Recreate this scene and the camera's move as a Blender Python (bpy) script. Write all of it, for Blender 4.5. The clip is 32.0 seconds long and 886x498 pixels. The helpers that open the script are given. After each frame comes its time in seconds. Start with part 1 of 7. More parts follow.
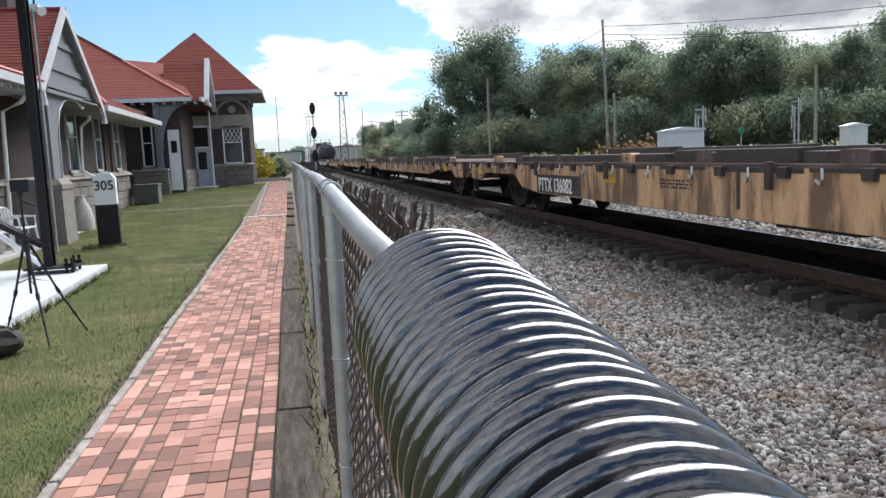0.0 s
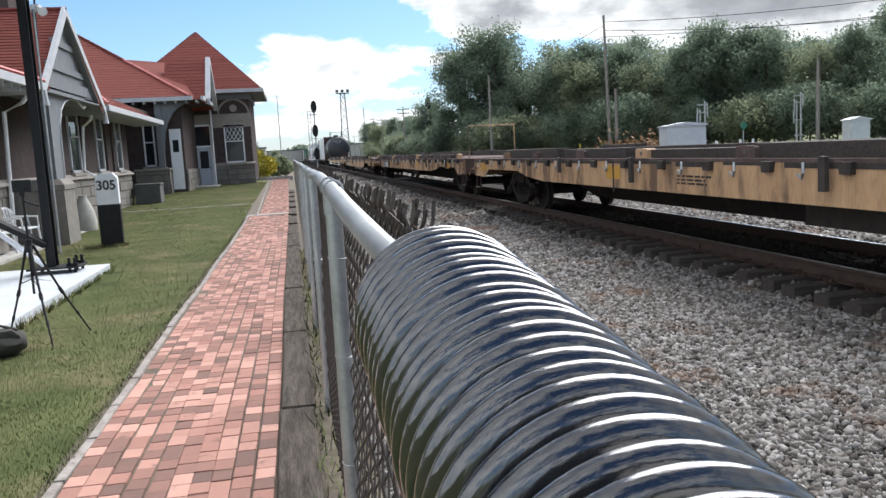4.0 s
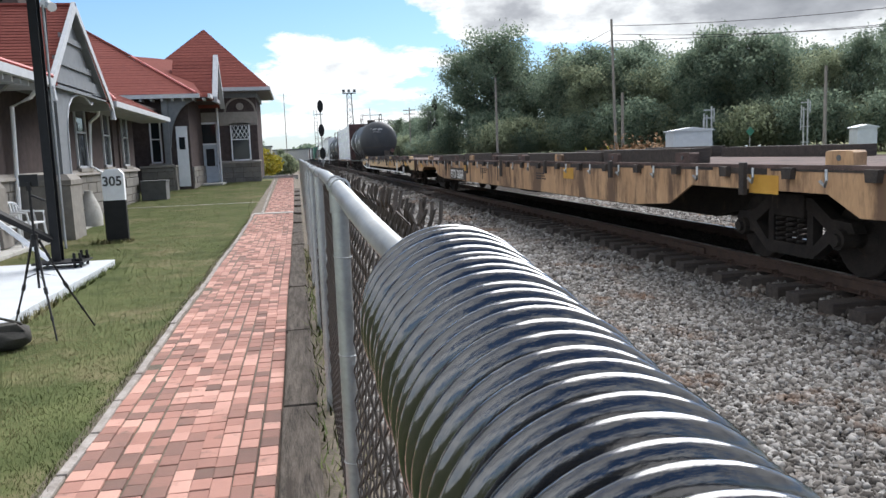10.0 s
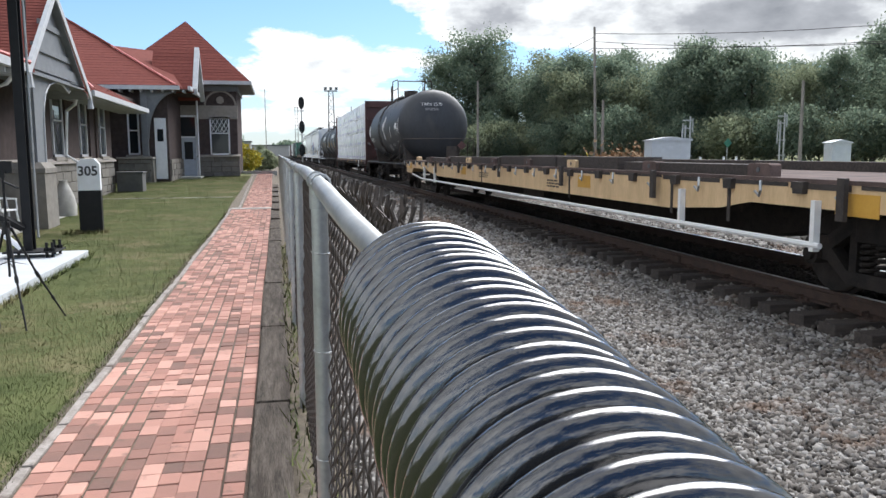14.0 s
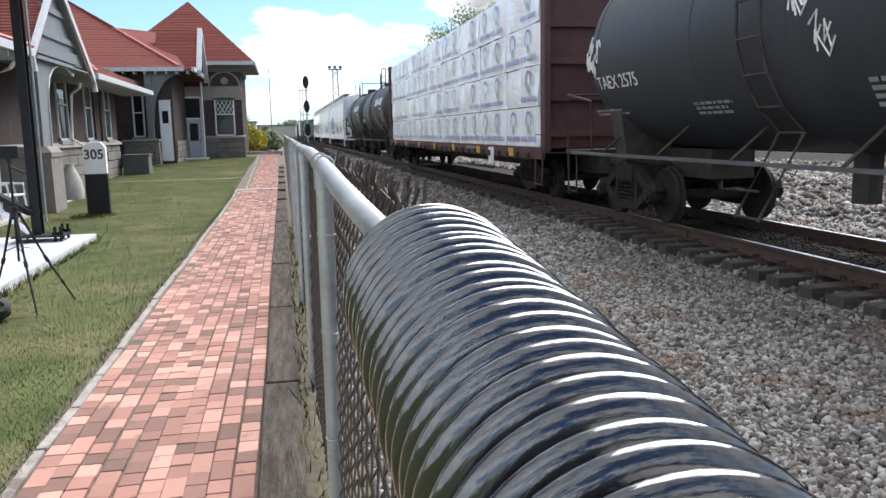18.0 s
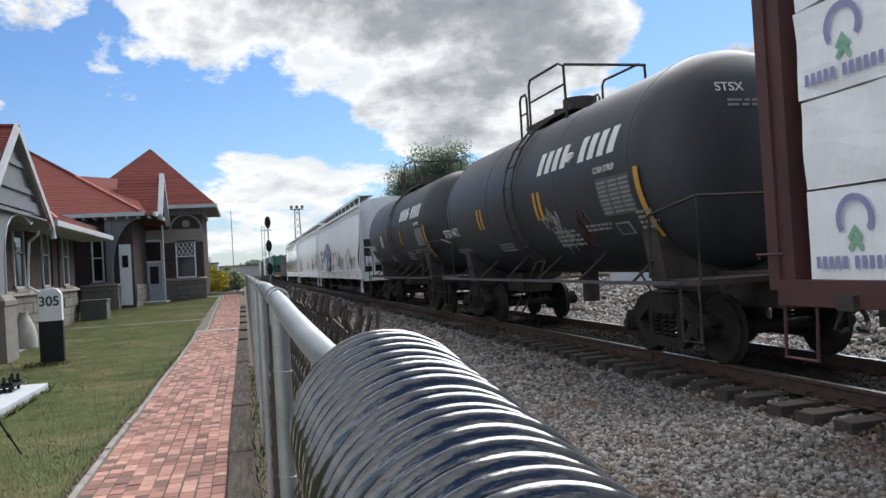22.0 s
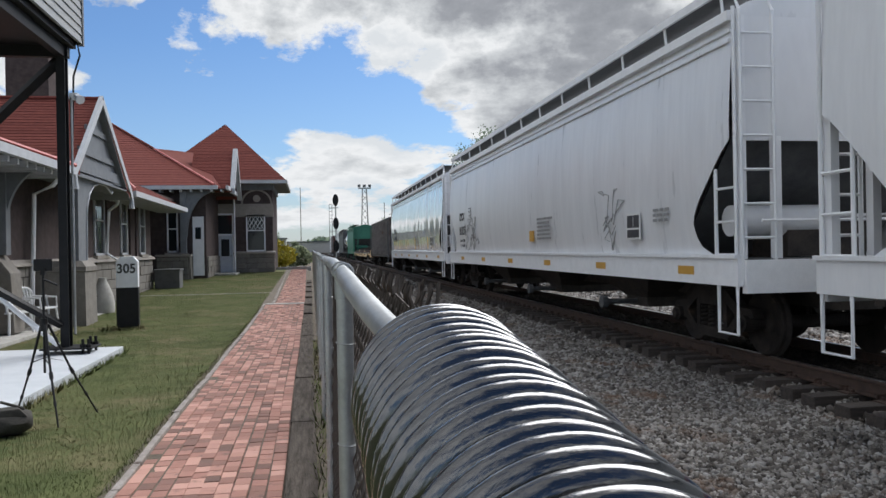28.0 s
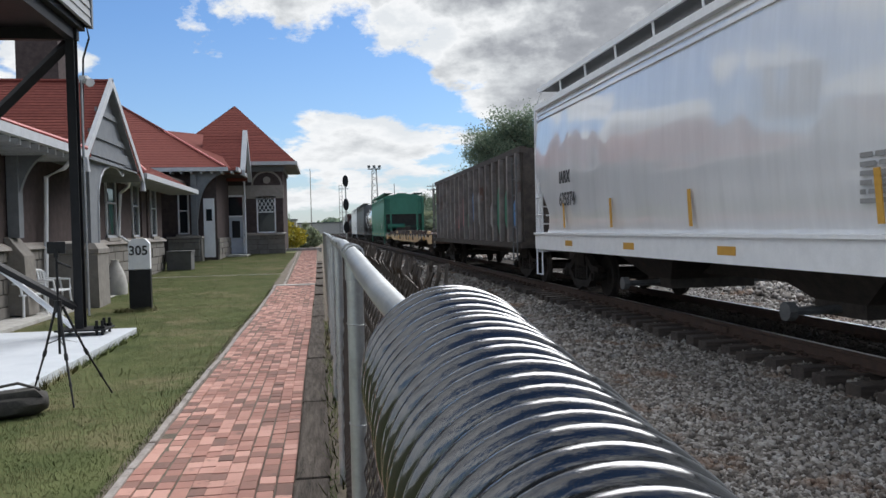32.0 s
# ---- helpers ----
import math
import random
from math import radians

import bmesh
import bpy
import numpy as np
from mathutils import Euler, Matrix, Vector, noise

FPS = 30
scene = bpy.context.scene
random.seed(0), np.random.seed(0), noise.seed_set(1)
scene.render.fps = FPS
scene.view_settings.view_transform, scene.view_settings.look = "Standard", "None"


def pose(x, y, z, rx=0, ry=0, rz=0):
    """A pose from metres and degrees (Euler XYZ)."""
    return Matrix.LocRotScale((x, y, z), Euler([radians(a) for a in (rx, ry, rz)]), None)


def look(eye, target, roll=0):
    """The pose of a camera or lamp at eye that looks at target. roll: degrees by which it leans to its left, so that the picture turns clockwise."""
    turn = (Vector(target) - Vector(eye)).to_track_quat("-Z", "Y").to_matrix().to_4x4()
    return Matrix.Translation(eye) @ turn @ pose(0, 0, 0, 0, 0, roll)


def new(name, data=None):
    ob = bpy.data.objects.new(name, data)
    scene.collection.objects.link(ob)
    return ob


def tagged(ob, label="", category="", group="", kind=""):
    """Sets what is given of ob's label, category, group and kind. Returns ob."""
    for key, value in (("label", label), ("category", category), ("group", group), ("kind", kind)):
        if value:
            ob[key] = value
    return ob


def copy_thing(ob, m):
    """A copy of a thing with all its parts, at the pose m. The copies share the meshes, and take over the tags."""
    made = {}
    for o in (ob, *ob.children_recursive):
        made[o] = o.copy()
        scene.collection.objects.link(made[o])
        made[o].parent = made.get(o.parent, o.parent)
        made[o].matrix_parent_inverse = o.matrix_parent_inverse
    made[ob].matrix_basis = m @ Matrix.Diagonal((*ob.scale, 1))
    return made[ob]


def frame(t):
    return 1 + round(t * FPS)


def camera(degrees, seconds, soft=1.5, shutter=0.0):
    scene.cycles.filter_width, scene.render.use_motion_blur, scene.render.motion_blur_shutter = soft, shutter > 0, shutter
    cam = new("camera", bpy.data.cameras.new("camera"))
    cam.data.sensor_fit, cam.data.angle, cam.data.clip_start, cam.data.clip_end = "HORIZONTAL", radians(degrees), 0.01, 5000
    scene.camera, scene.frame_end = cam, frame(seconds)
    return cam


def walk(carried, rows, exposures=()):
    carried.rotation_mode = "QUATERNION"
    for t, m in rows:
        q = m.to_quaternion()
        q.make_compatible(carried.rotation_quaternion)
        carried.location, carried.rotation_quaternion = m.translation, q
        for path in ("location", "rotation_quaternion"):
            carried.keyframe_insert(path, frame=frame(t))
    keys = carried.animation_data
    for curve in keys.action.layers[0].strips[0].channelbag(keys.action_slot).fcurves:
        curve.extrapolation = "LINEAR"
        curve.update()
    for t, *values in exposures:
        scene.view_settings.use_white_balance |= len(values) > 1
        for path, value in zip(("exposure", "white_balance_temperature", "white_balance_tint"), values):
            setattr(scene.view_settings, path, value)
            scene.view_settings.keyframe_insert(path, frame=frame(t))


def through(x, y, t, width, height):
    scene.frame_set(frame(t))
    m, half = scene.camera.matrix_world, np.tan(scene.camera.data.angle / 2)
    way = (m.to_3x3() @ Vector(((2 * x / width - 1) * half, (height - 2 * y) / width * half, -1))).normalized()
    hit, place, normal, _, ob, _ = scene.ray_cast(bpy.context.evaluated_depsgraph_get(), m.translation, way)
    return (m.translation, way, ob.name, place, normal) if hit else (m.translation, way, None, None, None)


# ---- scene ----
# Camera: held by hand beside a fence, nearly still, turning a little.
cam = camera(58.9, 32.0)
# seconds, x, y, z, yaw, pitch, roll
PATH = [
    (0, -0.000, 0.000, 1.620, -11.00, -6.95, 2.60),
    (0.5, 0.001, -0.000, 1.619, -10.96, -6.96, 2.77),
    (1, 0.000, -0.004, 1.620, -10.95, -6.95, 2.85),
    (1.5, 0.002, 0.002, 1.621, -10.93, -6.98, 2.97),
    (2, 0.003, -0.001, 1.620, -10.93, -7.01, 3.06),
    (2.5, 0.001, -0.002, 1.619, -10.92, -7.03, 3.07),
    (3, 0.001, -0.004, 1.620, -10.90, -7.08, 3.06),
    (3.5, 0.002, 0.004, 1.620, -10.89, -7.14, 3.05),
    (5.5, 0.001, 0.000, 1.619, -10.82, -7.15, 2.99),
    (6, 0.002, 0.003, 1.620, -10.81, -7.11, 2.96),
    (6.5, 0.002, 0.007, 1.619, -10.81, -7.06, 2.88),
    (7, -0.000, -0.006, 1.620, -10.82, -7.00, 2.73),
    (7.5, 0.000, -0.001, 1.619, -10.77, -7.01, 2.63),
    (8, 0.002, -0.001, 1.620, -10.66, -7.07, 2.47),
    (8.5, -0.003, -0.011, 1.620, -10.51, -7.15, 2.24),
    (9, -0.002, 0.001, 1.617, -10.39, -7.19, 2.10),
    (9.5, -0.003, -0.006, 1.617, -10.38, -7.13, 2.08),
    (10, -0.003, 0.001, 1.617, -10.47, -7.03, 2.16),
    (10.5, -0.000, -0.004, 1.618, -10.60, -6.93, 2.33),
    (11, 0.001, 0.005, 1.617, -10.78, -6.85, 2.37),
    (11.5, -0.001, -0.006, 1.619, -10.95, -6.82, 2.39),
    (12, 0.000, 0.003, 1.618, -11.02, -6.80, 2.36),
    (12.5, -0.001, -0.011, 1.619, -11.07, -6.84, 2.15),
    (13, 0.000, 0.000, 1.618, -11.14, -6.95, 1.75),
    (13.5, -0.001, 0.000, 1.617, -11.32, -7.02, 1.08),
    (14, -0.008, -0.005, 1.612, -11.90, -6.96, 0.23),
    (14.5, -0.009, -0.006, 1.611, -12.55, -6.68, -0.51),
    (16.5, -0.005, -0.004, 1.615, -12.46, -7.70, 0.11),
    (17, -0.005, 0.003, 1.616, -11.85, -8.27, 0.63),
    (17.5, -0.003, -0.004, 1.616, -11.56, -8.56, 0.97),
    (18, -0.002, 0.000, 1.617, -11.49, -8.58, 1.16),
    (18.5, -0.003, 0.005, 1.615, -11.65, -8.40, 1.31),
    (19, -0.002, 0.003, 1.617, -11.72, -8.17, 1.48),
    (19.5, -0.001, 0.003, 1.617, -11.72, -7.97, 1.70),
    (20, -0.002, 0.007, 1.618, -12.04, -7.61, 2.11),
    (20.5, -0.001, 0.002, 1.618, -12.92, -6.73, 2.56),
    (21, 0.007, 0.013, 1.622, -14.09, -4.89, 2.97),
    (21.5, 0.010, 0.019, 1.614, -15.01, -1.99, 3.26),
    (22, 0.021, 0.036, 1.602, -14.24, 0.99, 3.29),
    (22.5, 0.018, 0.029, 1.604, -12.73, 3.58, 3.08),
    (23, 0.023, 0.035, 1.598, -10.78, 5.74, 2.62),
    (23.5, 0.022, 0.021, 1.594, -9.81, 6.80, 2.30),
    (24, 0.022, 0.018, 1.599, -9.87, 6.87, 2.07),
    (24.5, 0.023, 0.030, 1.598, -10.27, 6.13, 1.98),
    (25, 0.022, 0.019, 1.599, -10.54, 5.13, 2.00),
    (25.5, 0.023, 0.025, 1.596, -10.53, 4.17, 1.76),
    (27.5, 0.020, 0.003, 1.596, -9.77, 0.69, 0.88),
    (28, 0.018, -0.002, 1.596, -9.55, -0.09, 1.02),
    (28.5, 0.018, -0.004, 1.595, -9.40, -0.61, 1.13),
    (29, 0.019, -0.007, 1.596, -9.32, -0.94, 1.10),
    (29.5, 0.019, 0.006, 1.595, -9.31, -1.11, 1.13),
    (30, 0.020, -0.005, 1.597, -9.34, -1.18, 1.11),
    (30.5, 0.019, -0.000, 1.596, -9.38, -1.18, 1.06),
    (31, 0.018, -0.005, 1.596, -9.32, -1.23, 1.11),
    (31.5, 0.020, -0.002, 1.595, -9.10, -1.35, 1.21),
    (32, 0.019, -0.014, 1.598, -8.81, -1.50, 1.31),
]
walk(cam, [(t, pose(x, y, z, 90 + pitch, roll, yaw)) for t, x, y, z, yaw, pitch, roll in PATH],
     exposures=[(0, 0.37), (16, 0.40), (17.5, 0.56), (19, 0.62), (20.5, 0.46), (22.2, 0.0), (24, -0.30), (25, -0.38), (28, -0.18), (29, -0.06), (32, -0.08)])

# ---- world ----
SUN_ELEV, SUN_AZ = radians(47), radians(42)      # sun ahead and beyond the train, veiled by cloud


def node_setup(tree):
    tree.nodes.clear()

    def add(kind, **kw):
        n = tree.nodes.new(kind)
        for k, v in kw.items():
            if k == "op":
                n.operation = v
            elif k == "blend":
                n.blend_type = v
            elif k == "dtype":
                n.data_type = v
            elif k == "sky":
                n.sky_type = v
            else:
                n.inputs[int(k[1:])].default_value = v
        return n
    return add, lambda a, b: tree.links.new(a, b)


def ramp(n, stops):
    el = n.color_ramp.elements
    while len(el) > 1:
        el.remove(el[-1])
    el[0].position, el[0].color = stops[0][0], stops[0][1]
    for pos, col in stops[1:]:
        e = el.new(pos)
        e.color = col
    return n


def g(v):
    return (v, v, v, 1)


def build_world():
    world = bpy.data.worlds.new("sky")
    scene.world = world
    world.use_nodes = True
    add, link = node_setup(world.node_tree)
    out = add("ShaderNodeOutputWorld")
    bg = add("ShaderNodeBackground", i1=0.1)
    sky = add("ShaderNodeTexSky", sky="NISHITA")
    sky.sun_disc = False
    sky.sun_elevation, sky.sun_rotation = SUN_ELEV, SUN_AZ
    sky.air_density, sky.dust_density, sky.ozone_density = 1.0, 0.5, 2.0

    def math_node(op, a, b=None):
        n = add("ShaderNodeMath", op=op)
        for k, v in enumerate((a, b)):
            if v is None:
                continue
            if isinstance(v, (int, float)):
                n.inputs[k].default_value = v
            else:
                link(v, n.inputs[k])
        return n.outputs[0]
    co = add("ShaderNodeTexCoord")
    sep = add("ShaderNodeSeparateXYZ")
    link(co.outputs["Generated"], sep.inputs[0])
    x, y, z = sep.outputs
    az = math_node("MULTIPLY", math_node("ARCTAN2", x, y), 57.2958)
    el = math_node("MULTIPLY", math_node("ARCSINE", z), 57.2958)
    # cloud pattern: billows that shrink towards the horizon
    com = add("ShaderNodeCombineXYZ")
    low = math_node("LOGARITHM", math_node("ADD", math_node("MULTIPLY", math_node("MAXIMUM", el, 0.0), 0.11), 1.0), 2.7183)
    link(math_node("MULTIPLY", az, 0.085), com.inputs[0]), link(math_node("MULTIPLY", low, 3.1), com.inputs[1])
    mp = add("ShaderNodeVectorMath", op="ADD", i1=CLOUD_SHIFT)
    link(com.outputs[0], mp.inputs[0])

    def cloud(scale, detail, rough):
        n = add("ShaderNodeTexNoise", i2=scale, i3=detail, i4=rough)
        link(mp.outputs[0], n.inputs[0])
        return n.outputs[0]
    fine, broad, core = cloud(1.5, 14.0, 0.60), cloud(0.5, 3.0, 0.5), cloud(1.0, 11.0, 0.58)
    # where the cumulus stand: degrees right, degrees up, half widths, weight
    cover = None
    for a0, e0, ra, re, k in CLOUDS:
        d = math_node("SQRT", math_node("ADD", math_node("POWER", math_node("ABSOLUTE", math_node("DIVIDE", math_node("SUBTRACT", az, a0), ra)), 2.0), math_node("POWER", math_node("ABSOLUTE", math_node("DIVIDE", math_node("SUBTRACT", el, e0), re)), 2.0)))
        v = math_node("MULTIPLY", math_node("SUBTRACT", 1.0, d), k)
        cover = v if cover is None else math_node("MAXIMUM", cover, v)
    cover = math_node("MAXIMUM", cover, -0.22)
    dens = math_node("ADD", cover, math_node("ADD", math_node("MULTIPLY", math_node("SUBTRACT", fine, 0.5), 1.15), math_node("MULTIPLY", math_node("SUBTRACT", broad, 0.5), 0.8)))
    mask = ramp(add("ShaderNodeValToRGB"), [(0.02, g(0)), (0.10, g(1))])
    link(dens, mask.inputs[0])
    # bright where thin, grey where thick
    body = ramp(add("ShaderNodeValToRGB"), [(0.0, (8.2, 8.6, 9.0, 1)), (0.12, (9.8, 10.0, 10.2, 1)), (0.24, (7.0, 7.3, 7.6, 1)), (0.40, (4.0, 4.2, 4.6, 1)), (0.72, (2.1, 2.28, 2.6, 1))])
    link(math_node("ADD", math_node("MULTIPLY", dens, 0.62), math_node("MULTIPLY", math_node("SUBTRACT", core, 0.47), math_node("MINIMUM", math_node("ADD", math_node("MULTIPLY", el, 0.13), 0.35), 1.9))), body.inputs[0])
    # clouds facing the sun are boosted to brighten the train's near side
    facing = math_node("MAXIMUM", math_node("MULTIPLY", math_node("ADD", math_node("MULTIPLY", x, math.sin(SUN_AZ)), math_node("MULTIPLY", y, math.cos(SUN_AZ))), -1.0), 0.0)
    lit = add("ShaderNodeVectorMath", op="SCALE")
    link(body.outputs[0], lit.inputs[0]), link(math_node("ADD", math_node("MULTIPLY", facing, 1.3), 1.0), lit.inputs[3])
    haze = ramp(add("ShaderNodeValToRGB"), [(0.0, g(0.70)), (0.05, g(0.40)), (0.12, g(0.10)), (0.25, g(0.0))])
    link(z, haze.inputs[0])
    tint = add("ShaderNodeMix", dtype="RGBA", blend="MULTIPLY")
    tint.inputs[0].default_value = 1.0
    tint.inputs[7].default_value = (0.80, 1.05, 1.35, 1)
    link(sky.outputs[0], tint.inputs[6])
    mixh = add("ShaderNodeMix", dtype="RGBA")
    mixh.inputs[7].default_value = (6.6, 6.9, 7.1, 1)
    link(haze.outputs[0], mixh.inputs[0]), link(tint.outputs[2], mixh.inputs[6])
    mix = add("ShaderNodeMix", dtype="RGBA")
    link(mask.outputs[0], mix.inputs[0]), link(mixh.outputs[2], mix.inputs[6]), link(lit.outputs[0], mix.inputs[7])
    link(mix.outputs[2], bg.inputs[0]), link(bg.outputs[0], out.inputs[0])


CLOUD_SHIFT = (0.35, 1.9, 0.0)
# the last five clouds are out of view, added for fill light and reflections
CLOUDS = ((3, 28, 27, 14.5, 0.9), (-14, 34, 26, 15, 0.9), (15, 17.5, 14, 9.5, 0.8), (4.5, 6.0, 8.5, 2.8, 0.36), (14, 9.0, 6, 2.0, 0.4), (2, 2.2, 14, 0.9, 0.25), (-22, 8.5, 6, 2.4, 0.5), (-17, 11.5, 4, 1.6, 0.5), (38, 24, 10, 2.5, 0.4), (46, 11, 14, 4, 0.8), (29, 8.6, 15, 3.2, 0.85), (-46, 10, 10, 5, 0.5), (100, 30, 50, 32, 0.34), (-98, 38, 64, 42, 0.42), (165, 20, 22, 7, 0.4), (-165, 14, 26, 5, 0.5), (0, 82, 400, 26, 0.4))
build_world()
sun = new("sun", bpy.data.lights.new("sun", "SUN"))
sun.data.energy, sun.data.angle, sun.data.color = 4.7, radians(50), (1.0, 0.99, 0.985)
sun.matrix_world = look((math.sin(SUN_AZ) * math.cos(SUN_ELEV), math.cos(SUN_AZ) * math.cos(SUN_ELEV), math.sin(SUN_ELEV)), (0, 0, 0))

# ---- materials ----
MATS = {}


def surf(name, a, b, scale=6.0, rough=0.7, metal=0.0, bump=0.15, fine=60.0, stain=None, stain_at=0.62, island=False, spread=0.0, third=None, stretch=(1, 1, 1), coat=0.0, spec=0.5, through=0.0, patch=0.45):
    """A surface of two mottled tones with fine grain, and stains with a shape of their own."""
    m = bpy.data.materials.new(name)
    m.use_nodes = True
    add, link = node_setup(m.node_tree)
    out = add("ShaderNodeOutputMaterial")
    p = add("ShaderNodeBsdfPrincipled")
    tr = add("ShaderNodeBsdfTranslucent")
    mixed = add("ShaderNodeMixShader", i0=through)
    link(p.outputs[0], mixed.inputs[1]), link(tr.outputs[0], mixed.inputs[2])
    link(mixed.outputs[0] if through else p.outputs[0], out.inputs[0])
    co, info = add("ShaderNodeTexCoord"), add("ShaderNodeObjectInfo")
    mul = add("ShaderNodeVectorMath", op="MULTIPLY", i1=stretch)
    link(co.outputs["Object"], mul.inputs[0])
    sh = add("ShaderNodeMath", op="MULTIPLY", i1=37.0)
    link(info.outputs["Random"], sh.inputs[0])
    vec = add("ShaderNodeVectorMath", op="ADD")
    link(mul.outputs[0], vec.inputs[0]), link(sh.outputs[0], vec.inputs[1])
    n = add("ShaderNodeTexNoise", i2=scale, i3=6.0, i4=0.6)
    f = add("ShaderNodeTexNoise", i2=fine, i3=3.0, i4=0.6)
    link(vec.outputs[0], n.inputs[0]), link(vec.outputs[0], f.inputs[0])
    both = add("ShaderNodeMix", dtype="FLOAT", i0=0.35)
    link(n.outputs[0], both.inputs[2]), link(f.outputs[0], both.inputs[3])
    r = ramp(add("ShaderNodeValToRGB"), [(0.34, (*a, 1)), (0.66, (*b, 1))])
    link(both.outputs[0], r.inputs[0])
    col = r.outputs[0]
    if island or spread:
        src = add("ShaderNodeNewGeometry").outputs["Random Per Island"] if island else info.outputs["Random"]
        stops = [(0.0, (*a, 1)), (0.5, (*b, 1))] + ([(1.0, (*third, 1))] if third else [])
        r2 = ramp(add("ShaderNodeValToRGB"), stops)
        link(src, r2.inputs[0])
        mx = add("ShaderNodeMix", dtype="RGBA", i0=spread or 0.75)
        link(col, mx.inputs[6]), link(r2.outputs[0], mx.inputs[7])
        col = mx.outputs[2]
    if stain:
        s = add("ShaderNodeTexNoise", i2=scale * patch, i3=8.0, i4=0.68)
        link(vec.outputs[0], s.inputs[0])
        sr = ramp(add("ShaderNodeValToRGB"), [(stain_at, g(0)), (stain_at + 0.1, g(0.8))])
        link(s.outputs[0], sr.inputs[0])
        mx = add("ShaderNodeMix", dtype="RGBA")
        mx.inputs[7].default_value = (*stain, 1)
        link(sr.outputs[0], mx.inputs[0]), link(col, mx.inputs[6])
        col = mx.outputs[2]
    link(col, p.inputs["Base Color"]), link(col, tr.inputs[0])
    rr = add("ShaderNodeMapRange")
    rr.inputs[3].default_value, rr.inputs[4].default_value = max(0.03, rough - 0.12), min(1.0, rough + 0.12)
    link(both.outputs[0], rr.inputs[0]), link(rr.outputs[0], p.inputs["Roughness"])
    p.inputs["Metallic"].default_value = metal
    p.inputs["Coat Weight"].default_value = coat
    p.inputs["Specular IOR Level"].default_value = spec
    if bump:
        bn = add("ShaderNodeBump", i0=bump, i1=0.02)
        link(both.outputs[0], bn.inputs["Height"]), link(bn.outputs[0], p.inputs["Normal"])
    MATS[name] = m
    return m


def glass(name, tint):
    m = bpy.data.materials.new(name)
    m.use_nodes = True
    p = m.node_tree.nodes["Principled BSDF"]
    p.inputs["Base Color"].default_value, p.inputs["Roughness"].default_value = (*tint, 1), 0.05
    p.inputs["Specular IOR Level"].default_value = 0.5
    return m


GRASS = surf("grass", (0.045, 0.062, 0.021), (0.135, 0.150, 0.062), 1.7, 0.95, bump=0.5, fine=85, stain=(0.185, 0.160, 0.088), stain_at=0.50, patch=0.36, spec=0.12)
BLADE = surf("grass_blade", (0.058, 0.084, 0.027), (0.120, 0.145, 0.056), 1.7, 0.9, bump=0, fine=30, island=True, spread=0.38, third=(0.200, 0.190, 0.100), stain=(0.18, 0.160, 0.085), stain_at=0.47, patch=0.36, spec=0.12)
# bed far darker than the stones: shade of their gaps is painted in
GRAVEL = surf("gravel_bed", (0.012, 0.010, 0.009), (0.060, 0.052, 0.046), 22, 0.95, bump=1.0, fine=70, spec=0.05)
STONE = surf("ballast_stone", (0.038, 0.032, 0.028), (0.165, 0.149, 0.134), 16, 0.85, bump=0.35, fine=60, island=True, spread=0.8, third=(0.38, 0.368, 0.35), stain=(0.15, 0.09, 0.058), stain_at=0.54, patch=0.055, spec=0.3)
# fouled ballast; the shade under passing cars is put into its colour
FOUL_SHADE = surf("fouled_ballast", (0.008, 0.007, 0.006), (0.024, 0.020, 0.018), 14, 0.9, bump=0.4, fine=60, island=True, third=(0.05, 0.043, 0.038), spec=0.1)
EARTH = surf("earth", (0.07, 0.055, 0.04), (0.17, 0.14, 0.10), 9, 0.95, bump=0.8, fine=60)
BRICK = surf("paver", (0.125, 0.075, 0.060), (0.37, 0.180, 0.138), 9, 0.85, bump=0.3, fine=90, spread=0.82, third=(0.60, 0.34, 0.27), stain=(0.15, 0.095, 0.075), stain_at=0.58)
BRICK2 = surf("paver_far", (0.125, 0.075, 0.060), (0.37, 0.180, 0.138), 9, 0.85, bump=0.3, fine=90, island=True, third=(0.60, 0.34, 0.27), stain=(0.15, 0.095, 0.075), stain_at=0.60, patch=0.1)
JOINT = surf("joint_sand", (0.09, 0.07, 0.055), (0.17, 0.135, 0.105), 30, 0.95, bump=0.4)
KERB = surf("weathered_kerb", (0.20, 0.175, 0.155), (0.40, 0.365, 0.335), 7, 0.9, bump=0.6, fine=50, stain=(0.13, 0.10, 0.085), stain_at=0.55, spec=0.2)
CONC = surf("concrete", (0.30, 0.29, 0.268), (0.48, 0.465, 0.435), 5, 0.85, bump=0.3, fine=80, stain=(0.26, 0.25, 0.22), stain_at=0.60)
SLABP = surf("white_painted_concrete", (0.47, 0.50, 0.53), (0.58, 0.605, 0.63), 3, 0.6, bump=0.1, fine=70, stain=(0.40, 0.43, 0.45), stain_at=0.64)
TIMBER = surf("weathered_timber", (0.030, 0.025, 0.021), (0.155, 0.130, 0.108), 4, 0.95, bump=1.0, fine=30, stretch=(6, 0.6, 6), stain=(0.05, 0.04, 0.033), stain_at=0.52, spec=0.15)
TIE = surf("creosoted_tie", (0.022, 0.018, 0.016), (0.075, 0.06, 0.052), 4, 0.9, bump=0.6, fine=30, stretch=(0.6, 6, 6))
RUST = surf("rusty_rail", (0.045, 0.030, 0.025), (0.098, 0.063, 0.049), 9, 0.7, 0.3, bump=0.3)
SHINE = surf("polished_rail", (0.42, 0.42, 0.43), (0.62, 0.62, 0.63), 8, 0.3, 1.0, bump=0.03)
GALV = surf("galvanised_steel", (0.30, 0.31, 0.31), (0.46, 0.47, 0.47), 7, 0.45, 0.75, bump=0.08, fine=60)
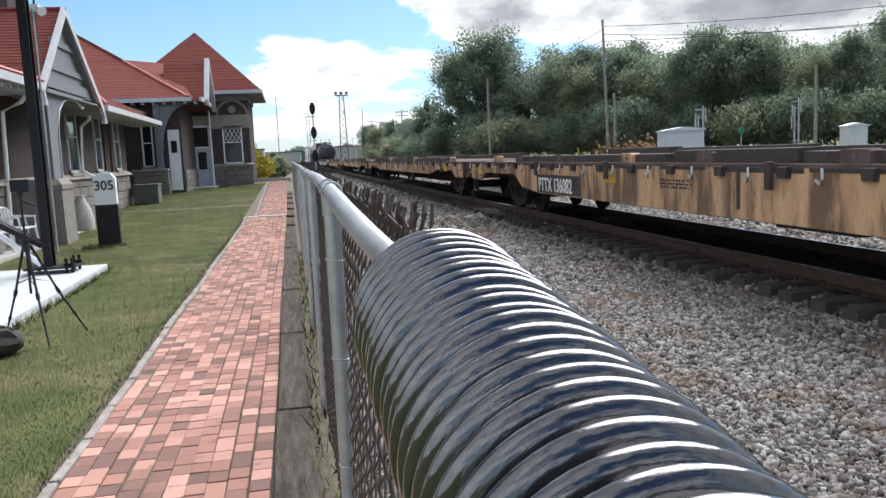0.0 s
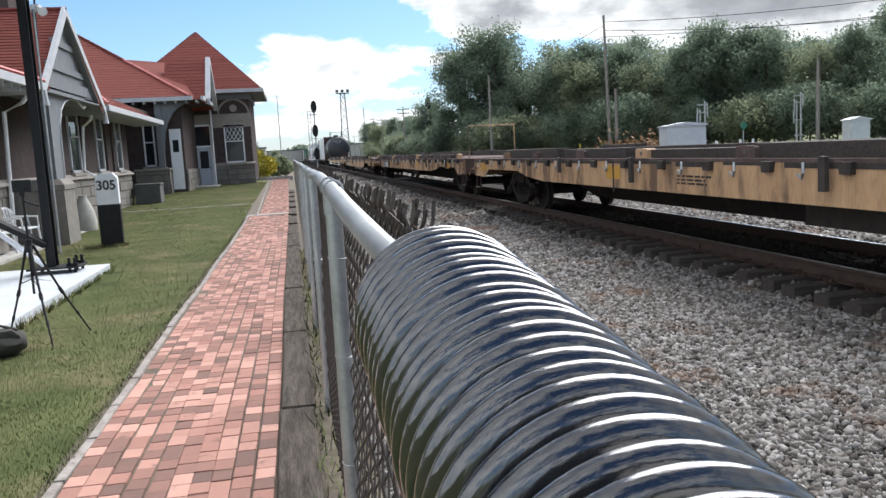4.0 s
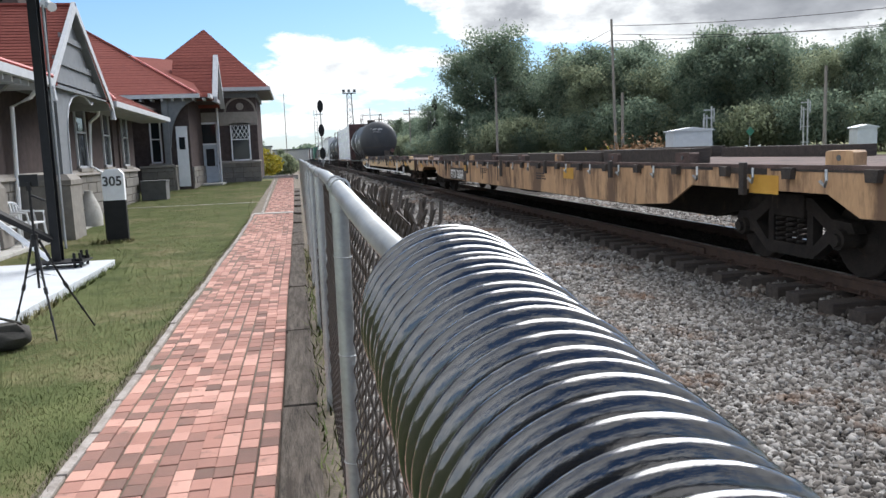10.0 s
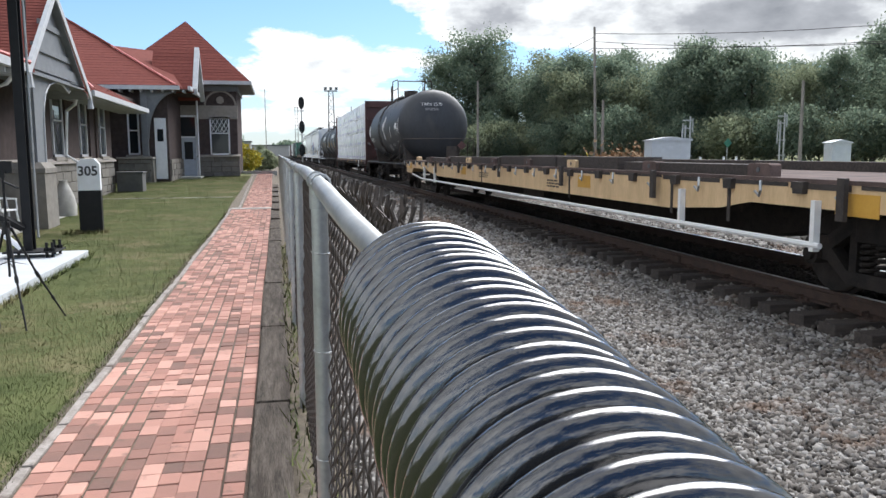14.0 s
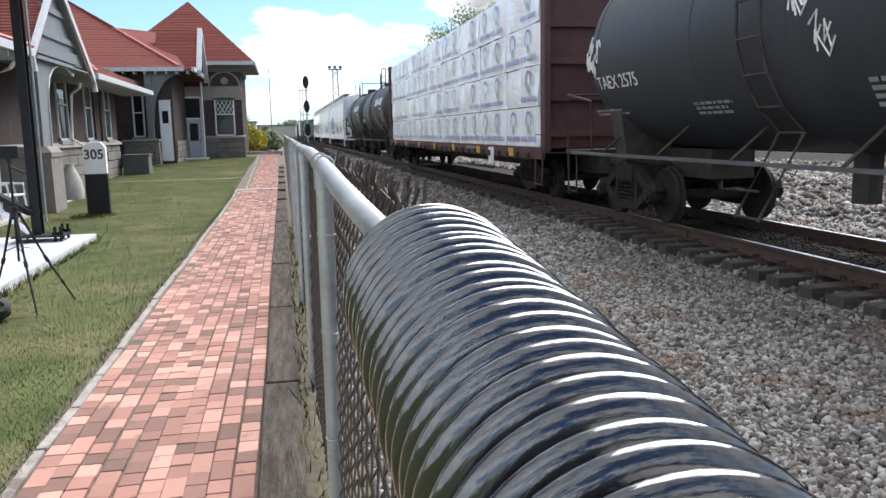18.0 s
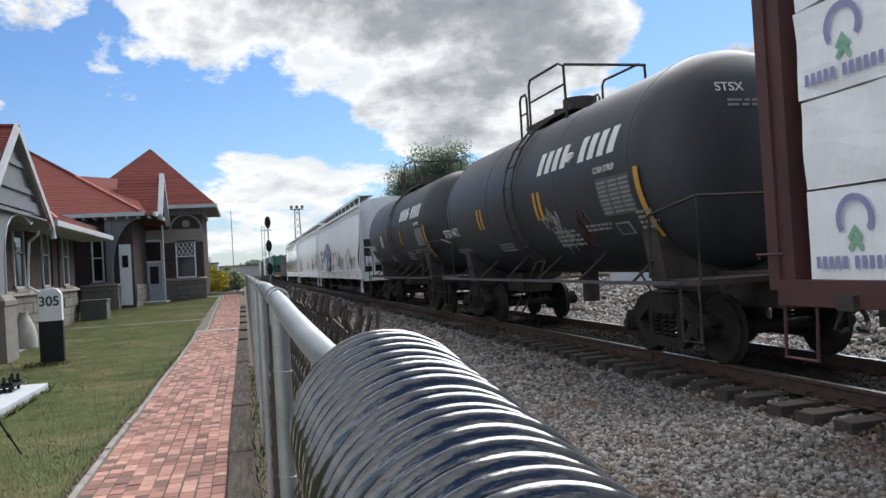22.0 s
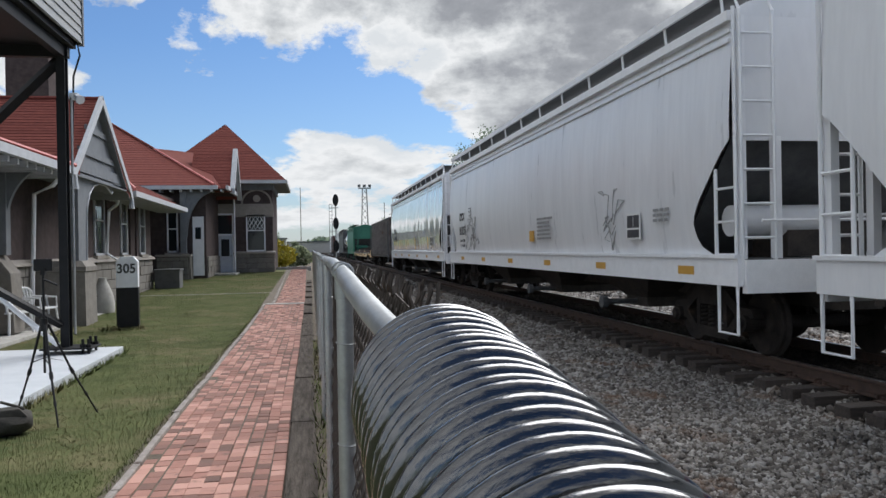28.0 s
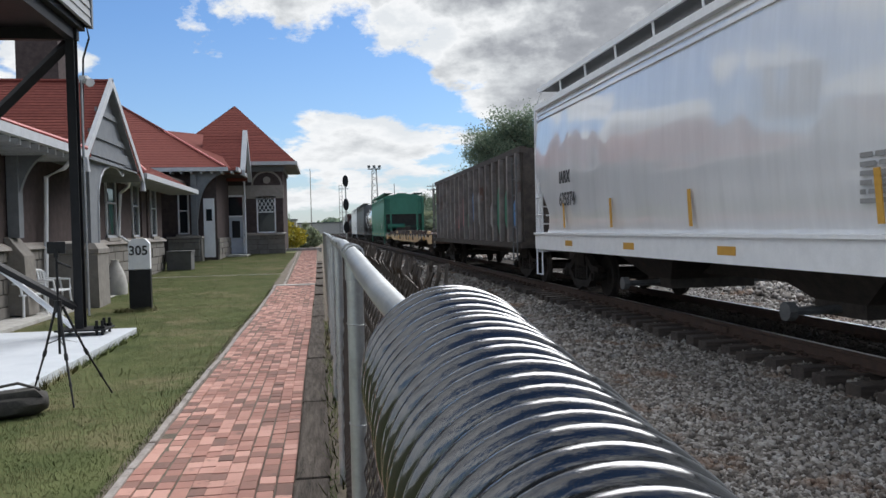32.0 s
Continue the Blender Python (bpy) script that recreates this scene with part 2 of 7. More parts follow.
WIRE = surf("rusted_wire", (0.020, 0.016, 0.014), (0.060, 0.045, 0.037), 10, 0.7, 0.3, bump=0)
PIPE = surf("black_plastic_pipe", (0.006, 0.007, 0.009), (0.013, 0.014, 0.018), 9, 0.07, bump=0.15, fine=60, stain=(0.022, 0.023, 0.028), stain_at=0.66, stretch=(0.55, 7, 0.55), coat=1.0, spec=0.8)
DARKB = surf("brown_wall", (0.052, 0.041, 0.040), (0.096, 0.075, 0.072), 5, 0.9, bump=0.25, spec=0.12)
ASHLAR = surf("grey_sandstone", (0.125, 0.116, 0.105), (0.250, 0.234, 0.213), 6, 0.95, bump=0.8, fine=30, spread=0.45, third=(0.22, 0.198, 0.172), spec=0.15)
BAND = surf("stone_band", (0.24, 0.215, 0.19), (0.34, 0.31, 0.275), 6, 0.85, bump=0.3)
TRIM = surf("grey_painted_wood", (0.135, 0.146, 0.158), (0.195, 0.206, 0.218), 5, 0.65, bump=0.1, spec=0.3)
WHITE = surf("white_paint", (0.74, 0.75, 0.77), (0.84, 0.85, 0.87), 6, 0.5, bump=0.05)
BARGE = surf("pale_grey_paint", (0.38, 0.395, 0.415), (0.50, 0.515, 0.535), 5, 0.55, bump=0.08)
ROOF = surf("red_shingle", (0.115, 0.034, 0.028), (0.200, 0.062, 0.050), 7, 0.9, bump=0.5, fine=40, spread=0.35, third=(0.165, 0.050, 0.042), spec=0.12)
RIDGE = surf("ridge_tile", (0.40, 0.10, 0.09), (0.55, 0.17, 0.15), 7, 0.6, bump=0.2)
CREAM = surf("pale_yellow_paint", (0.50, 0.345, 0.185), (0.70, 0.50, 0.29), 2.2, 0.65, bump=0.12, fine=25, stain=(0.30, 0.16, 0.08), stain_at=0.64, stretch=(1, 1.6, 0.4))
BLACKM = surf("black_painted_steel", (0.006, 0.006, 0.007), (0.015, 0.015, 0.016), 7, 0.55, bump=0.1, spec=0.3)
SIDING = surf("grey_siding", (0.22, 0.23, 0.235), (0.31, 0.32, 0.325), 5, 0.7, bump=0.15, stretch=(0.5, 0.5, 5))
PANE = glass("window_pane", (0.02, 0.024, 0.028))
YELLOW = surf("worn_yellow_paint", (0.38, 0.225, 0.120), (0.60, 0.385, 0.215), 2.6, 0.7, bump=0.2, fine=25, stain=(0.070, 0.040, 0.028), stain_at=0.465, stretch=(1, 1.6, 0.4))
ORANGE = surf("orange_panel", (0.48, 0.25, 0.035), (0.60, 0.34, 0.06), 4, 0.6, bump=0.05, stain=(0.3, 0.14, 0.05))
DECK = surf("rusted_deck", (0.055, 0.042, 0.038), (0.16, 0.115, 0.105), 2.5, 0.85, bump=0.3, spec=0.1)
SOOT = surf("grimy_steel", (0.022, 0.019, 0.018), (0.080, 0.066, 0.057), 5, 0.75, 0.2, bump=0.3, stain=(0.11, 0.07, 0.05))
TRUCKM = surf("oily_cast_steel", (0.010, 0.009, 0.009), (0.042, 0.035, 0.031), 5, 0.8, 0.1, bump=0.4, stain=(0.075, 0.052, 0.040), stain_at=0.60, spec=0.25)
GREYS = surf("grey_steel", (0.07, 0.073, 0.078), (0.14, 0.145, 0.15), 4, 0.6, 0.3, bump=0.15)
TANKB = surf("black_tank_paint", (0.026, 0.029, 0.034), (0.044, 0.048, 0.055), 1.4, 0.52, bump=0.06, fine=12, stain=(0.060, 0.058, 0.055), stain_at=0.60, stretch=(1, 0.8, 0.5), spec=0.4)
LGREY = surf("light_grey_paint", (0.66, 0.67, 0.69), (0.76, 0.77, 0.79), 0.9, 0.42, bump=0.10, fine=6, stain=(0.42, 0.405, 0.39), stain_at=0.62, stretch=(1, 2.5, 0.35))
LGREY2 = surf("silver_grey_paint", (0.68, 0.69, 0.715), (0.78, 0.79, 0.815), 0.8, 0.14, bump=0.08, fine=4, stain=(0.50, 0.49, 0.48), stain_at=0.70, stretch=(1, 2.5, 0.35), coat=1.0, spec=0.8)
RIBM = surf("scuffed_grey_rib", (0.10, 0.09, 0.085), (0.26, 0.24, 0.23), 3, 0.7, bump=0.2, stain=(0.12, 0.06, 0.045), stain_at=0.56)
LGREY3 = surf("dulled_silver_paint", (0.64, 0.65, 0.67), (0.76, 0.77, 0.79), 0.8, 0.30, bump=0.08, fine=4, stain=(0.50, 0.49, 0.48), stain_at=0.68, stretch=(1, 2.5, 0.35), spec=0.6)
GREENP = surf("green_paint", (0.02, 0.13, 0.085), (0.04, 0.19, 0.125), 1.5, 0.5, bump=0.1)
BOXRED = surf("oxide_red_paint", (0.050, 0.020, 0.019), (0.100, 0.040, 0.036), 2, 0.6, bump=0.12, stain=(0.03, 0.02, 0.02))
WRAP = surf("white_wrap", (0.80, 0.82, 0.85), (0.90, 0.91, 0.93), 2.2, 0.24, bump=0.7, fine=9, stretch=(1, 1.6, 0.8))
PURPLE = surf("printed_purple", (0.24, 0.24, 0.42), (0.30, 0.30, 0.50), 5, 0.5, bump=0)
GREENL = surf("printed_green", (0.20, 0.40, 0.27), (0.24, 0.46, 0.31), 5, 0.5, bump=0)
INKW = surf("white_lettering", (0.66, 0.66, 0.65), (0.78, 0.78, 0.77), 9, 0.6, bump=0)
INKB = surf("black_lettering", (0.03, 0.03, 0.032), (0.06, 0.06, 0.062), 9, 0.6, bump=0)
INKG = surf("faded_lettering", (0.20, 0.20, 0.20), (0.30, 0.30, 0.30), 9, 0.6, bump=0)
INKBLUE = surf("graffiti_blue", (0.04, 0.12, 0.30), (0.10, 0.25, 0.48), 5, 0.5, bump=0)
INKPINK = surf("graffiti_red", (0.36, 0.05, 0.08), (0.50, 0.12, 0.14), 5, 0.5, bump=0)
# both leaf colours carry distance haze, so they are lighter and bluer
HAZY_LEAF = surf("leaf", (0.098, 0.145, 0.110), (0.190, 0.240, 0.175), 0.5, 0.9, bump=0, island=True, third=(0.25, 0.295, 0.205), through=0.70, spec=0.3)
HAZY_LEAF2 = surf("leaf_pale", (0.150, 0.185, 0.125), (0.240, 0.275, 0.180), 0.5, 0.9, bump=0, island=True, third=(0.30, 0.315, 0.195), through=0.70, spec=0.3)
BARK = surf("bark", (0.05, 0.042, 0.034), (0.12, 0.10, 0.08), 6, 0.95, bump=0.6, stretch=(4, 4, 0.7))
POLE = surf("weathered_pole", (0.14, 0.125, 0.11), (0.26, 0.24, 0.215), 4, 0.9, bump=0.3, stretch=(5, 5, 0.5))
FLOWER = surf("yellow_flowers", (0.45, 0.36, 0.03), (0.62, 0.52, 0.06), 6, 0.7, bump=0, island=True, third=(0.20, 0.26, 0.05))
CANVAS = surf("dark_canvas", (0.025, 0.023, 0.020), (0.065, 0.06, 0.052), 9, 0.9, bump=0.4)
PLASTIC = surf("white_plastic", (0.72, 0.73, 0.74), (0.82, 0.83, 0.84), 6, 0.4, bump=0.03)
SHEDM = surf("pale_metal_cabinet", (0.44, 0.46, 0.48), (0.55, 0.57, 0.59), 3, 0.5, 0.2, bump=0.05)
BLUEDOOR = surf("pale_blue_door_paint", (0.40, 0.44, 0.50), (0.50, 0.54, 0.60), 5, 0.5, bump=0.05)
GREYBOX = surf("dark_grey_box", (0.07, 0.07, 0.07), (0.12, 0.12, 0.12), 5, 0.7, bump=0.1)
TAN = surf("dry_reed", (0.18, 0.12, 0.06), (0.30, 0.17, 0.09), 3, 0.9, bump=0.4)

# ---- mesh helpers ----


def box(bm, x0, x1, y0, y1, z0, z1):
    v = [bm.verts.new((x, y, z)) for z in (z0, z1) for y in (y0, y1) for x in (x0, x1)]
    for f in ((0, 2, 3, 1), (4, 5, 7, 6), (0, 1, 5, 4), (2, 6, 7, 3), (0, 4, 6, 2), (1, 3, 7, 5)):
        bm.faces.new([v[i] for i in f])


def rings(bm, loops, closed_ends=True, wrap=True):
    """Skins a row of vertex loops of equal length."""
    vs = [[bm.verts.new(p) for p in loop] for loop in loops]
    n = len(vs[0])
    for a, b in zip(vs, vs[1:]):
        for i in range(n if wrap else n - 1):
            j = (i + 1) % n
            bm.faces.new((a[i], a[j], b[j], b[i]))
    if closed_ends and wrap:
        bm.faces.new(vs[0][::-1])
        bm.faces.new(vs[-1])


def tube(bm, pts, r, n=8, r1=None):
    """A round bar along points."""
    pts = [Vector(p) for p in pts]
    loops = []
    for i, p in enumerate(pts):
        d = (pts[min(i + 1, len(pts) - 1)] - pts[max(i - 1, 0)]).normalized()
        u = d.cross(Vector((0, 0, 1)) if abs(d.z) < 0.95 else Vector((1, 0, 0))).normalized()
        w = d.cross(u)
        rr = r if r1 is None else r + (r1 - r) * i / (len(pts) - 1)
        loops.append([p + rr * (math.cos(6.28319 * k / n) * u + math.sin(6.28319 * k / n) * w) for k in range(n)])
    rings(bm, loops)


def prism(bm, pts, axis, a, b):
    """A flat outline pushed along an axis from a to b."""
    at = {"x": lambda p, s: (s, p[0], p[1]), "y": lambda p, s: (p[0], s, p[1]), "z": lambda p, s: (p[0], p[1], s)}[axis]
    rings(bm, [[at(p, a) for p in pts], [at(p, b) for p in pts]])


def mesh_of(name, bm, material, bevel=0.0, smooth=False):
    if bevel:
        bmesh.ops.bevel(bm, geom=bm.edges[:], offset=bevel, segments=2, affect="EDGES", profile=0.7, clamp_overlap=True)
    bmesh.ops.recalc_face_normals(bm, faces=bm.faces[:])
    me = bpy.data.meshes.new(name)
    bm.to_mesh(me)
    bm.free()
    me.materials.append(material)
    if smooth:
        me.polygons.foreach_set("use_smooth", [True] * len(me.polygons))
        me.set_sharp_from_angle(angle=radians(40))
    return me


def part(name, bm, material, parent, label="", bevel=0.0, smooth=False, m=None):
    ob = new(name, mesh_of(name, bm, material, bevel, smooth))
    ob.parent = parent
    if m is not None:
        ob.matrix_basis = m
    if label:
        ob["label"] = label
    return ob


def again(ob, parent, m):
    """Another object on the same mesh under a parent."""
    o = new(ob.name.split(".")[0], ob.data)
    o.parent, o.matrix_basis = parent, m
    if "label" in ob:
        o["label"] = ob["label"]
    return o


def empty(name, m, label, category, group="", kind=""):
    ob = new(name)
    ob.matrix_basis = m
    ob.empty_display_size = 0.2
    return tagged(ob, label, category, group, kind)


def thing(name, bm, material, label, category, m=None, group="", kind="", bevel=0.0, smooth=False):
    ob = new(name, mesh_of(name, bm, material, bevel, smooth))
    if m is not None:
        ob.matrix_basis = m
    return tagged(ob, label, category, group, kind)


def bm_box(*a):
    bm = bmesh.new()
    box(bm, *a)
    return bm


def bm_tube(*a, **k):
    bm = bmesh.new()
    tube(bm, *a, **k)
    return bm


def bm_prism(*a):
    bm = bmesh.new()
    prism(bm, *a)
    return bm


def lettering(name, words, size, material, parent, m, squeeze=1.0, shear=0.0, bold=0.0):
    """Flat letters in the built-in font; local x runs along the words."""
    cu = bpy.data.curves.new(name, "FONT")
    cu.body, cu.size, cu.extrude, cu.align_x, cu.shear = words, size, 0.002, "LEFT", shear
    cu.offset = bold
    ob = bpy.data.objects.new(name, cu)
    scene.collection.objects.link(ob)
    me = bpy.data.meshes.new_from_object(ob.evaluated_get(bpy.context.evaluated_depsgraph_get()))
    bpy.data.objects.remove(ob)
    bpy.data.curves.remove(cu)
    me.transform(Matrix.Diagonal((squeeze, 1, 1, 1)))
    me.materials.clear()
    me.materials.append(material)
    o = new(name, me)
    o.parent, o.matrix_basis = parent, m
    return o


def raw(name, verts, faces, material):
    me = bpy.data.meshes.new(name)
    me.from_pydata(verts, [], faces)
    me.materials.append(material)
    return me


def numpy_mesh(name, verts, tris, material):
    """A triangle mesh from arrays of points and corner indices."""
    me = bpy.data.meshes.new(name)
    me.vertices.add(len(verts)), me.loops.add(tris.size), me.polygons.add(len(tris))
    me.vertices.foreach_set("co", np.ascontiguousarray(verts, np.float32).ravel())
    me.loops.foreach_set("vertex_index", np.ascontiguousarray(tris, np.int32).ravel())
    me.polygons.foreach_set("loop_start", np.arange(0, tris.size, 3, dtype=np.int32))
    me.update(calc_edges=True)
    me.materials.append(material)
    return me



# ---- ground and track ----
RAIL_Z, TRACK_X = 0.15, 6.50


def gz(y):
    """Height of the lawn: level by the fence, rising gently to the station."""
    return min(0.5, max(0.0, 0.018 * (y - 18)))


def build_ground():
    ys = [-60, -20, -5, 2, 6, 10, 14, 18, 24, 30, 36, 42, 46, 60, 90, 150, 300, 700, 2500]
    # x, whether the height follows the lawn, height, what covers the strip to its right (0 grass, 1 earth, 2 gravel, 3
    # fouled ballast with the cars' shade in its colour)
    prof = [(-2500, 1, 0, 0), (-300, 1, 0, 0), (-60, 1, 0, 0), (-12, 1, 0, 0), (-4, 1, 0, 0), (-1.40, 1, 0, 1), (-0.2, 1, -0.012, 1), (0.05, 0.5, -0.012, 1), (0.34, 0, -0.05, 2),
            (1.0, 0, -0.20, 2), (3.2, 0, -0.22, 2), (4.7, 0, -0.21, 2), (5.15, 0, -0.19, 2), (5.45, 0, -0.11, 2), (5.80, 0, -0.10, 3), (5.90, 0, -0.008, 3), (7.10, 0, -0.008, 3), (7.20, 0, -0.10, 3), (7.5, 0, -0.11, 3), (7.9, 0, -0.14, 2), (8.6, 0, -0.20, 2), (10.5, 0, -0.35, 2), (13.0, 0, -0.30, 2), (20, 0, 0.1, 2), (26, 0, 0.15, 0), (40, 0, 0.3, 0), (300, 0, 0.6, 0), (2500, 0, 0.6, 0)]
    verts, faces, mats = [], [], []
    for y in ys:
        for x, follow, z, _ in prof:
            verts.append((x, y, z + follow * gz(y)))
    n = len(prof)
    for j in range(len(ys) - 1):
        for i in range(n - 1):
            faces.append((j * n + i, j * n + i + 1, (j + 1) * n + i + 1, (j + 1) * n + i))
            mats.append(prof[i][3])
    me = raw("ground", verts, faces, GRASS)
    me.materials.append(EARTH), me.materials.append(GRAVEL), me.materials.append(FOUL_SHADE)
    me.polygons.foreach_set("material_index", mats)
    tagged(new("ground", me), "mown lawn, bare earth and grey track gravel", "ground", kind="structure")


build_ground()


def rail_profile(x):
    h = RAIL_Z
    pts = [(-0.070, -0.172), (0.070, -0.172), (0.070, -0.158), (0.012, -0.140), (0.010, -0.045), (0.036, -0.034), (0.036, -0.004), (0.030, 0.0), (-0.030, 0.0), (-0.036, -0.004), (-0.036, -0.034), (-0.010, -0.045), (-0.012, -0.140), (-0.070, -0.158)]
    return [(x + px, h + pz) for px, pz in pts]


def build_track():
    track = empty("railway_track", pose(0, 0, 0), "rusty steel rails on dark timber ties in ballast", "railway track", kind="structure")
    for x in (TRACK_X - 0.752, TRACK_X + 0.752):
        r = part("rail", bm_prism(rail_profile(x), "y", -40, 420), RUST, track)
        part("rail_head", bm_box(x - 0.027, x + 0.027, -40, 420, RAIL_Z + 0.0005, RAIL_Z + 0.003), SHINE, r, "polished running surface")
    rnd = random.Random(5)
    tie = None
    ys = [-4 + 0.50 * k for k in range(260)]
    far = bmesh.new()
    fit = bmesh.new()
    for k, y in enumerate(ys):
        y += rnd.uniform(-0.03, 0.03)
        if k < 120:
            m = pose(TRACK_X + rnd.uniform(-0.07, 0.07), y, -0.02, rnd.uniform(-0.6, 0.6), rnd.uniform(-0.3, 0.3), rnd.uniform(-1.2, 1.2))
            if tie is None:
                tie = part("tie", bm_box(-1.36, 1.36, -0.115, 0.115, -0.17, 0.0), TIE, track, bevel=0.012, m=m)
            else:
                again(tie, track, m)
        else:
            box(far, TRACK_X - 1.36, TRACK_X + 1.36, y - 0.115, y + 0.115, -0.19, -0.02)
        if k < 80:
            for x in (TRACK_X - 0.752, TRACK_X + 0.752):
                box(fit, x - 0.19, x + 0.17, y - 0.09, y + 0.09, -0.03, -0.012)
                for dx in (-0.1, 0.09):
                    for dy in (-0.05, 0.055):
                        box(fit, x + dx - 0.014, x + dx + 0.014, y + dy - 0.014, y + dy + 0.014, -0.02, 0.018)
                box(fit, x - 0.10, x + 0.10, y + 0.13, y + 0.155, -0.015, 0.03)
    tagged(part("far_ties", far, TIE, track), kind="stuff")
    tagged(part("spikes_and_plates", fit, RUST, track), kind="stuff")
    bar = bmesh.new()
    for x in (TRACK_X - 0.79, TRACK_X - 0.735):
        box(bar, x - 0.012, x + 0.012, 10.4, 11.3, RAIL_Z - 0.14, RAIL_Z - 0.05)
    part("joint_bar", bar, RUST, track)


build_track()


def build_stones():
    """Crushed ballast, one stone beside another, larger where it lies farther off."""
    rng = np.random.default_rng(11)
    base = np.array([(-1, -1, -1), (1, -1, -1), (1, 1, -1), (-1, 1, -1), (-1, -1, 1), (1, -1, 1), (1, 1, 1), (-1, 1, 1)], float) * 0.72
    tri = np.array([(0, 2, 1), (0, 3, 2), (4, 5, 6), (4, 6, 7), (0, 1, 5), (0, 5, 4), (1, 2, 6), (1, 6, 5), (2, 3, 7), (2, 7, 6), (3, 0, 4), (3, 4, 7)])
    zone = [(0.34, 5.05, 0.8, 5.0, 0.025, 36000), (0.34, 5.15, 5.0, 10.0, 0.028, 34000), (0.34, 5.15, 10.0, 18.0, 0.040, 20000), (0.34, 5.15, 18.0, 34.0, 0.055, 10000), (0.34, 5.15, 34.0, 90.0, 0.11, 9000), (8.2, 14.0, 45.0, 90.0, 0.13, 6000), (5.0, 5.6, 3.0, 14.0, 0.033, 3500), (5.0, 5.6, 14.0, 40.0, 0.045, 2500), (8.2, 10.8, 4.0, 30.0, 0.05, 7000), (10.8, 20.0, 7.0, 45.0, 0.09, 9000)]
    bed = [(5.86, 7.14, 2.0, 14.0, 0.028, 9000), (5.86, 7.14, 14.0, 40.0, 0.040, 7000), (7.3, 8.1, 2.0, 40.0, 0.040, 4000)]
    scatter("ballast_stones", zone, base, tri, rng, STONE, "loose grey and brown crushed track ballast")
    scatter("fouled_stones", bed, base, tri, rng, FOUL_SHADE, "fouled ballast between the rails, blackened with the cars' shade")


def scatter(name, zone, base, tri, rng, material, label):
    vs, ts, count = [], [], 0
    for x0, x1, y0, y1, size, n in zone:
        x, y = rng.uniform(x0, x1, n), rng.uniform(y0, y1, n)
        z = np.interp(x, [0.05, 0.34, 1.0, 3.2, 4.7, 5.15, 5.45, 5.80, 5.90, 7.10, 7.20, 7.5, 7.9, 8.6, 10.5, 13.0, 20.0], [-0.012, -0.05, -0.20, -0.22, -0.21, -0.19, -0.11, -0.10, -0.03, -0.03, -0.10, -0.11, -0.14, -0.20, -0.35, -0.30, 0.1])
        z = z + 0.012 + 0.016 * np.sin(x * 2.1 + 0.6 * y) * np.sin(y * 1.3)
        s = size * rng.uniform(0.55, 1.35, n)
        q = rng.normal(size=(n, 3, 3))
        a = q[:, 0] / np.linalg.norm(q[:, 0], axis=1)[:, None]
        b = np.cross(a, q[:, 1])
        b /= np.linalg.norm(b, axis=1)[:, None]
        rot = np.stack([a, b, np.cross(a, b)], axis=1)
        pts = (base[None] + rng.uniform(-0.34, 0.34, (n, len(base), 3))) * rng.uniform(0.42, 1.15, (n, 1, 3))
        pts = np.einsum("nkj,nji->nki", pts, rot) * s[:, None, None]
        pts += np.stack([x, y, z + s * 0.25], axis=1)[:, None]
        vs.append(pts.reshape(-1, 3))
        ts.append((tri[None] + (count + np.arange(n) * len(base))[:, None, None]).reshape(-1, 3))
        count += n * len(base)
    ob = new(name, numpy_mesh(name, np.concatenate(vs), np.concatenate(ts), material))
    tagged(ob, label, "gravel", kind="stuff")


build_stones()


def build_blades():
    rng = np.random.default_rng(3)
    vs, ts, count = [], [], 0
    for x0, x1, y0, y1, n, h in ((-7.5, -1.36, 2.4, 43, 420000, 0), (0.02, 0.30, 2.0, 14, 1400, 0.08), (-1.42, -1.33, 2.5, 22, 3200, 0.032), (-3.1, -2.88, 7.0, 13.2, 2500, 0.09), (-4.3, -3.5, 17.0, 17.7, 700, 0.08)):
        x, y = rng.uniform(x0, x1, n), rng.uniform(y0, y1, n)
        if h == 0:
            y = y0 * (y1 / y0) ** rng.uniform(0, 1, n)
            x = x1 - (x1 - x0) * np.minimum(1.0, 0.35 + y / 14) * rng.uniform(0, 1, n)
            h = 0.014 + 0.0007 * y
        z = np.clip(0.018 * (y - 18), 0, 0.5)
        keep = ~((x > -8) & (x < -2.95) & (y > 6) & (y < 13.1))
        x, y, z = x[keep], y[keep], z[keep]
        n = len(x)
        h = h[keep] if np.ndim(h) else h
        hh, th = h * rng.uniform(0.5, 1.5, n), rng.uniform(0, 6.28, n)
        w = 0.07 * h + 0.0010
        lean = rng.normal(0, 0.5, (n, 2)) * hh[:, None]
        a = np.stack([x + w * np.cos(th), y + w * np.sin(th), z - 0.005], 1)
        b = np.stack([x - w * np.cos(th), y - w * np.sin(th), z - 0.005], 1)
        c = np.stack([x + lean[:, 0], y + lean[:, 1], z + hh], 1)
        vs.append(np.stack([a, b, c], 1).reshape(-1, 3))
        ts.append(count + np.arange(3 * n).reshape(-1, 3))
        count += 3 * n
    me = numpy_mesh("grass_blades", np.concatenate(vs), np.concatenate(ts), BLADE)
    # turf takes the light as a soft mat, so its blades share nearly upright normals
    up = np.concatenate([rng.normal(0, 0.22, (count, 2)), np.ones((count, 1))], axis=1)
    me.polygons.foreach_set("use_smooth", [True] * len(me.polygons))
    me.normals_split_custom_set_from_vertices((up / np.linalg.norm(up, axis=1)[:, None]).tolist())
    ob = new("grass_blades", me)
    tagged(ob, "short mown green grass with dry patches", "grass", kind="stuff")


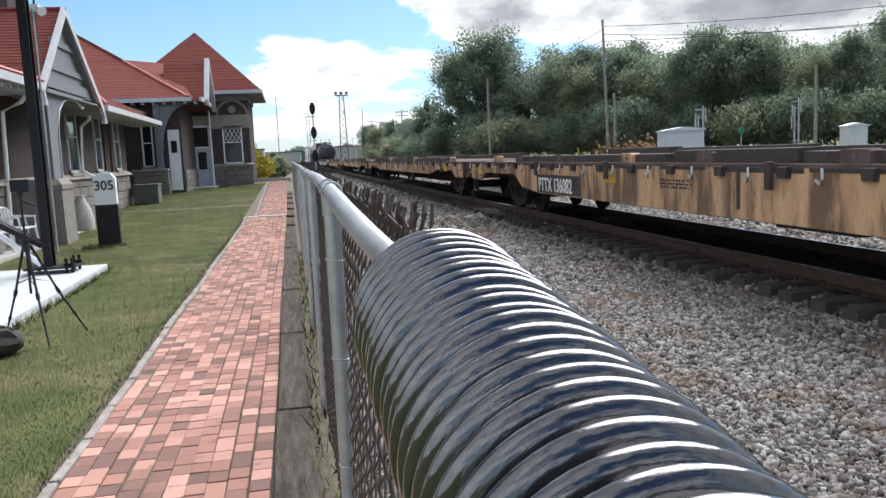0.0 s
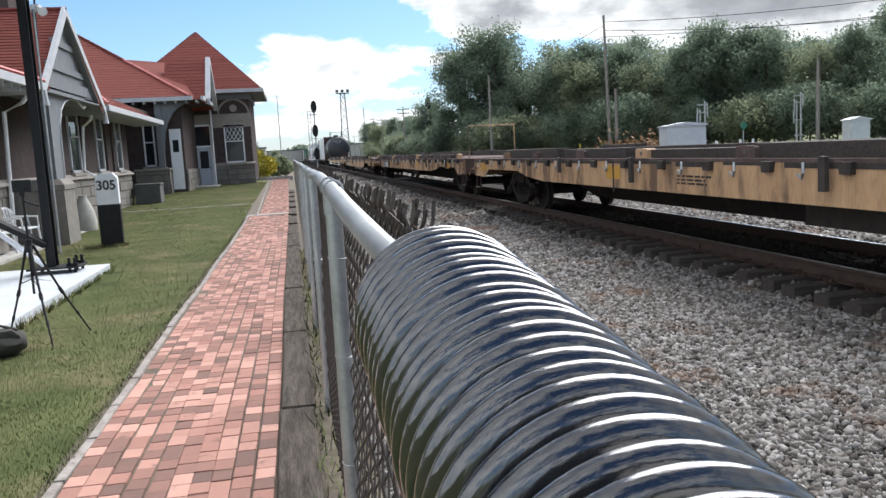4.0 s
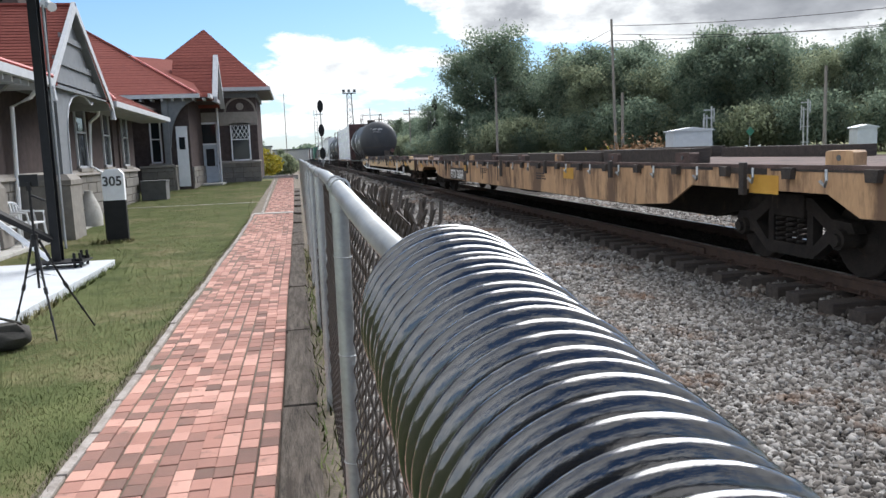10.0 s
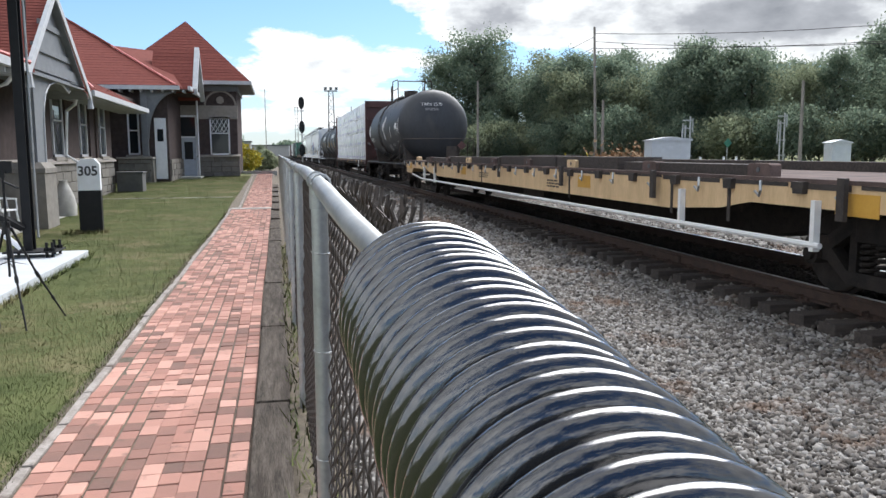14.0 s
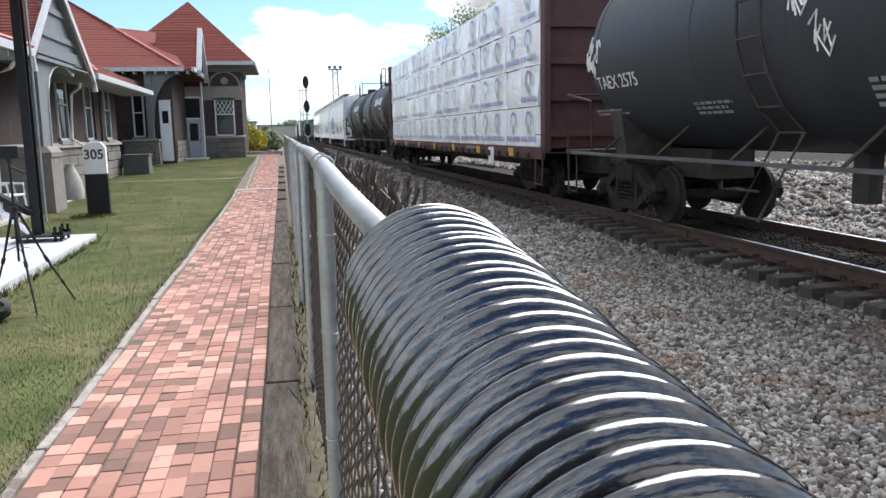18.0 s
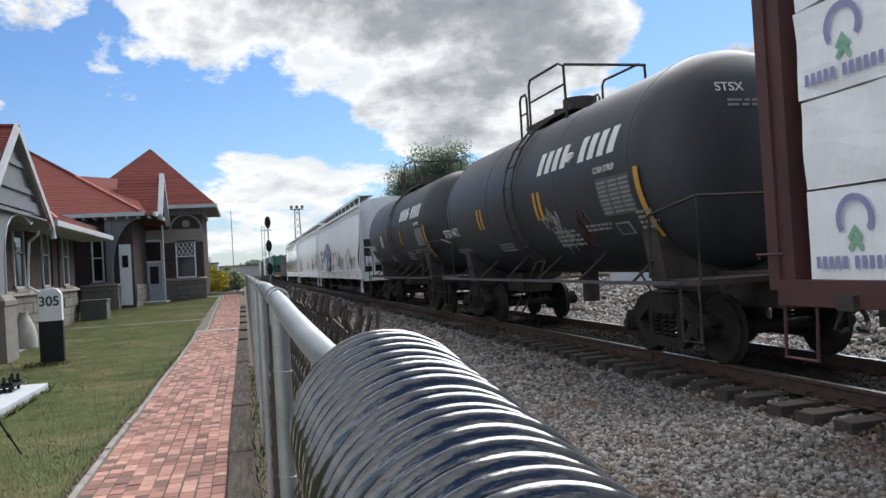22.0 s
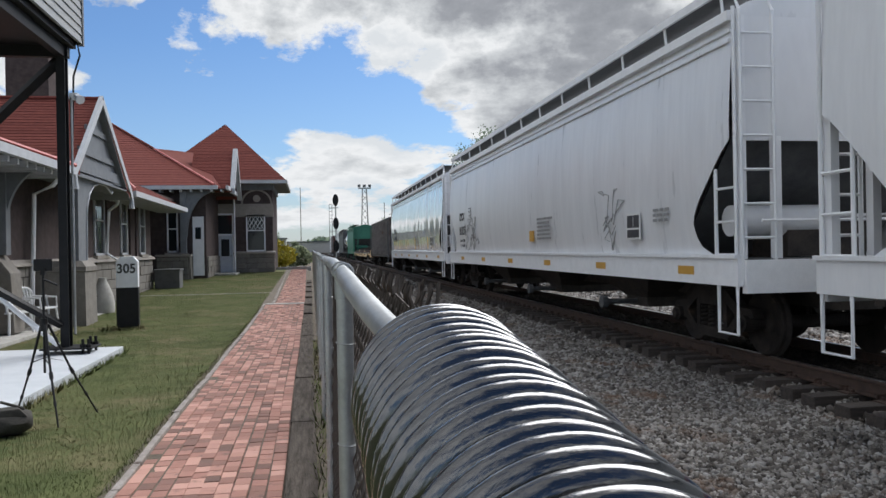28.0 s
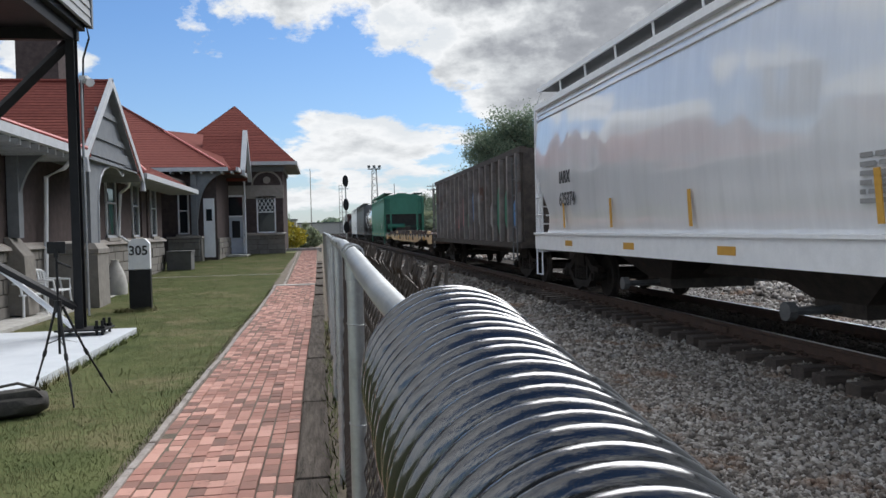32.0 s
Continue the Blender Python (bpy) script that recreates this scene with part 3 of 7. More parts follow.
build_blades()


# ---- fence with the corrugated pipe on its top rail ----
FENCE_X, FENCE_Z = 0.10, 1.515


def build_fence():
    fence = empty("chain_link_fence", pose(0, 0, 0), "galvanised chain-link fence beside the brick path", "fence")
    ys = [2.5 + 2.5 * k for k in range(-1, 20)]
    post = None
    cap = None
    tie = None
    for y in ys:
        m = pose(FENCE_X + 0.020, y, 0, 0, 0, 17 * y)
        if post is None:
            bm = bm_tube([(0, 0, -0.3), (0, 0, 1.50)], 0.0265, 16)
            post = part("post", bm, GALV, fence, smooth=True, m=m)
            bm = bm_tube([(0, 0, 1.44), (0, 0, 1.49), (0, 0, 1.515)], 0.031, 16)
            cap = part("loop_cap", bm, GALV, fence, smooth=True, m=m)
            tie = part("wire_tie", bm_tube([(0.0285 * math.cos(a * 0.5236), 0.0285 * math.sin(a * 0.5236), 0.62 + 0.003 * math.sin(a * 0.5)) for a in range(13)], 0.002, 5), GALV, fence, m=m)
        else:
            again(post, fence, m), again(cap, fence, m), again(tie, fence, m)
        for dz in (-0.35, 0.36, 0.68):
            again(tie, fence, Matrix.Translation((0, 0, dz)) @ m)
    # the rail's end is bent down inside the pipe
    line = [(0.19, -1.0, 1.19), (0.172, 0.0, 1.31), (0.164, 0.5, 1.372), (0.150, 0.85, 1.438), (0.138, 1.05, 1.465), (0.118, 1.3, 1.490), (0.104, 1.6, 1.512), (FENCE_X, 1.9, 1.527), (FENCE_X, 2.5, 1.538)]
    line += [(FENCE_X, y, 1.54 + 0.006 * math.sin(y * 0.8)) for y in [3.0 + 0.5 * k for k in range(100)]]
    rail = part("top_rail", bm_tube(line, 0.0215, 18), GALV, fence, smooth=True)
    for y in (2.02, 2.28, 3.2, 4.1, 5.3, 6.4, 7.6, 9.0):
        part("rail_tie", bm_tube([(FENCE_X + 0.0245 * math.cos(a), y + 0.004 * math.sin(a * 0.5), 1.536 + 0.0245 * math.sin(a)) for a in [k * 0.5236 for k in range(13)]], 0.0035, 6), GALV, rail)
    # woven mesh: zigzag wires, twisted at the top into open barbs
    bm = bmesh.new()
    rnd = random.Random(2)
    step = 0.05

    def wire(pts, r):
        loops = []
        for p in pts:
            loops.append([(p[0] + r * math.cos(a), p[1] + r * math.sin(a), p[2]) for a in (0.5, 2.6, 4.7)])
        rings(bm, loops, closed_ends=False)
    y = 0.3
    k = 0
    while y < 24:
        s = step if y < 9 else 0.1
        x = FENCE_X + 0.032
        high = 1.50 if y > 1.12 else 1.12 + 0.122 * y
        zs = [0.03 + s * j for j in range(int(high / s))]
        pts = [(x + 0.045 * (z / 1.5) ** 3 + (0.004 if j % 2 else -0.004), y + (s * 0.5 if (j + k) % 2 else -s * 0.5), z) for j, z in enumerate(zs)]
        wire(pts, 0.0034 if s < 0.08 else 0.004)
        if 1.12 < y < 14:
            top = zs[-1]
            x += 0.045
            for q in (-1, 1):
                b = 0.03 * q
                lean = rnd.uniform(-0.012, 0.03)
                wire([(x, y + b, top - 0.03), (x + 0.012, y + b * 0.3, top + 0.01), (x + lean, y - b * 0.6, top + 0.035), (x + lean + 0.004, y - b * 0.9, top + rnd.uniform(0.045, 0.065))], 0.0036)
        y += s
        k += 1
    tagged(part("wire_mesh", bm, WIRE, fence, "dull woven wire with twisted barbs"), kind="stuff")


build_fence()


def build_pipe():
    """Split black corrugated drain pipe pushed over the rail: rounded rings with narrow grooves."""
    loops = []
    n = 56
    pitch = 0.0300
    y0, y1 = 1.03, -1.1
    k = 0
    y = y0
    prof = [(0.0, -1.0), (0.05, -0.3), (0.12, 0.25), (0.21, 0.66), (0.31, 0.90), (0.40, 0.99), (0.47, 1.0), (0.55, 0.99), (0.64, 0.90), (0.74, 0.66), (0.83, 0.25), (0.90, -0.3), (0.95, -1.0)]
    while y > y1:
        for f, d in prof:
            yy = y - f * 0.93 * pitch
            cx, cz = 0.2005 - 0.016 * yy, 1.281 + 0.122 * yy
            wob = 0.0012 * math.sin(yy * 41.0) + 0.0009 * math.sin(yy * 97 + 1)
            r = 0.1065 + 0.0135 * d + wob
            tilt = 0.122
            loop = []
            for a in range(n + 1):
                th = -1.571 + 0.10 + (6.2832 - 0.20) * a / n
                loop.append((cx + r * math.cos(th), yy - tilt * r * math.sin(th), cz + r * math.sin(th)))
            loops.append(loop)
        y -= pitch
        k += 1
    bm = bmesh.new()
    rings(bm, loops, closed_ends=False, wrap=False)
    inner = [[(0.2005 - 0.016 * yy + 0.0900 * math.cos(-1.471 + 6.0832 * a / 20), yy - 0.122 * 0.0900 * math.sin(-1.471 + 6.0832 * a / 20), 1.281 + 0.122 * yy + 0.0900 * math.sin(-1.471 + 6.0832 * a / 20)) for a in range(21)] for yy in (1.03, -1.1)]
    rings(bm, inner, closed_ends=False, wrap=False)
    me = bpy.data.meshes.new("corrugated_pipe")
    bm.to_mesh(me), bm.free()
    me.materials.append(PIPE)
    me.polygons.foreach_set("use_smooth", [True] * len(me.polygons))
    tagged(new("corrugated_pipe", me), "glossy black corrugated plastic drain pipe pushed over the fence rail", "pipe")


build_pipe()


# ---- brick path ----
def build_path():
    path = empty("brick_path", pose(0, 0, 0), "path of worn red and pink brick pavers", "path", kind="structure")
    kerb = empty("path_kerb", pose(0, 0, 0), "narrow weathered concrete kerb along the lawn", "kerb", kind="structure")
    edge = empty("timber_edging", pose(0, 0, 0), "weathered railway sleepers laid along the path", "edging", kind="structure")
    rnd = random.Random(8)
    y, k = 2.0, 0
    ks = None
    while y < 44:
        far = y > 22.6
        x = -1.306 + 0.010 * math.sin(y * 1.3) if not far else -1.07 - 0.01 * (y - 22.6)
        ln = rnd.uniform(0.55, 0.75)
        m = pose(x, y, gz(y) + 0.022 + rnd.uniform(-0.006, 0.008), rnd.uniform(-0.6, 0.6), rnd.uniform(-1.5, 1.5), rnd.uniform(-1.2, 1.2))
        if ks is None:
            ks = part("kerb_piece", bm_box(-0.028, 0.028, -0.313, 0.313, -0.09, 0.0), KERB, kerb, bevel=0.009, m=m)
        else:
            again(ks, kerb, m)
        y += 0.64
    for a, b in ((1.2, 5.02), (5.05, 7.30), (7.34, 9.82), (9.88, 12.3), (12.34, 14.7), (14.76, 17.1), (17.15, 19.5), (19.56, 22.0), (22.3, 24.8), (24.9, 27.3), (27.4, 29.9), (30, 32.5), (32.6, 35)):
        dx = rnd.uniform(-0.012, 0.012)
        part("sleeper", bm_box(-0.108, 0.108, 0, b - a, -0.1, 0.0), TIMBER, edge, bevel=0.012, m=pose(-0.085 + dx, a, gz(a) + 0.028 + rnd.uniform(-0.006, 0.008), 0, rnd.uniform(-0.8, 0.8), rnd.uniform(-0.3, 0.3)))
    part("cross_strip", bm_box(-1.28, -0.20, 22.5, 22.82, 0.02, 0.105), CONC, kerb, "pale concrete strip across the path", bevel=0.008)
    cols = 10
    w = 1.075 / cols
    piece = {}
    near = 0
    far = bmesh.new()
    bits = []
    for c in range(cols):
        y = 2.3 + rnd.uniform(0, 0.17)
        while y < 22.45:
            ln = rnd.choice((0.142, 0.142, 0.15, 0.136)) * (1.0 if rnd.random() > 0.14 else 1.6)
            bits.append((y, c, ln))
            y += ln
    bits.sort()
    for y, c, ln in bits:
        x = -1.275 + w * (c + 0.5) + 0.008 * math.sin(y * 0.9 + c)
        z = 0.006 + rnd.uniform(-0.003, 0.003) + 0.006 * math.sin(y * 1.7 + c * 0.8) + gz(y)
        if near < 300:
            key = round(ln, 3)
            m = pose(x, y + ln / 2, z, rnd.uniform(-0.7, 0.7), rnd.uniform(-0.8, 0.8), rnd.uniform(-0.9, 0.9))
            if key not in piece:
                piece[key] = part("brick", bm_box(-w / 2 + 0.0035, w / 2 - 0.0035, -ln / 2 + 0.0035, ln / 2 - 0.0035, -0.05, 0.0), BRICK, path, bevel=0.007, m=m)
            else:
                again(piece[key], path, m)
            near += 1
        else:
            h, l = w / 2 - 0.0035, ln / 2 - 0.0035
            yc = y + ln / 2
            lo = [(x - h, yc - l), (x + h, yc - l), (x + h, yc + l), (x - h, yc + l)]
            hi = [(x - h + 0.006, yc - l + 0.006), (x + h - 0.006, yc - l + 0.006), (x + h - 0.006, yc + l - 0.006), (x - h + 0.006, yc + l - 0.006)]
            rings(far, [[(*p, z - 0.04) for p in lo], [(*p, z - 0.007) for p in lo], [(*p, z + 0.0) for p in hi]])
    # narrower stretch beyond the concrete strip, up to the end of the station
    for c in range(9):
        y = 22.85 + rnd.uniform(0, 0.15)
        while y < 46:
            x = -1.01 - 0.004 * (y - 22.8) + 0.092 * (c + 0.5)
            z = gz(y) + 0.004 + rnd.uniform(-0.003, 0.003)
            box(far, x - 0.043, x + 0.043, y + 0.003, y + 0.177, z - 0.03, z)
            y += 0.18
    tagged(part("far_bricks", far, BRICK2, path), kind="stuff")
    bed = bmesh.new()
    ys = [2.0, 18, 22.5, 30, 38, 45.7, 46]
    for a, b in zip(ys, ys[1:]):
        v = [bed.verts.new(p) for p in ((-1.29, a, gz(a) - 0.006), (-0.19, a, gz(a) - 0.006), (-0.19, b, gz(b) - 0.006), (-1.29, b, gz(b) - 0.006))]
        bed.faces.new(v)
    part("joint_bed", bed, JOINT, path)
    tagged(thing("path_end_step", bm_box(-2.2, 0.0, 46.0, 46.3, gz(46) - 0.1, gz(46) + 0.16), CONC, "low concrete kerb at the path's far end", "kerb", kind="structure", bevel=0.01))
    lawn = bm_box(-8.5, -1.36, 27.3, 27.42, gz(27.3) - 0.05, gz(27.3) + 0.012)
    thing("lawn_edging", lawn, CONC, "thin pale edging strip across the lawn", "edging", kind="structure")


build_path()

# ---- station ----
def gable_roof_quad(bm, pts, th=0.09):
    """A roof slab: the outline and its copy below."""
    top = [bm.verts.new(p) for p in pts]
    bot = [bm.verts.new((p[0], p[1], p[2] - th)) for p in pts]
    bm.faces.new(top)
    bm.faces.new(bot[::-1])
    n = len(pts)
    for i in range(n):
        j = (i + 1) % n
        bm.faces.new((top[i], bot[i], bot[j], top[j]))


def shingled(parent, pts, courses, name="roof_slope"):
    """A roof slope: a slab with overlapping shingle courses on it. pts: eave a, eave b, top b, top a."""
    bm = bmesh.new()
    gable_roof_quad(bm, pts)
    slope = part(name, bm, ROOF, parent)
    a, b, c, d = [Vector(p) for p in pts]
    nrm = (b - a).cross(d - a).normalized()
    if nrm.z < 0:
        nrm = -nrm
    for k in range(courses):
        f0, f1 = k / courses, min(1.0, (k + 1.15) / courses)
        p0, p1 = a.lerp(d, f0) + nrm * 0.016, b.lerp(c, f0) + nrm * 0.016
        q0, q1 = a.lerp(d, f1) + nrm * 0.004, b.lerp(c, f1) + nrm * 0.004
        bm = bmesh.new()
        v = [bm.verts.new(p) for p in (p0, p1, q1, q0)]
        bm.faces.new(v)
        w = [bm.verts.new(p) for p in (p0 - nrm * 0.016, p1 - nrm * 0.016)]
        bm.faces.new((v[0], w[0], w[1], v[1]))
        part("shingle_course", bm, ROOF, slope)
    return slope


def window(parent, w, h, m, lattice=False, sash=WHITE):
    """Sash window in its own space: x along the wall, z up, facing -y."""
    fr = bmesh.new()
    for x0, x1, z0, z1 in ((-w / 2, -w / 2 + 0.07, 0, h), (w / 2 - 0.07, w / 2, 0, h), (-w / 2, w / 2, 0, 0.07), (-w / 2, w / 2, h - 0.07, h), (-w / 2, w / 2, h * 0.56, h * 0.56 + 0.05)):
        box(fr, x0, x1, -0.06, 0.03, z0, z1)
    f = part("window_frame", fr, sash, parent, m=m)
    part("pane", bm_box(-w / 2 + 0.05, w / 2 - 0.05, -0.012, 0.0, 0.05, h * 0.57), PANE, f)
    part("pane", bm_box(-w / 2 + 0.05, w / 2 - 0.05, -0.018, -0.006, h * 0.57 + 0.03, h - 0.05), PANE, f)
    sb = bm_box(-w / 2 - 0.1, w / 2 + 0.1, -0.14, 0.02, -0.10, 0.0)
    part("window_sill", sb, BAND, f)
    if lattice:
        bm = bmesh.new()
        z0, z1 = h * 0.60, h - 0.06
        for k in range(-2, 4):
            for s in (1, -1):
                x0 = -w / 2 + 0.08 + (w - 0.16) * k / 4
                a = (x0, z0) if s > 0 else (x0 + (w - 0.16) / 2, z0)
                b = (a[0] + s * (w - 0.16) / 2, z1)
                lim = w / 2 - 0.06
                pa, pb = list(a), list(b)
                if max(abs(a[0]), abs(b[0])) > lim + 0.3:
                    continue
                for p, q in ((pa, b), (pb, a)):
                    if abs(p[0]) > lim:
                        f2 = (math.copysign(lim, p[0]) - q[0]) / (p[0] - q[0])
                        p[1] = q[1] + (p[1] - q[1]) * f2
                        p[0] = math.copysign(lim, p[0])
                tube(bm, [(pa[0], -0.03, pa[1]), (pb[0], -0.03, pb[1])], 0.014, 5)
        part("lattice", bm, WHITE, f)
    return f


def stone_courses(parent, face, a0, a1, at, z0, z1, rnd, out):
    """Rough ashlar blocks over a wall's foot. face 'x': wall along y at x = at, looking +x; 'y': along x at y = at, looking -y."""
    z = z0
    while z < z1 - 0.05:
        h = min(rnd.choice((0.24, 0.28, 0.32)), z1 - z)
        s = a0 + rnd.uniform(-0.4, 0)
        while s < a1:
            ln = rnd.uniform(0.45, 0.9)
            p, q = max(s, a0), min(s + ln, a1)
            if q - p > 0.06:
                d = rnd.uniform(0.05, 0.09)
                bm = bmesh.new()
                if face == "x":
                    box(bm, at, at + d, p + 0.008, q - 0.008, z + 0.008, z + h - 0.008)
                else:
                    box(bm, p + 0.008, q - 0.008, at - d, at, z + 0.008, z + h - 0.008)
                part("stone", bm, ASHLAR, parent, bevel=0.02)
            s += ln
        z += h


def bracket(parent, x0, x1, y, z0, z1, th=0.12):
    """A curved porch bracket, flat in the plane y, its foot at x0 and its head reaching to x1."""
    bm = bmesh.new()
    n = 10
    arc = [(x0 + (x1 - x0) * (1 - math.cos(1.5708 * k / n)), z0 + (z1 - 0.12 - z0) * math.sin(1.5708 * k / n)) for k in range(n + 1)]
    pts = [(x0 - (0.14 if x1 > x0 else -0.14), z0), *arc, (x1, z1), (x0 - (0.14 if x1 > x0 else -0.14), z1)]
    prism(bm, pts, "y", y - th / 2, y + th / 2)
    return part("bracket", bm, TRIM, parent)


TAIL = []


def shared_tail(parent, m):
    if not TAIL:
        TAIL.append(part("rafter_tail", bm_box(-5.95, -4.98, -0.04, 0.04, 3.18, 3.29), BARGE, parent, m=m))
    else:
        again(TAIL[0], parent, m)


def build_station():
    rnd = random.Random(4)
    st = empty("station_building", pose(0, 0, 0), "old station with red shingle roofs, stone base and grey gables", "building")
    FX = -6.0      # face of the long wall
    wall = bmesh.new()
    box(wall, -12, FX, 10.5, 31.3, 0.0, 3.5)
    box(wall, -12, FX - 1.5, 31.3, 38.0, 0.0, 3.9)
    long_wall = part("wall", wall, DARKB, st, "dark brown wall")
    w2 = bmesh.new()
    box(w2, -12, -4.8, 38.0, 43.0, 0.3, 4.46)
    mid_wall = part("wall", w2, DARKB, st)
    w3 = bmesh.new()
    box(w3, -7.6, -1.98, 43.0, 48.6, 0.3, 5.2)
    wing = part("wall", w3, DARKB, st, "dark brown wing wall")
    # stone foot and its sloped cap
    stone_courses(long_wall, "x", 11.0, 31.3, FX, 0.05, 1.36, rnd, 1)
    part("stone_cap", bm_prism([(FX, 1.36), (FX + 0.16, 1.36), (FX + 0.14, 1.42), (FX, 1.50)], "y", 11.0, 31.3), BAND, long_wall)
    plinth = part("porch_plinth", bm_box(-7.5, -5.5, 37.25, 37.99, 0.2, 1.40), DARKB, st)
    stone_courses(plinth, "y", -6.9, -5.5, 37.25, 0.25, 1.38, rnd, 1)
    stone_courses(plinth, "x", 37.25, 37.95, -5.5, 0.25, 1.38, rnd, 1)
    part("stone_cap", bm_box(-6.95, -5.38, 37.13, 37.99, 1.40, 1.50), BAND, plinth, bevel=0.02)
    stone_courses(mid_wall, "x", 38.1, 42.9, -4.8, 0.3, 1.40, rnd, 1)
    stone_courses(wing, "y", -5.0, -4.86, 43.0, 0.4, 1.45, rnd, 1)
    stone_courses(wing, "y", -4.04, -1.90, 43.0, 0.4, 1.45, rnd, 1)
    part("stone_cap", bm_prism([(42.82, 1.45), (42.82, 1.53), (43.0, 1.60), (43.0, 1.45)], "x", -4.04, -1.86), BAND, wing)
    # buttress feet between the windows of the long wall
    for y in (16.4,):
        bm = bmesh.new()
        prism(bm, [(FX, 0.1), (FX + 0.42, 0.1), (FX + 0.36, 1.25), (FX + 0.10, 1.60), (FX, 1.62)], "y", y - 0.28, y + 0.28)
        part("buttress", bm, ASHLAR, long_wall, bevel=0.02)
        bm = bm_box(FX + 0.02, FX + 0.24, y - 0.12, y + 0.12, 1.6, 3.5)
        part("porch_post", bm, TRIM, long_wall, bevel=0.015)
        bracket(long_wall, FX + 0.2, FX + 1.0, y, 2.1, 3.42)
    for y, ww in ((12.4, 1.05), (14.9, 1.05), (23.9, 1.1), (26.9, 0.9), (29.7, 0.9)):
        window(long_wall, ww, 1.75, Matrix.Translation((FX - 0.01, y, 1.55)) @ pose(0, 0, 0, 0, 0, 90), sash=BARGE)
    for y in (14.0,):
        part("downpipe", bm_tube([(FX + 0.05, y, 1.5), (FX + 0.05, y, 3.4)], 0.045, 8), TRIM, long_wall)
    for y in (24.75, 27.75, 28.7):
        part("pilaster", bm_box(FX, FX + 0.06, y - 0.07, y + 0.07, 1.5, 3.4), DARKB, long_wall)
    part("downpipe", bm_tube([(FX + 0.75, 23.2, 3.25), (FX + 0.62, 23.5, 3.0), (FX + 0.2, 24.3, 2.85), (FX + 0.12, 24.3, 1.6), (FX + 0.5, 24.3, 1.35), (FX + 0.55, 24.3, 0.35)], 0.045, 8), WHITE, long_wall)
    part("downpipe", bm_tube([(FX + 0.9, 17.6, 3.3), (FX + 0.7, 17.6, 3.05), (FX + 0.2, 18.0, 2.9), (FX + 0.12, 18.0, 0.3)], 0.045, 8), WHITE, long_wall)
    part("stone_band", bm_box(-7.62, -1.94, 42.93, 43.0, 3.42, 4.12), BAND, wing, "paler stone band")
    # wing: door with a transom, lattice window, medallion under an arch
    d = part("door", bm_box(-4.81, -4.09, 42.9, 42.98, 0.47, 2.45), BLUEDOOR, wing, "pale blue half-glazed door")
    part("pane", bm_box(-4.66, -4.24, 42.875, 42.9, 1.35, 2.25), PANE, d)
    part("handle", bm_tube([(-4.16, 42.86, 1.3), (-4.16, 42.86, 1.42)], 0.02, 6), GREYS, d)
    bm = bmesh.new()
    for a in ((-4.92, -4.81, 0.45, 3.62), (-4.09, -3.98, 0.45, 3.62), (-4.92, -3.98, 3.52, 3.62), (-4.92, -3.98, 2.45, 2.53)):
        box(bm, a[0], a[1], 42.86, 43.0, a[2], a[3])
    part("door_frame", bm, WHITE, wing)
    part("transom", bm_box(-4.81, -4.09, 42.92, 42.96, 2.53, 3.52), PANE, wing)
    window(wing, 1.0, 1.95, pose(-2.87, 42.99, 1.58), lattice=True)
    bm = bmesh.new()
    rings(bm, [[(-2.8 + 0.19 * math.cos(a * 0.3927), y, 4.40 + 0.19 * math.sin(a * 0.3927)) for a in range(16)] for y in (42.99, 42.90)])
    part("medallion", bm, BAND, wing)
    bm = bmesh.new()
    for r0, r1 in ((0.72, 0.82),):
        lo = [(-2.8 + r1 * math.cos(math.pi * k / 16), 4.12 + r1 * 0.95 * math.sin(math.pi * k / 16)) for k in range(17)] + [(-2.8 + r0 * math.cos(math.pi * k / 16), 4.12 + r0 * 0.95 * math.sin(math.pi * k / 16)) for k in range(16, -1, -1)]
        v0 = [bm.verts.new((p[0], 42.95, p[1])) for p in lo]
        for k in range(16):
            bm.faces.new((v0[k], v0[k + 1], v0[32 - k], v0[33 - k]))
    part("arch_line", bm, BAND, wing)
    part("downpipe", bm_tube([(-3.95, 42.5, 4.9), (-3.95, 42.7, 4.4), (-3.95, 42.75, 0.5)], 0.05, 8), WHITE, wing)
    # ---- roofs ----
    # main ridge, with the long slope falling to the track side
    shingled(st, [(-4.95, 10.0, 3.42), (-4.95, 18.3, 3.42), (-6.3, 18.3, 4.05), (-6.3, 10.0, 4.05)], 10)
    shingled(st, [(-12.6, 10.0, 3.9), (-12.6, 18.3, 3.9), (-6.3, 18.3, 4.05), (-6.3, 10.0, 4.05)], 6)
    shingled(st, [(-4.95, 22.7, 3.36), (-4.95, 32.4, 3.36), (-6.05, 31.4, 4.02), (-6.05, 22.7, 4.08)], 9)
    part("flat_roof", bm_box(-12.0, -6.1, 22.5, 37.9, 3.90, 4.02), DARKB, st)
    # great hip roof behind, its eave across the view
    hip = (-11.24, 45.18, 9.03)
    shingled(st, [(-15.0, 37.2, 4.70), (-4.31, 37.2, 4.64), hip, (-15.0, 45.18, 9.03)], 30)
    shingled(st, [(-4.31, 37.22, 4.62), (-4.31, 52.0, 4.62), (-11.24, 52.0, 9.02), hip], 12)
    # cross gable on the track side
    ay, az = 20.3, 5.36
    shingled(st, [(-4.95, 18.1, 3.36), (-12.6, 18.1, 3.36), (-12.6, ay, az), (-4.95, ay, az)], 26)
    shingled(st, [(-4.95, 23.1, 3.22), (-12.6, 23.1, 3.22), (-12.6, ay, az), (-4.95, ay, az)], 22)
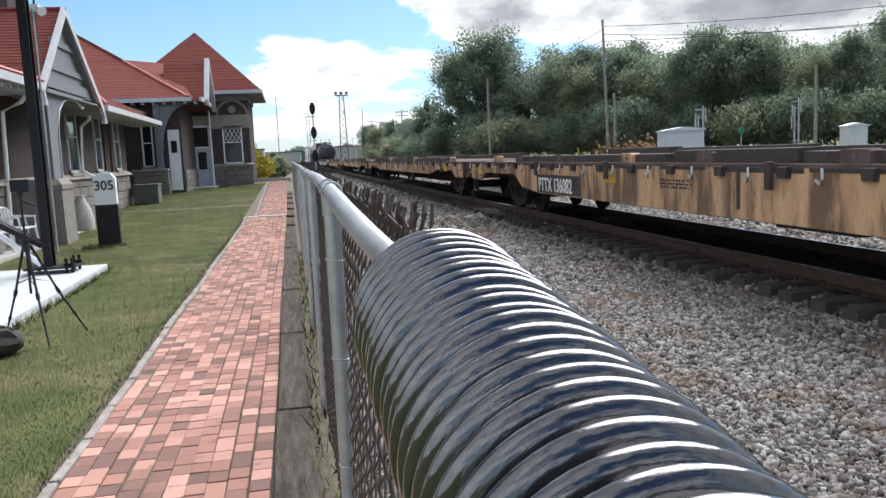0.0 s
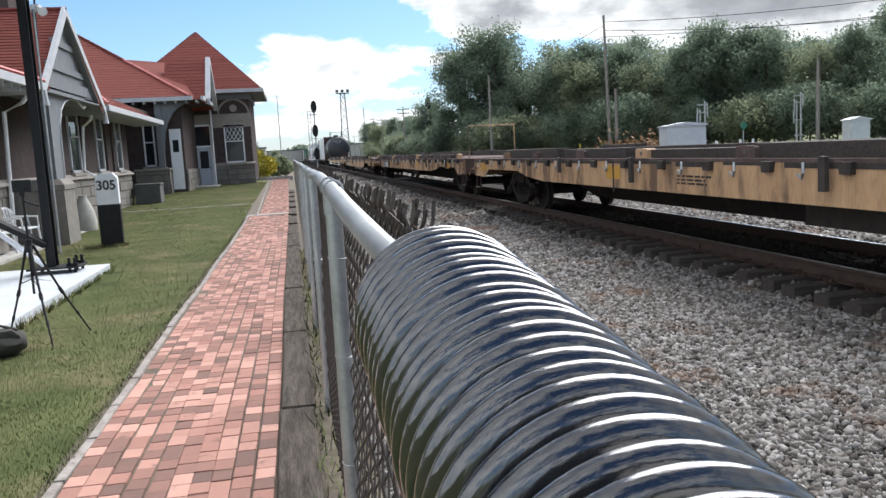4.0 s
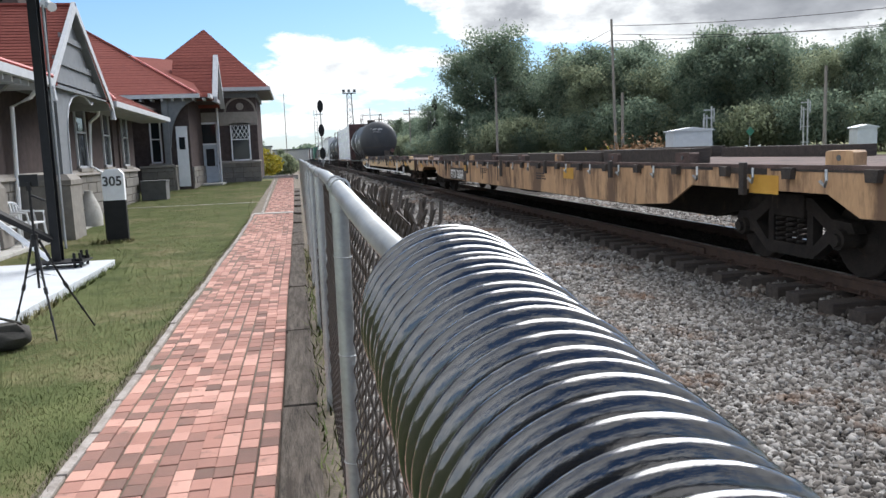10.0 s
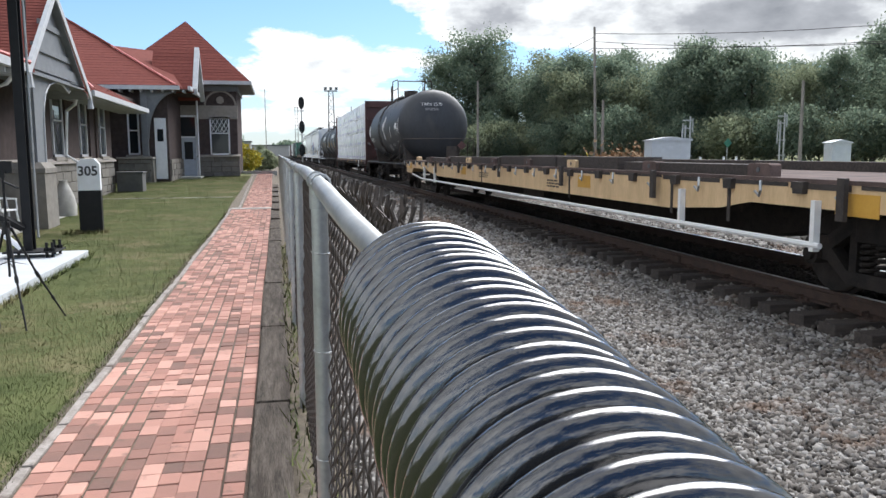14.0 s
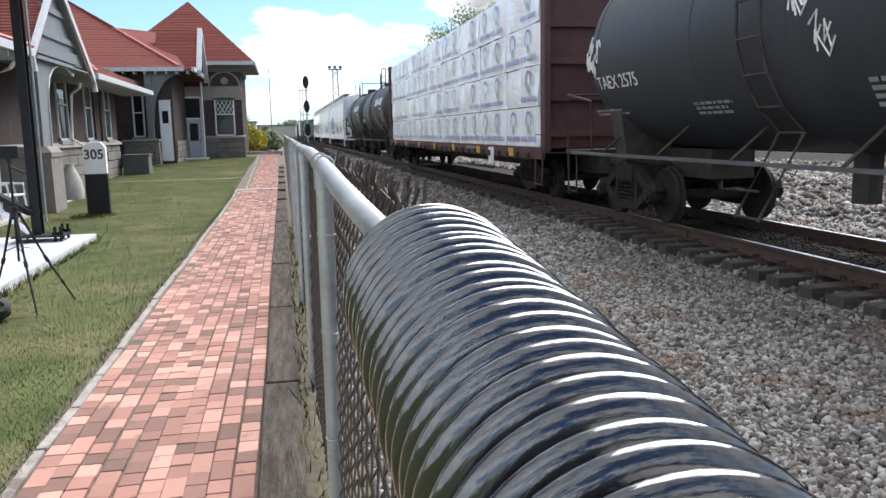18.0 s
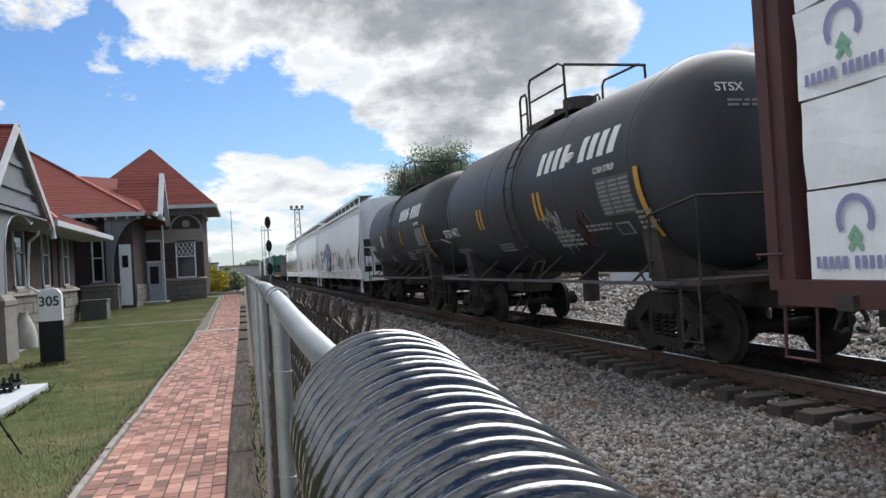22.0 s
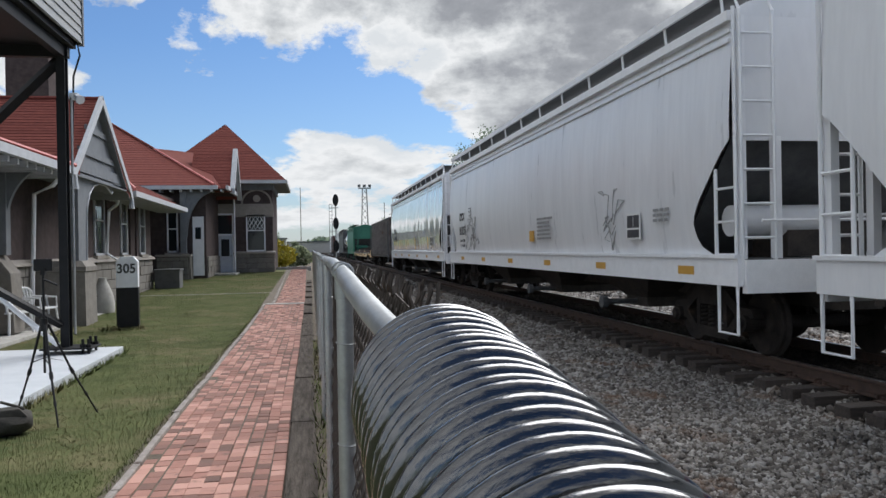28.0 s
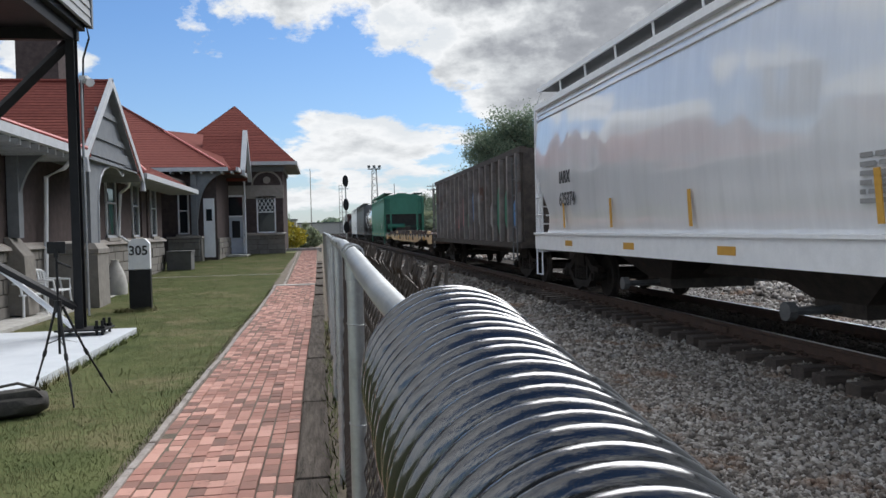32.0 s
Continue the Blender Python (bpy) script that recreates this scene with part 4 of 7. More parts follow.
    for y0, z0 in ((18.1, 3.36), (23.1, 3.22)):
        bm = bmesh.new()
        gable_roof_quad(bm, [(-4.955, y0, z0 - 0.10), (-6.0, y0, z0 - 0.10), (-6.0, ay, az - 0.10), (-4.955, ay, az - 0.10)], 0.03)
        part("gable_soffit", bm, TRIM, st)
    bm = bmesh.new()
    v = [bm.verts.new(p) for p in ((-5.13, 18.25, 3.40), (-5.13, 23.0, 3.40), (-5.13, ay, az - 0.16))]
    bm.faces.new(v)
    gp = part("gable_panel", bm, TRIM, st, "grey boarded gable")
    for k, (z, yl, yr) in enumerate(((3.90, 18.75, 22.35), (4.48, 19.35, 21.65))):
        part("batten", bm_box(-5.125, -5.08, yl, yr, z, z + 0.14), TRIM, gp)
    bm = bmesh.new()
    for (ya, za), (yb, zb) in (((17.95, 3.24), (ay, az)), ((23.42, 3.06), (ay, az))):
        lo = [(-5.02, ya, za), (-4.93, ya, za), (-4.93, ya, za + 0.22), (-5.02, ya, za + 0.22)]
        hi = [(-5.02, yb, zb - 0.12), (-4.93, yb, zb - 0.12), (-4.93, yb, zb + 0.10), (-5.02, yb, zb + 0.10)]
        rings(bm, [lo, hi])
    part("bargeboard", bm, BARGE, st, "pale painted bargeboards")
    for y, z in ((17.98, 3.12), (23.4, 2.98)):
        part("drop_ornament", bm_tube([(-4.97, y, z - 0.12), (-4.97, y, z), (-4.97, y, z + 0.2)], 0.09, 8, r1=0.05), BARGE, st)
    # scalloped bracket board under the gable, springing from one post
    brk = [(18.5, 1.45), (19.1, 1.45), (19.13, 2.3), (19.2, 2.7), (19.38, 2.98), (19.75, 3.20), (20.3, 3.31), (20.9, 3.30), (21.25, 3.20), (21.45, 3.14), (21.58, 3.20), (21.60, 3.38), (21.8, 3.44), (22.75, 3.46), (22.75, 3.74), (18.0, 3.62), (18.0, 3.42), (18.5, 3.38)]
    bm = bmesh.new()
    loops = [[(-5.22, *p) for p in brk], [(-5.06, *p) for p in brk]]
    rings(bm, loops)
    part("gable_bracket", bm, TRIM, st, "grey scalloped bracket board")
    part("bracket_edge", bm_tube([(-5.05, *p) for p in brk[1:11]], 0.022, 6), BARGE, st)
    part("porch_ceiling", bm_box(-6.0, -5.06, 18.2, 22.9, 3.42, 3.46), TRIM, st)
    bm = bmesh.new()
    rings(bm, [[(-5.3 + s * dx, 18.8 + s * dy, z) for dx, dy in ((-1.6, -1), (0.9, -1), (0.9, 1), (-1.6, 1))] for s, z in ((0.46, 0.0), (0.44, 1.20), (0.47, 1.22), (0.47, 1.32), (0.34, 1.45))])
    part("pier", bm, ASHLAR, st)
    # eaves: gutter boards with rafter tails
    part("gutter", bm_box(-4.98, -4.86, 10.0, 17.7, 3.28, 3.44), BARGE, st)
    part("gutter", bm_box(-4.98, -4.86, 23.5, 33.0, 3.22, 3.38), BARGE, st)
    y = 10.2
    while y < 33:
        if not 17.5 < y < 23.7:
            shared_tail(st, pose(0, y, 0))
        y += 0.45
    bm = bmesh.new()
    box(bm, -7.6, -4.95, 10.0, 33.0, 3.30, 3.34)
    part("soffit", bm, TRIM, st)
    # middle roof with its eave towards the path
    shingled(st, [(-4.25, 37.3, 4.66), (-3.75, 43.2, 4.62), (-5.4, 43.2, 6.80), (-7.55, 41.0, 6.80)], 16)
    part("gutter", bm_box(-8.6, -4.15, 37.1, 37.22, 4.46, 4.64), BARGE, st)
    part("gutter", bm_box(-3.80, -3.68, 37.22, 43.0, 4.46, 4.64), BARGE, st)
    for k in range(9):
        part("rafter_tail", bm_box(-7.6 + 0.45 * k - 0.04, -7.6 + 0.45 * k + 0.04, 37.2, 38.0, 4.36, 4.46), BARGE, st)
    part("soffit", bm_box(-8.6, -3.8, 37.22, 43.0, 4.46, 4.50), DARKB, st)
    # small steep gable over the second porch
    gy, gzz = 40.2, 6.55
    bm = bmesh.new()
    for (ya, za), (yb, zb) in (((38.4, 4.35), (gy, gzz)), ((42.2, 4.25), (gy, gzz))):
        rings(bm, [[(-3.72, ya, za), (-3.50, ya, za), (-3.50, ya, za + 0.26), (-3.72, ya, za + 0.26)], [(-3.72, yb, zb - 0.2), (-3.50, yb, zb - 0.2), (-3.50, yb, zb + 0.16), (-3.72, yb, zb + 0.16)]])
    part("bargeboard", bm, BARGE, st)
    bm = bmesh.new()
    bm.faces.new([bm.verts.new(p) for p in ((-3.8, 38.6, 4.5), (-3.8, 42.0, 4.5), (-3.8, gy, gzz - 0.2))])
    part("gable_panel", bm, TRIM, st)
    shingled(st, [(-3.65, 38.35, 4.5), (-5.6, 38.35, 4.5), (-5.6, gy, gzz), (-3.65, gy, gzz)], 12)
    shingled(st, [(-3.65, 42.25, 4.4), (-5.6, 42.25, 4.4), (-5.6, gy, gzz), (-3.65, gy, gzz)], 12)
    # second porch: stone piers, posts, arches and a pale door behind
    for x, y in ((-5.75, 37.6),):
        bm = bmesh.new()
        rings(bm, [[(x + s * dx, y + s * dy, z) for dx, dy in ((-1, -1), (1, -1), (1, 1), (-1, 1))] for s, z in ((0.36, 0.3), (0.32, 1.3), (0.18, 1.55))])
        part("pier", bm, ASHLAR, st)
        part("porch_post", bm_box(x - 0.13, x + 0.13, y - 0.13, y + 0.13, 1.5, 4.6), TRIM, st, bevel=0.015)
    bracket(st, -5.58, -4.35, 37.6, 2.3, 4.48)
    pd = part("door", bm_box(-5.40, -4.90, 37.93, 37.99, 0.5, 3.25), WHITE, mid_wall, "white panelled porch door")
    part("pane", bm_box(-5.28, -5.02, 37.91, 37.93, 2.2, 2.75), PANE, pd)
    window(mid_wall, 0.5, 1.9, pose(-6.3, 37.99, 1.6))
    part("porch_step", bm_box(-4.78, -3.7, 40.5, 42.6, 0.3, 0.50), CONC, st, bevel=0.01)
    # wing roof: a pyramid with deep eaves
    ap = (-4.65, 45.8, 8.78)
    e = [(-8.3, 42.15, 5.30), (-1.22, 42.15, 5.30), (-1.22, 49.4, 5.30), (-8.3, 49.4, 5.30)]
    for i in range(4):
        a, b = Vector(e[i]), Vector(e[(i + 1) % 4])
        t = Vector(ap)
        shingled(st, [tuple(a), tuple(b), tuple(t + (b - a).normalized() * 0.03), tuple(t)], 22)
    part("gutter", bm_box(-8.36, -1.16, 42.08, 42.2, 5.14, 5.32), BARGE, st)
    part("gutter", bm_box(-1.28, -1.16, 42.2, 49.4, 5.14, 5.32), BARGE, st)
    part("soffit", bm_box(-8.3, -1.24, 42.2, 49.3, 5.12, 5.16), TRIM, st)
    bm = bmesh.new()
    box(bm, -7.7, -1.9, 42.8, 48.7, 4.85, 5.12)
    part("cornice", bm, TRIM, st)
    # ridge and hip tiles
    for p, q in (((-12.6, ay, az + 0.03), (-4.93, ay, az + 0.03)), ((-4.31, 37.2, 4.70), (-7.61, 41.0, 6.80)), ((-7.61, 41.0, 6.80), (-11.24, 45.18, 9.08)),
                 ((-6.6, 14.6, 4.1), (-4.93, 17.9, 3.50)), ((-4.9, 23.5, 3.42), (-5.6, 24.0, 4.1))):
        part("ridge_cap", bm_tube([p, q], 0.05, 6), RIDGE if p[0] > -4.92 or p[1] < 16 else ROOF, st)
    ch = bmesh.new()
    box(ch, -10.35, -8.95, 29.4, 30.6, 6.2, 9.6)
    box(ch, -10.45, -8.85, 29.3, 30.7, 9.6, 9.85)
    part("chimney", ch, DARKB, st, "tall brown brick chimney")


build_station()


# ---- raised watchman's cabin on steel legs ----
def build_cabin():
    slab = thing("concrete_pad", bm_box(-9.5, -2.95, 6.6, 13.15, -0.15, 0.12), SLABP, "white-painted concrete pad under the cabin's legs", "slab", kind="structure", bevel=0.012)
    c = empty("watch_tower", pose(0, 0, 0), "raised grey clapboard watchman's cabin on black steel legs", "tower")
    px, py = -3.62, 12.55
    for x, y in ((px, py), (px - 4.4, py), (px, py - 4.6), (px - 4.4, py - 4.6)):
        if (x, y) == (px, py - 4.6):
            continue
        leg = bmesh.new()
        prism(leg, [(x - 0.062, y - 0.09), (x + 0.062, y - 0.09), (x + 0.062, y - 0.07), (x + 0.012, y - 0.07), (x + 0.012, y + 0.07), (x + 0.062, y + 0.07), (x + 0.062, y + 0.09), (x - 0.062, y + 0.09), (x - 0.062, y + 0.07), (x - 0.012, y + 0.07), (x - 0.012, y - 0.07), (x - 0.062, y - 0.07)], "z", 0.2, 4.7)
        part("leg", leg, BLACKM, c)
        bm = bmesh.new()
        box(bm, x - 0.30, x + 0.42, y - 0.28, y + 0.28, 0.19, 0.215)
        f = part("base_plate", bm, BLACKM, c, bevel=0.004)
        for dx in (-0.22, 0.28, 0.36):
            for dy in (-0.2, 0.2):
                part("anchor_bolt", bm_tube([(x + dx, y + dy, 0.12), (x + dx, y + dy, 0.34)], 0.022, 8), BLACKM, f)
                part("nut", bm_tube([(x + dx, y + dy, 0.215), (x + dx, y + dy, 0.26)], 0.042, 6), BLACKM, f)
    bm = bmesh.new()
    tube(bm, [(px - 0.05, py, 4.5), (px - 2.4, py, 2.1)], 0.085, 4)
    part("knee_brace", bm, BLACKM, c)
    bm = bmesh.new()
    tube(bm, [(px - 0.05, py - 0.1, 0.55), (px - 2.8, py - 2.9, 3.0)], 0.06, 4)
    part("cross_brace", bm, BLACKM, c)
    # white bar paints the light along the top of the dark slanting brace
    part("stair_rail", bm_tube([(px - 0.02, py - 0.35, 0.28), (px - 1.6, py - 0.4, 1.75), (px - 3.0, py - 0.4, 3.1)], 0.04, 6), WHITE, c, "white bar standing in for the brace's lit top edge")
    bm = bmesh.new()
    box(bm, px - 0.06, px + 0.06, py - 4.6, py + 0.1, 4.55, 4.72)
    box(bm, px - 4.4, px + 0.1, py - 0.06, py + 0.06, 4.55, 4.72)
    part("beam", bm, BLACKM, c)
    part("floor", bm_box(px - 4.6, px + 0.16, py - 4.8, py + 0.16, 4.72, 4.86), BLACKM, c)
    x1, y1 = px + 0.24, py + 0.22
    body = part("wall", bm_box(px - 4.7, x1 - 0.03, py - 4.9, y1 - 0.03, 4.84, 7.6), SIDING, c)
    board = None
    for k in range(21):
        z = 4.80 + 0.13 * k
        bm = bmesh.new()
        prism(bm, [(x1 - 0.028, z), (x1 + 0.012, z), (x1 - 0.005, z + 0.128), (x1 - 0.028, z + 0.128)], "y", py - 4.9, y1 - 0.02)
        part("clapboard", bm, SIDING, body)
        bm = bmesh.new()
        prism(bm, [(y1 - 0.028, z), (y1 + 0.012, z), (y1 - 0.005, z + 0.128), (y1 - 0.028, z + 0.128)], "x", px - 4.7, x1 - 0.02)
        part("clapboard", bm, SIDING, body)
        bm = bmesh.new()
        prism(bm, [(py - 4.9 + 0.028, z), (py - 4.9 - 0.012, z), (py - 4.9 + 0.005, z + 0.128), (py - 4.9 + 0.028, z + 0.128)], "x", px - 4.7, x1 - 0.02)
        part("clapboard", bm, SIDING, body)
    part("corner_board", bm_box(x1 - 0.05, x1 + 0.022, y1 - 0.05, y1 + 0.022, 4.78, 7.6), TRIM, c)
    bm = bmesh.new()
    for a in ((py - 1.9, py - 1.78, 5.9, 7.2), (py - 0.82, py - 0.70, 5.9, 7.2), (py - 1.95, py - 0.65, 5.8, 5.92)):
        box(bm, x1 - 0.02, x1 + 0.05, *a)
    f = part("window_frame", bm, TRIM, c)
    part("pane", bm_box(x1 - 0.02, x1 + 0.016, py - 1.78, py - 0.82, 5.92, 7.2), PANE, f)
    part("roof", bm_box(px - 5.2, x1 + 0.5, py - 5.4, y1 + 0.5, 7.6, 7.72), GREYS, c)
    part("cable", bm_tube([(px + 0.1, py + 0.1, 3.2), (px + 0.13, py + 0.12, 4.3), (px + 0.22, py + 0.14, 4.62), (px + 0.2, py + 0.1, 4.78), (px - 0.1, py + 0.08, 4.80)], 0.015, 6), BLACKM, c)
    bm = bmesh.new()
    box(bm, px + 0.10, px + 0.22, py - 0.03, py + 0.06, 3.92, 4.02)
    tube(bm, [(px + 0.2, py, 3.97), (px + 0.28, py - 0.1, 3.90)], 0.05, 8, 0.07)
    part("flood_light", bm, WHITE, c, "small white flood light")
    part("conduit", bm_tube([(px + 0.13, py - 0.02, 0.4), (px + 0.13, py - 0.02, 3.95)], 0.018, 6), GALV, c)


build_cabin()


# ---- lawn things ----
def build_lawn_things():
    m = empty("mile_post", pose(-3.80, 17.4, 0.0, 0, 0, 6), "white concrete mile post with a black foot, lettered 305", "post")
    w = 0.215
    part("shaft", bm_prism([(-w, 0.88), (w, 0.88), (w, 1.42), (w - 0.09, 1.53), (-w + 0.09, 1.53), (-w, 1.42)], "y", -0.13, 0.13), WHITE, m, bevel=0.012)
    part("foot", bm_box(-w - 0.003, w + 0.003, -0.133, 0.133, -0.1, 0.88), BLACKM, m, "black painted foot", bevel=0.012)
    lettering("number", "305", 0.27, INKB, m, pose(-0.205, -0.137, 1.19, 90, 0, 0), 0.95, bold=0.006)
    t = empty("tripod", pose(-2.55, 8.15, 0), "slim black tripod holding a phone, standing on the grass", "tripod")
    top = Vector((0.0, 0.0, 0.92))
    for fx, fy in ((0.24, -0.42), (0.42, 0.22), (-0.34, 0.20)):
        foot = Vector((fx, fy, 0.0))
        leg = part("leg", bm_tube([top + Vector((fx, fy, 0)) * 0.08, top.lerp(foot, 0.5), foot], 0.014, 7, 0.008), BLACKM, t)
        part("clamp", bm_tube([top.lerp(foot, 0.48), top.lerp(foot, 0.54)], 0.019, 7), BLACKM, leg)
        part("clamp", bm_tube([top.lerp(foot, 0.76), top.lerp(foot, 0.80)], 0.015, 7), BLACKM, leg)
    part("hub", bm_tube([(0, 0, 0.86), (0, 0, 0.98)], 0.035, 10), BLACKM, t)
    part("column", bm_tube([(0, 0, 0.45), (0, 0, 1.42)], 0.012, 8), BLACKM, t)
    part("spreader", bm_tube([(0.09, -0.16, 0.55), (0, 0, 0.6), (0.16, 0.08, 0.55), (0, 0, 0.6), (-0.13, 0.08, 0.55)], 0.006, 5), BLACKM, t)
    part("pan_handle", bm_tube([(0, 0, 1.36), (0.14, -0.03, 1.30)], 0.011, 7), BLACKM, t)
    part("phone_clamp", bm_box(-0.02, 0.02, -0.02, 0.02, 1.40, 1.48), BLACKM, t)
    part("phone", bm_box(-0.085, 0.085, -0.006, 0.010, 1.44, 1.555), BLACKM, t, "black phone held level", bevel=0.004)
    b = empty("shoulder_bag", pose(-2.75, 7.45, 0, 0, 0, 25), "dark canvas camera bag slumped on the grass", "bag")
    bm = bmesh.new()
    loops = []
    for k in range(13):
        a = -1.5708 + math.pi * k / 12
        x, s = 0.30 * math.sin(a), max(0.12, max(0.0, math.cos(a)) ** 0.4)
        loops.append([(x, 0.17 * s * math.cos(q * 0.5236) * (1 + 0.06 * math.sin(q * 3 + k)), 0.12 + 0.12 * s * math.sin(q * 0.5236) * (1 + 0.10 * math.sin(q * 2 + k * 1.3))) for q in range(12)])
    rings(bm, loops)
    part("body", bm, CANVAS, b, smooth=True)
    part("strap", bm_tube([(-0.26, 0, 0.20), (-0.12, -0.05, 0.29), (0.05, -0.06, 0.31), (0.22, 0.0, 0.23), (0.30, 0.06, 0.08)], 0.014, 6), CANVAS, b)
    part("flap", bm_prism([(-0.24, 0.17), (-0.18, 0.245), (0.18, 0.25), (0.25, 0.17)], "y", -0.13, 0.05), CANVAS, b, bevel=0.02)
    # white garden chairs and a bench on the paved strip by the wall
    paving = thing("station_paving", bm_box(-6.0, -5.25, 12.0, 23.6, 0.0, 0.075), CONC, "narrow paved strip along the station wall", "pavement", kind="structure", bevel=0.01)
    ch = empty("garden_chair", pose(-5.75, 16.4, 0.07, 0, 0, 60), "white moulded plastic garden chair", "chair", "garden chairs")
    for x, y in ((-0.24, -0.24), (0.24, -0.24), (-0.22, 0.24), (0.22, 0.24)):
        part("leg", bm_tube([(x * 1.15, y * 1.15, 0), (x, y, 0.42)], 0.025, 6), PLASTIC, ch)
    part("seat", bm_box(-0.25, 0.25, -0.25, 0.25, 0.40, 0.44), PLASTIC, ch, bevel=0.012)
    bm = bmesh.new()
    for k in range(5):
        x = -0.18 + 0.09 * k
        tube(bm, [(x, 0.24, 0.44), (x * 1.05, 0.33, 0.80 + 0.05 * math.cos(x * 6))], 0.022, 6)
    tube(bm, [(0.25 * math.sin(a * 0.26), 0.30 + 0.03 * math.cos(a * 0.26), 0.72 + 0.13 * math.cos(a * 0.26)) for a in range(-6, 7)], 0.028, 6)
    part("backrest", bm, PLASTIC, ch)
    for s in (-1, 1):
        part("armrest", bm_tube([(s * 0.27, -0.24, 0.42), (s * 0.29, -0.22, 0.64), (s * 0.29, 0.1, 0.65), (s * 0.25, 0.29, 0.66)], 0.025, 6), PLASTIC, ch)
    for x, y, a in ((-5.6, 17.5, 75), (-5.72, 18.7, 55)):
        copy_thing(ch, pose(x, y, 0.07, 0, 0, a))
    bn = empty("bench", pose(-5.65, 20.8, 0.07), "dark wooden bench against the wall", "bench")
    for k in range(4):
        part("slat", bm_box(-0.22 + 0.12 * k, -0.12 + 0.12 * k, -0.9, 0.9, 0.42, 0.455), TIMBER, bn)
    for y in (-0.75, 0.75):
        part("leg", bm_box(-0.2, 0.2, y - 0.03, y + 0.03, 0, 0.42), BLACKM, bn)
    pl = bmesh.new()
    rings(pl, [[(r * math.cos(a * 0.5236), r * math.sin(a * 0.5236), z) for a in range(12)] for r, z in ((0.30, 0), (0.31, 0.25), (0.26, 0.5), (0.17, 0.72), (0.10, 0.86), (0.11, 0.92))])
    thing("covered_statue", pl, CONC, "pale draped cone-shaped ornament by the wall", "ornament", pose(-5.35, 21.6, 0.05), smooth=True)
    ac = empty("utility_box", pose(-5.35, 31.3, gz(31)), "dark grey cabinet standing by the station wall", "cabinet")
    part("body", bm_box(-0.45, 0.45, -0.4, 0.4, 0, 0.68), GREYBOX, ac, bevel=0.02)
    part("lid", bm_box(-0.48, 0.48, -0.43, 0.43, 0.68, 0.74), GREYBOX, ac, bevel=0.01)
    rng = np.random.default_rng(9)
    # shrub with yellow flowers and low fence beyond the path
    for nm, x, y, s, mat, lab, n in (("flowering_shrub", -2.2, 50.5, 1.1, FLOWER, "yellow-flowering shrub beyond the path's end", 2200), ("green_shrub", -4.6, 52.5, 2.3, HAZY_LEAF, "dense green shrub behind the station", 3000), ("green_shrub", -0.9, 54, 0.9, HAZY_LEAF2, "low pale green shrub", 1500)):
        p = rng.normal(size=(n, 3))
        p /= np.linalg.norm(p, axis=1)[:, None]
        p *= (rng.uniform(0.5, 1.0, n) ** 0.4)[:, None] * np.array([s, s * 0.8, s * 0.75]) * (1 + 0.25 * np.sin(p[:, :1] * 7 + p[:, 1:2] * 5))
        p[:, 2] += s * 0.7
        ob = new(nm, leaf_mesh(nm, p, 0.10, rng, mat))
        ob.location = (x, y, gz(46))
        tagged(ob, lab, "shrub")
    tagged(thing("far_road_curb", bm_box(-40, -1.2, 62, 62.5, 0.42, 0.62), CONC, "pale kerb across the distance", "kerb", kind="structure"))


def leaf_mesh(name, pts, size, rng, material):
    """Many small leaves, each a bent pair of triangles, at the given points."""
    n = len(pts)
    a = rng.normal(size=(n, 3))
    a /= np.linalg.norm(a, axis=1)[:, None]
    b = np.cross(a, rng.normal(size=(n, 3)))
    b /= np.linalg.norm(b, axis=1)[:, None]
    s = (size * rng.uniform(0.6, 1.4, n))[:, None]
    v = np.stack([pts - a * s, pts + b * s * 0.6, pts + a * s, pts - b * s * 0.6 + np.cross(a, b) * s * 0.3], 1).reshape(-1, 3)
    i = 4 * np.arange(n)[:, None]
    t = np.concatenate([i + np.array([[0, 1, 2]]), i + np.array([[0, 2, 3]])])
    return numpy_mesh(name, v, t, material)


build_lawn_things()

# ---- train ----
# Every car in its own space: y back from its front coupling, x across, z from the rail's top.
NEAR = pose(0, 0, 0, 90, 0, -90)      # lettering on the side towards the path
WHEEL_R = 0.42
CARS, WHEELS, SHARED = [], [], {}


def shared(name, make, material, parent, m=None, label="", smooth=False, bevel=0.0):
    """A part whose mesh is made once and then shared."""
    if name not in SHARED:
        SHARED[name] = mesh_of(name, make(), material, bevel, smooth)
    ob = new(name.split("|")[0], SHARED[name])
    ob.parent = parent
    if m is not None:
        ob.matrix_basis = m
    if label:
        ob["label"] = label
    return ob


def wheelset_bm():
    bm = bmesh.new()
    for s in (-1, 1):
        prof = [(0.10, 0.690), (0.17, 0.700), (0.30, 0.735), (0.375, 0.745), (0.42, 0.752), (0.42, 0.80), (0.40, 0.82), (0.36, 0.81), (0.18, 0.775), (0.11, 0.83)]
        prof[4:4] = [(0.448, 0.700), (0.448, 0.722)]
        prof[2:4] = [(0.30, 0.705), (0.37, 0.690)]
        rings(bm, [[(s * x, r * math.cos(a * 0.2618), r * math.sin(a * 0.2618)) for a in range(24)] for r, x in prof])
    tube(bm, [(-0.98, 0, 0), (0.98, 0, 0)], 0.085, 10)
    return bm


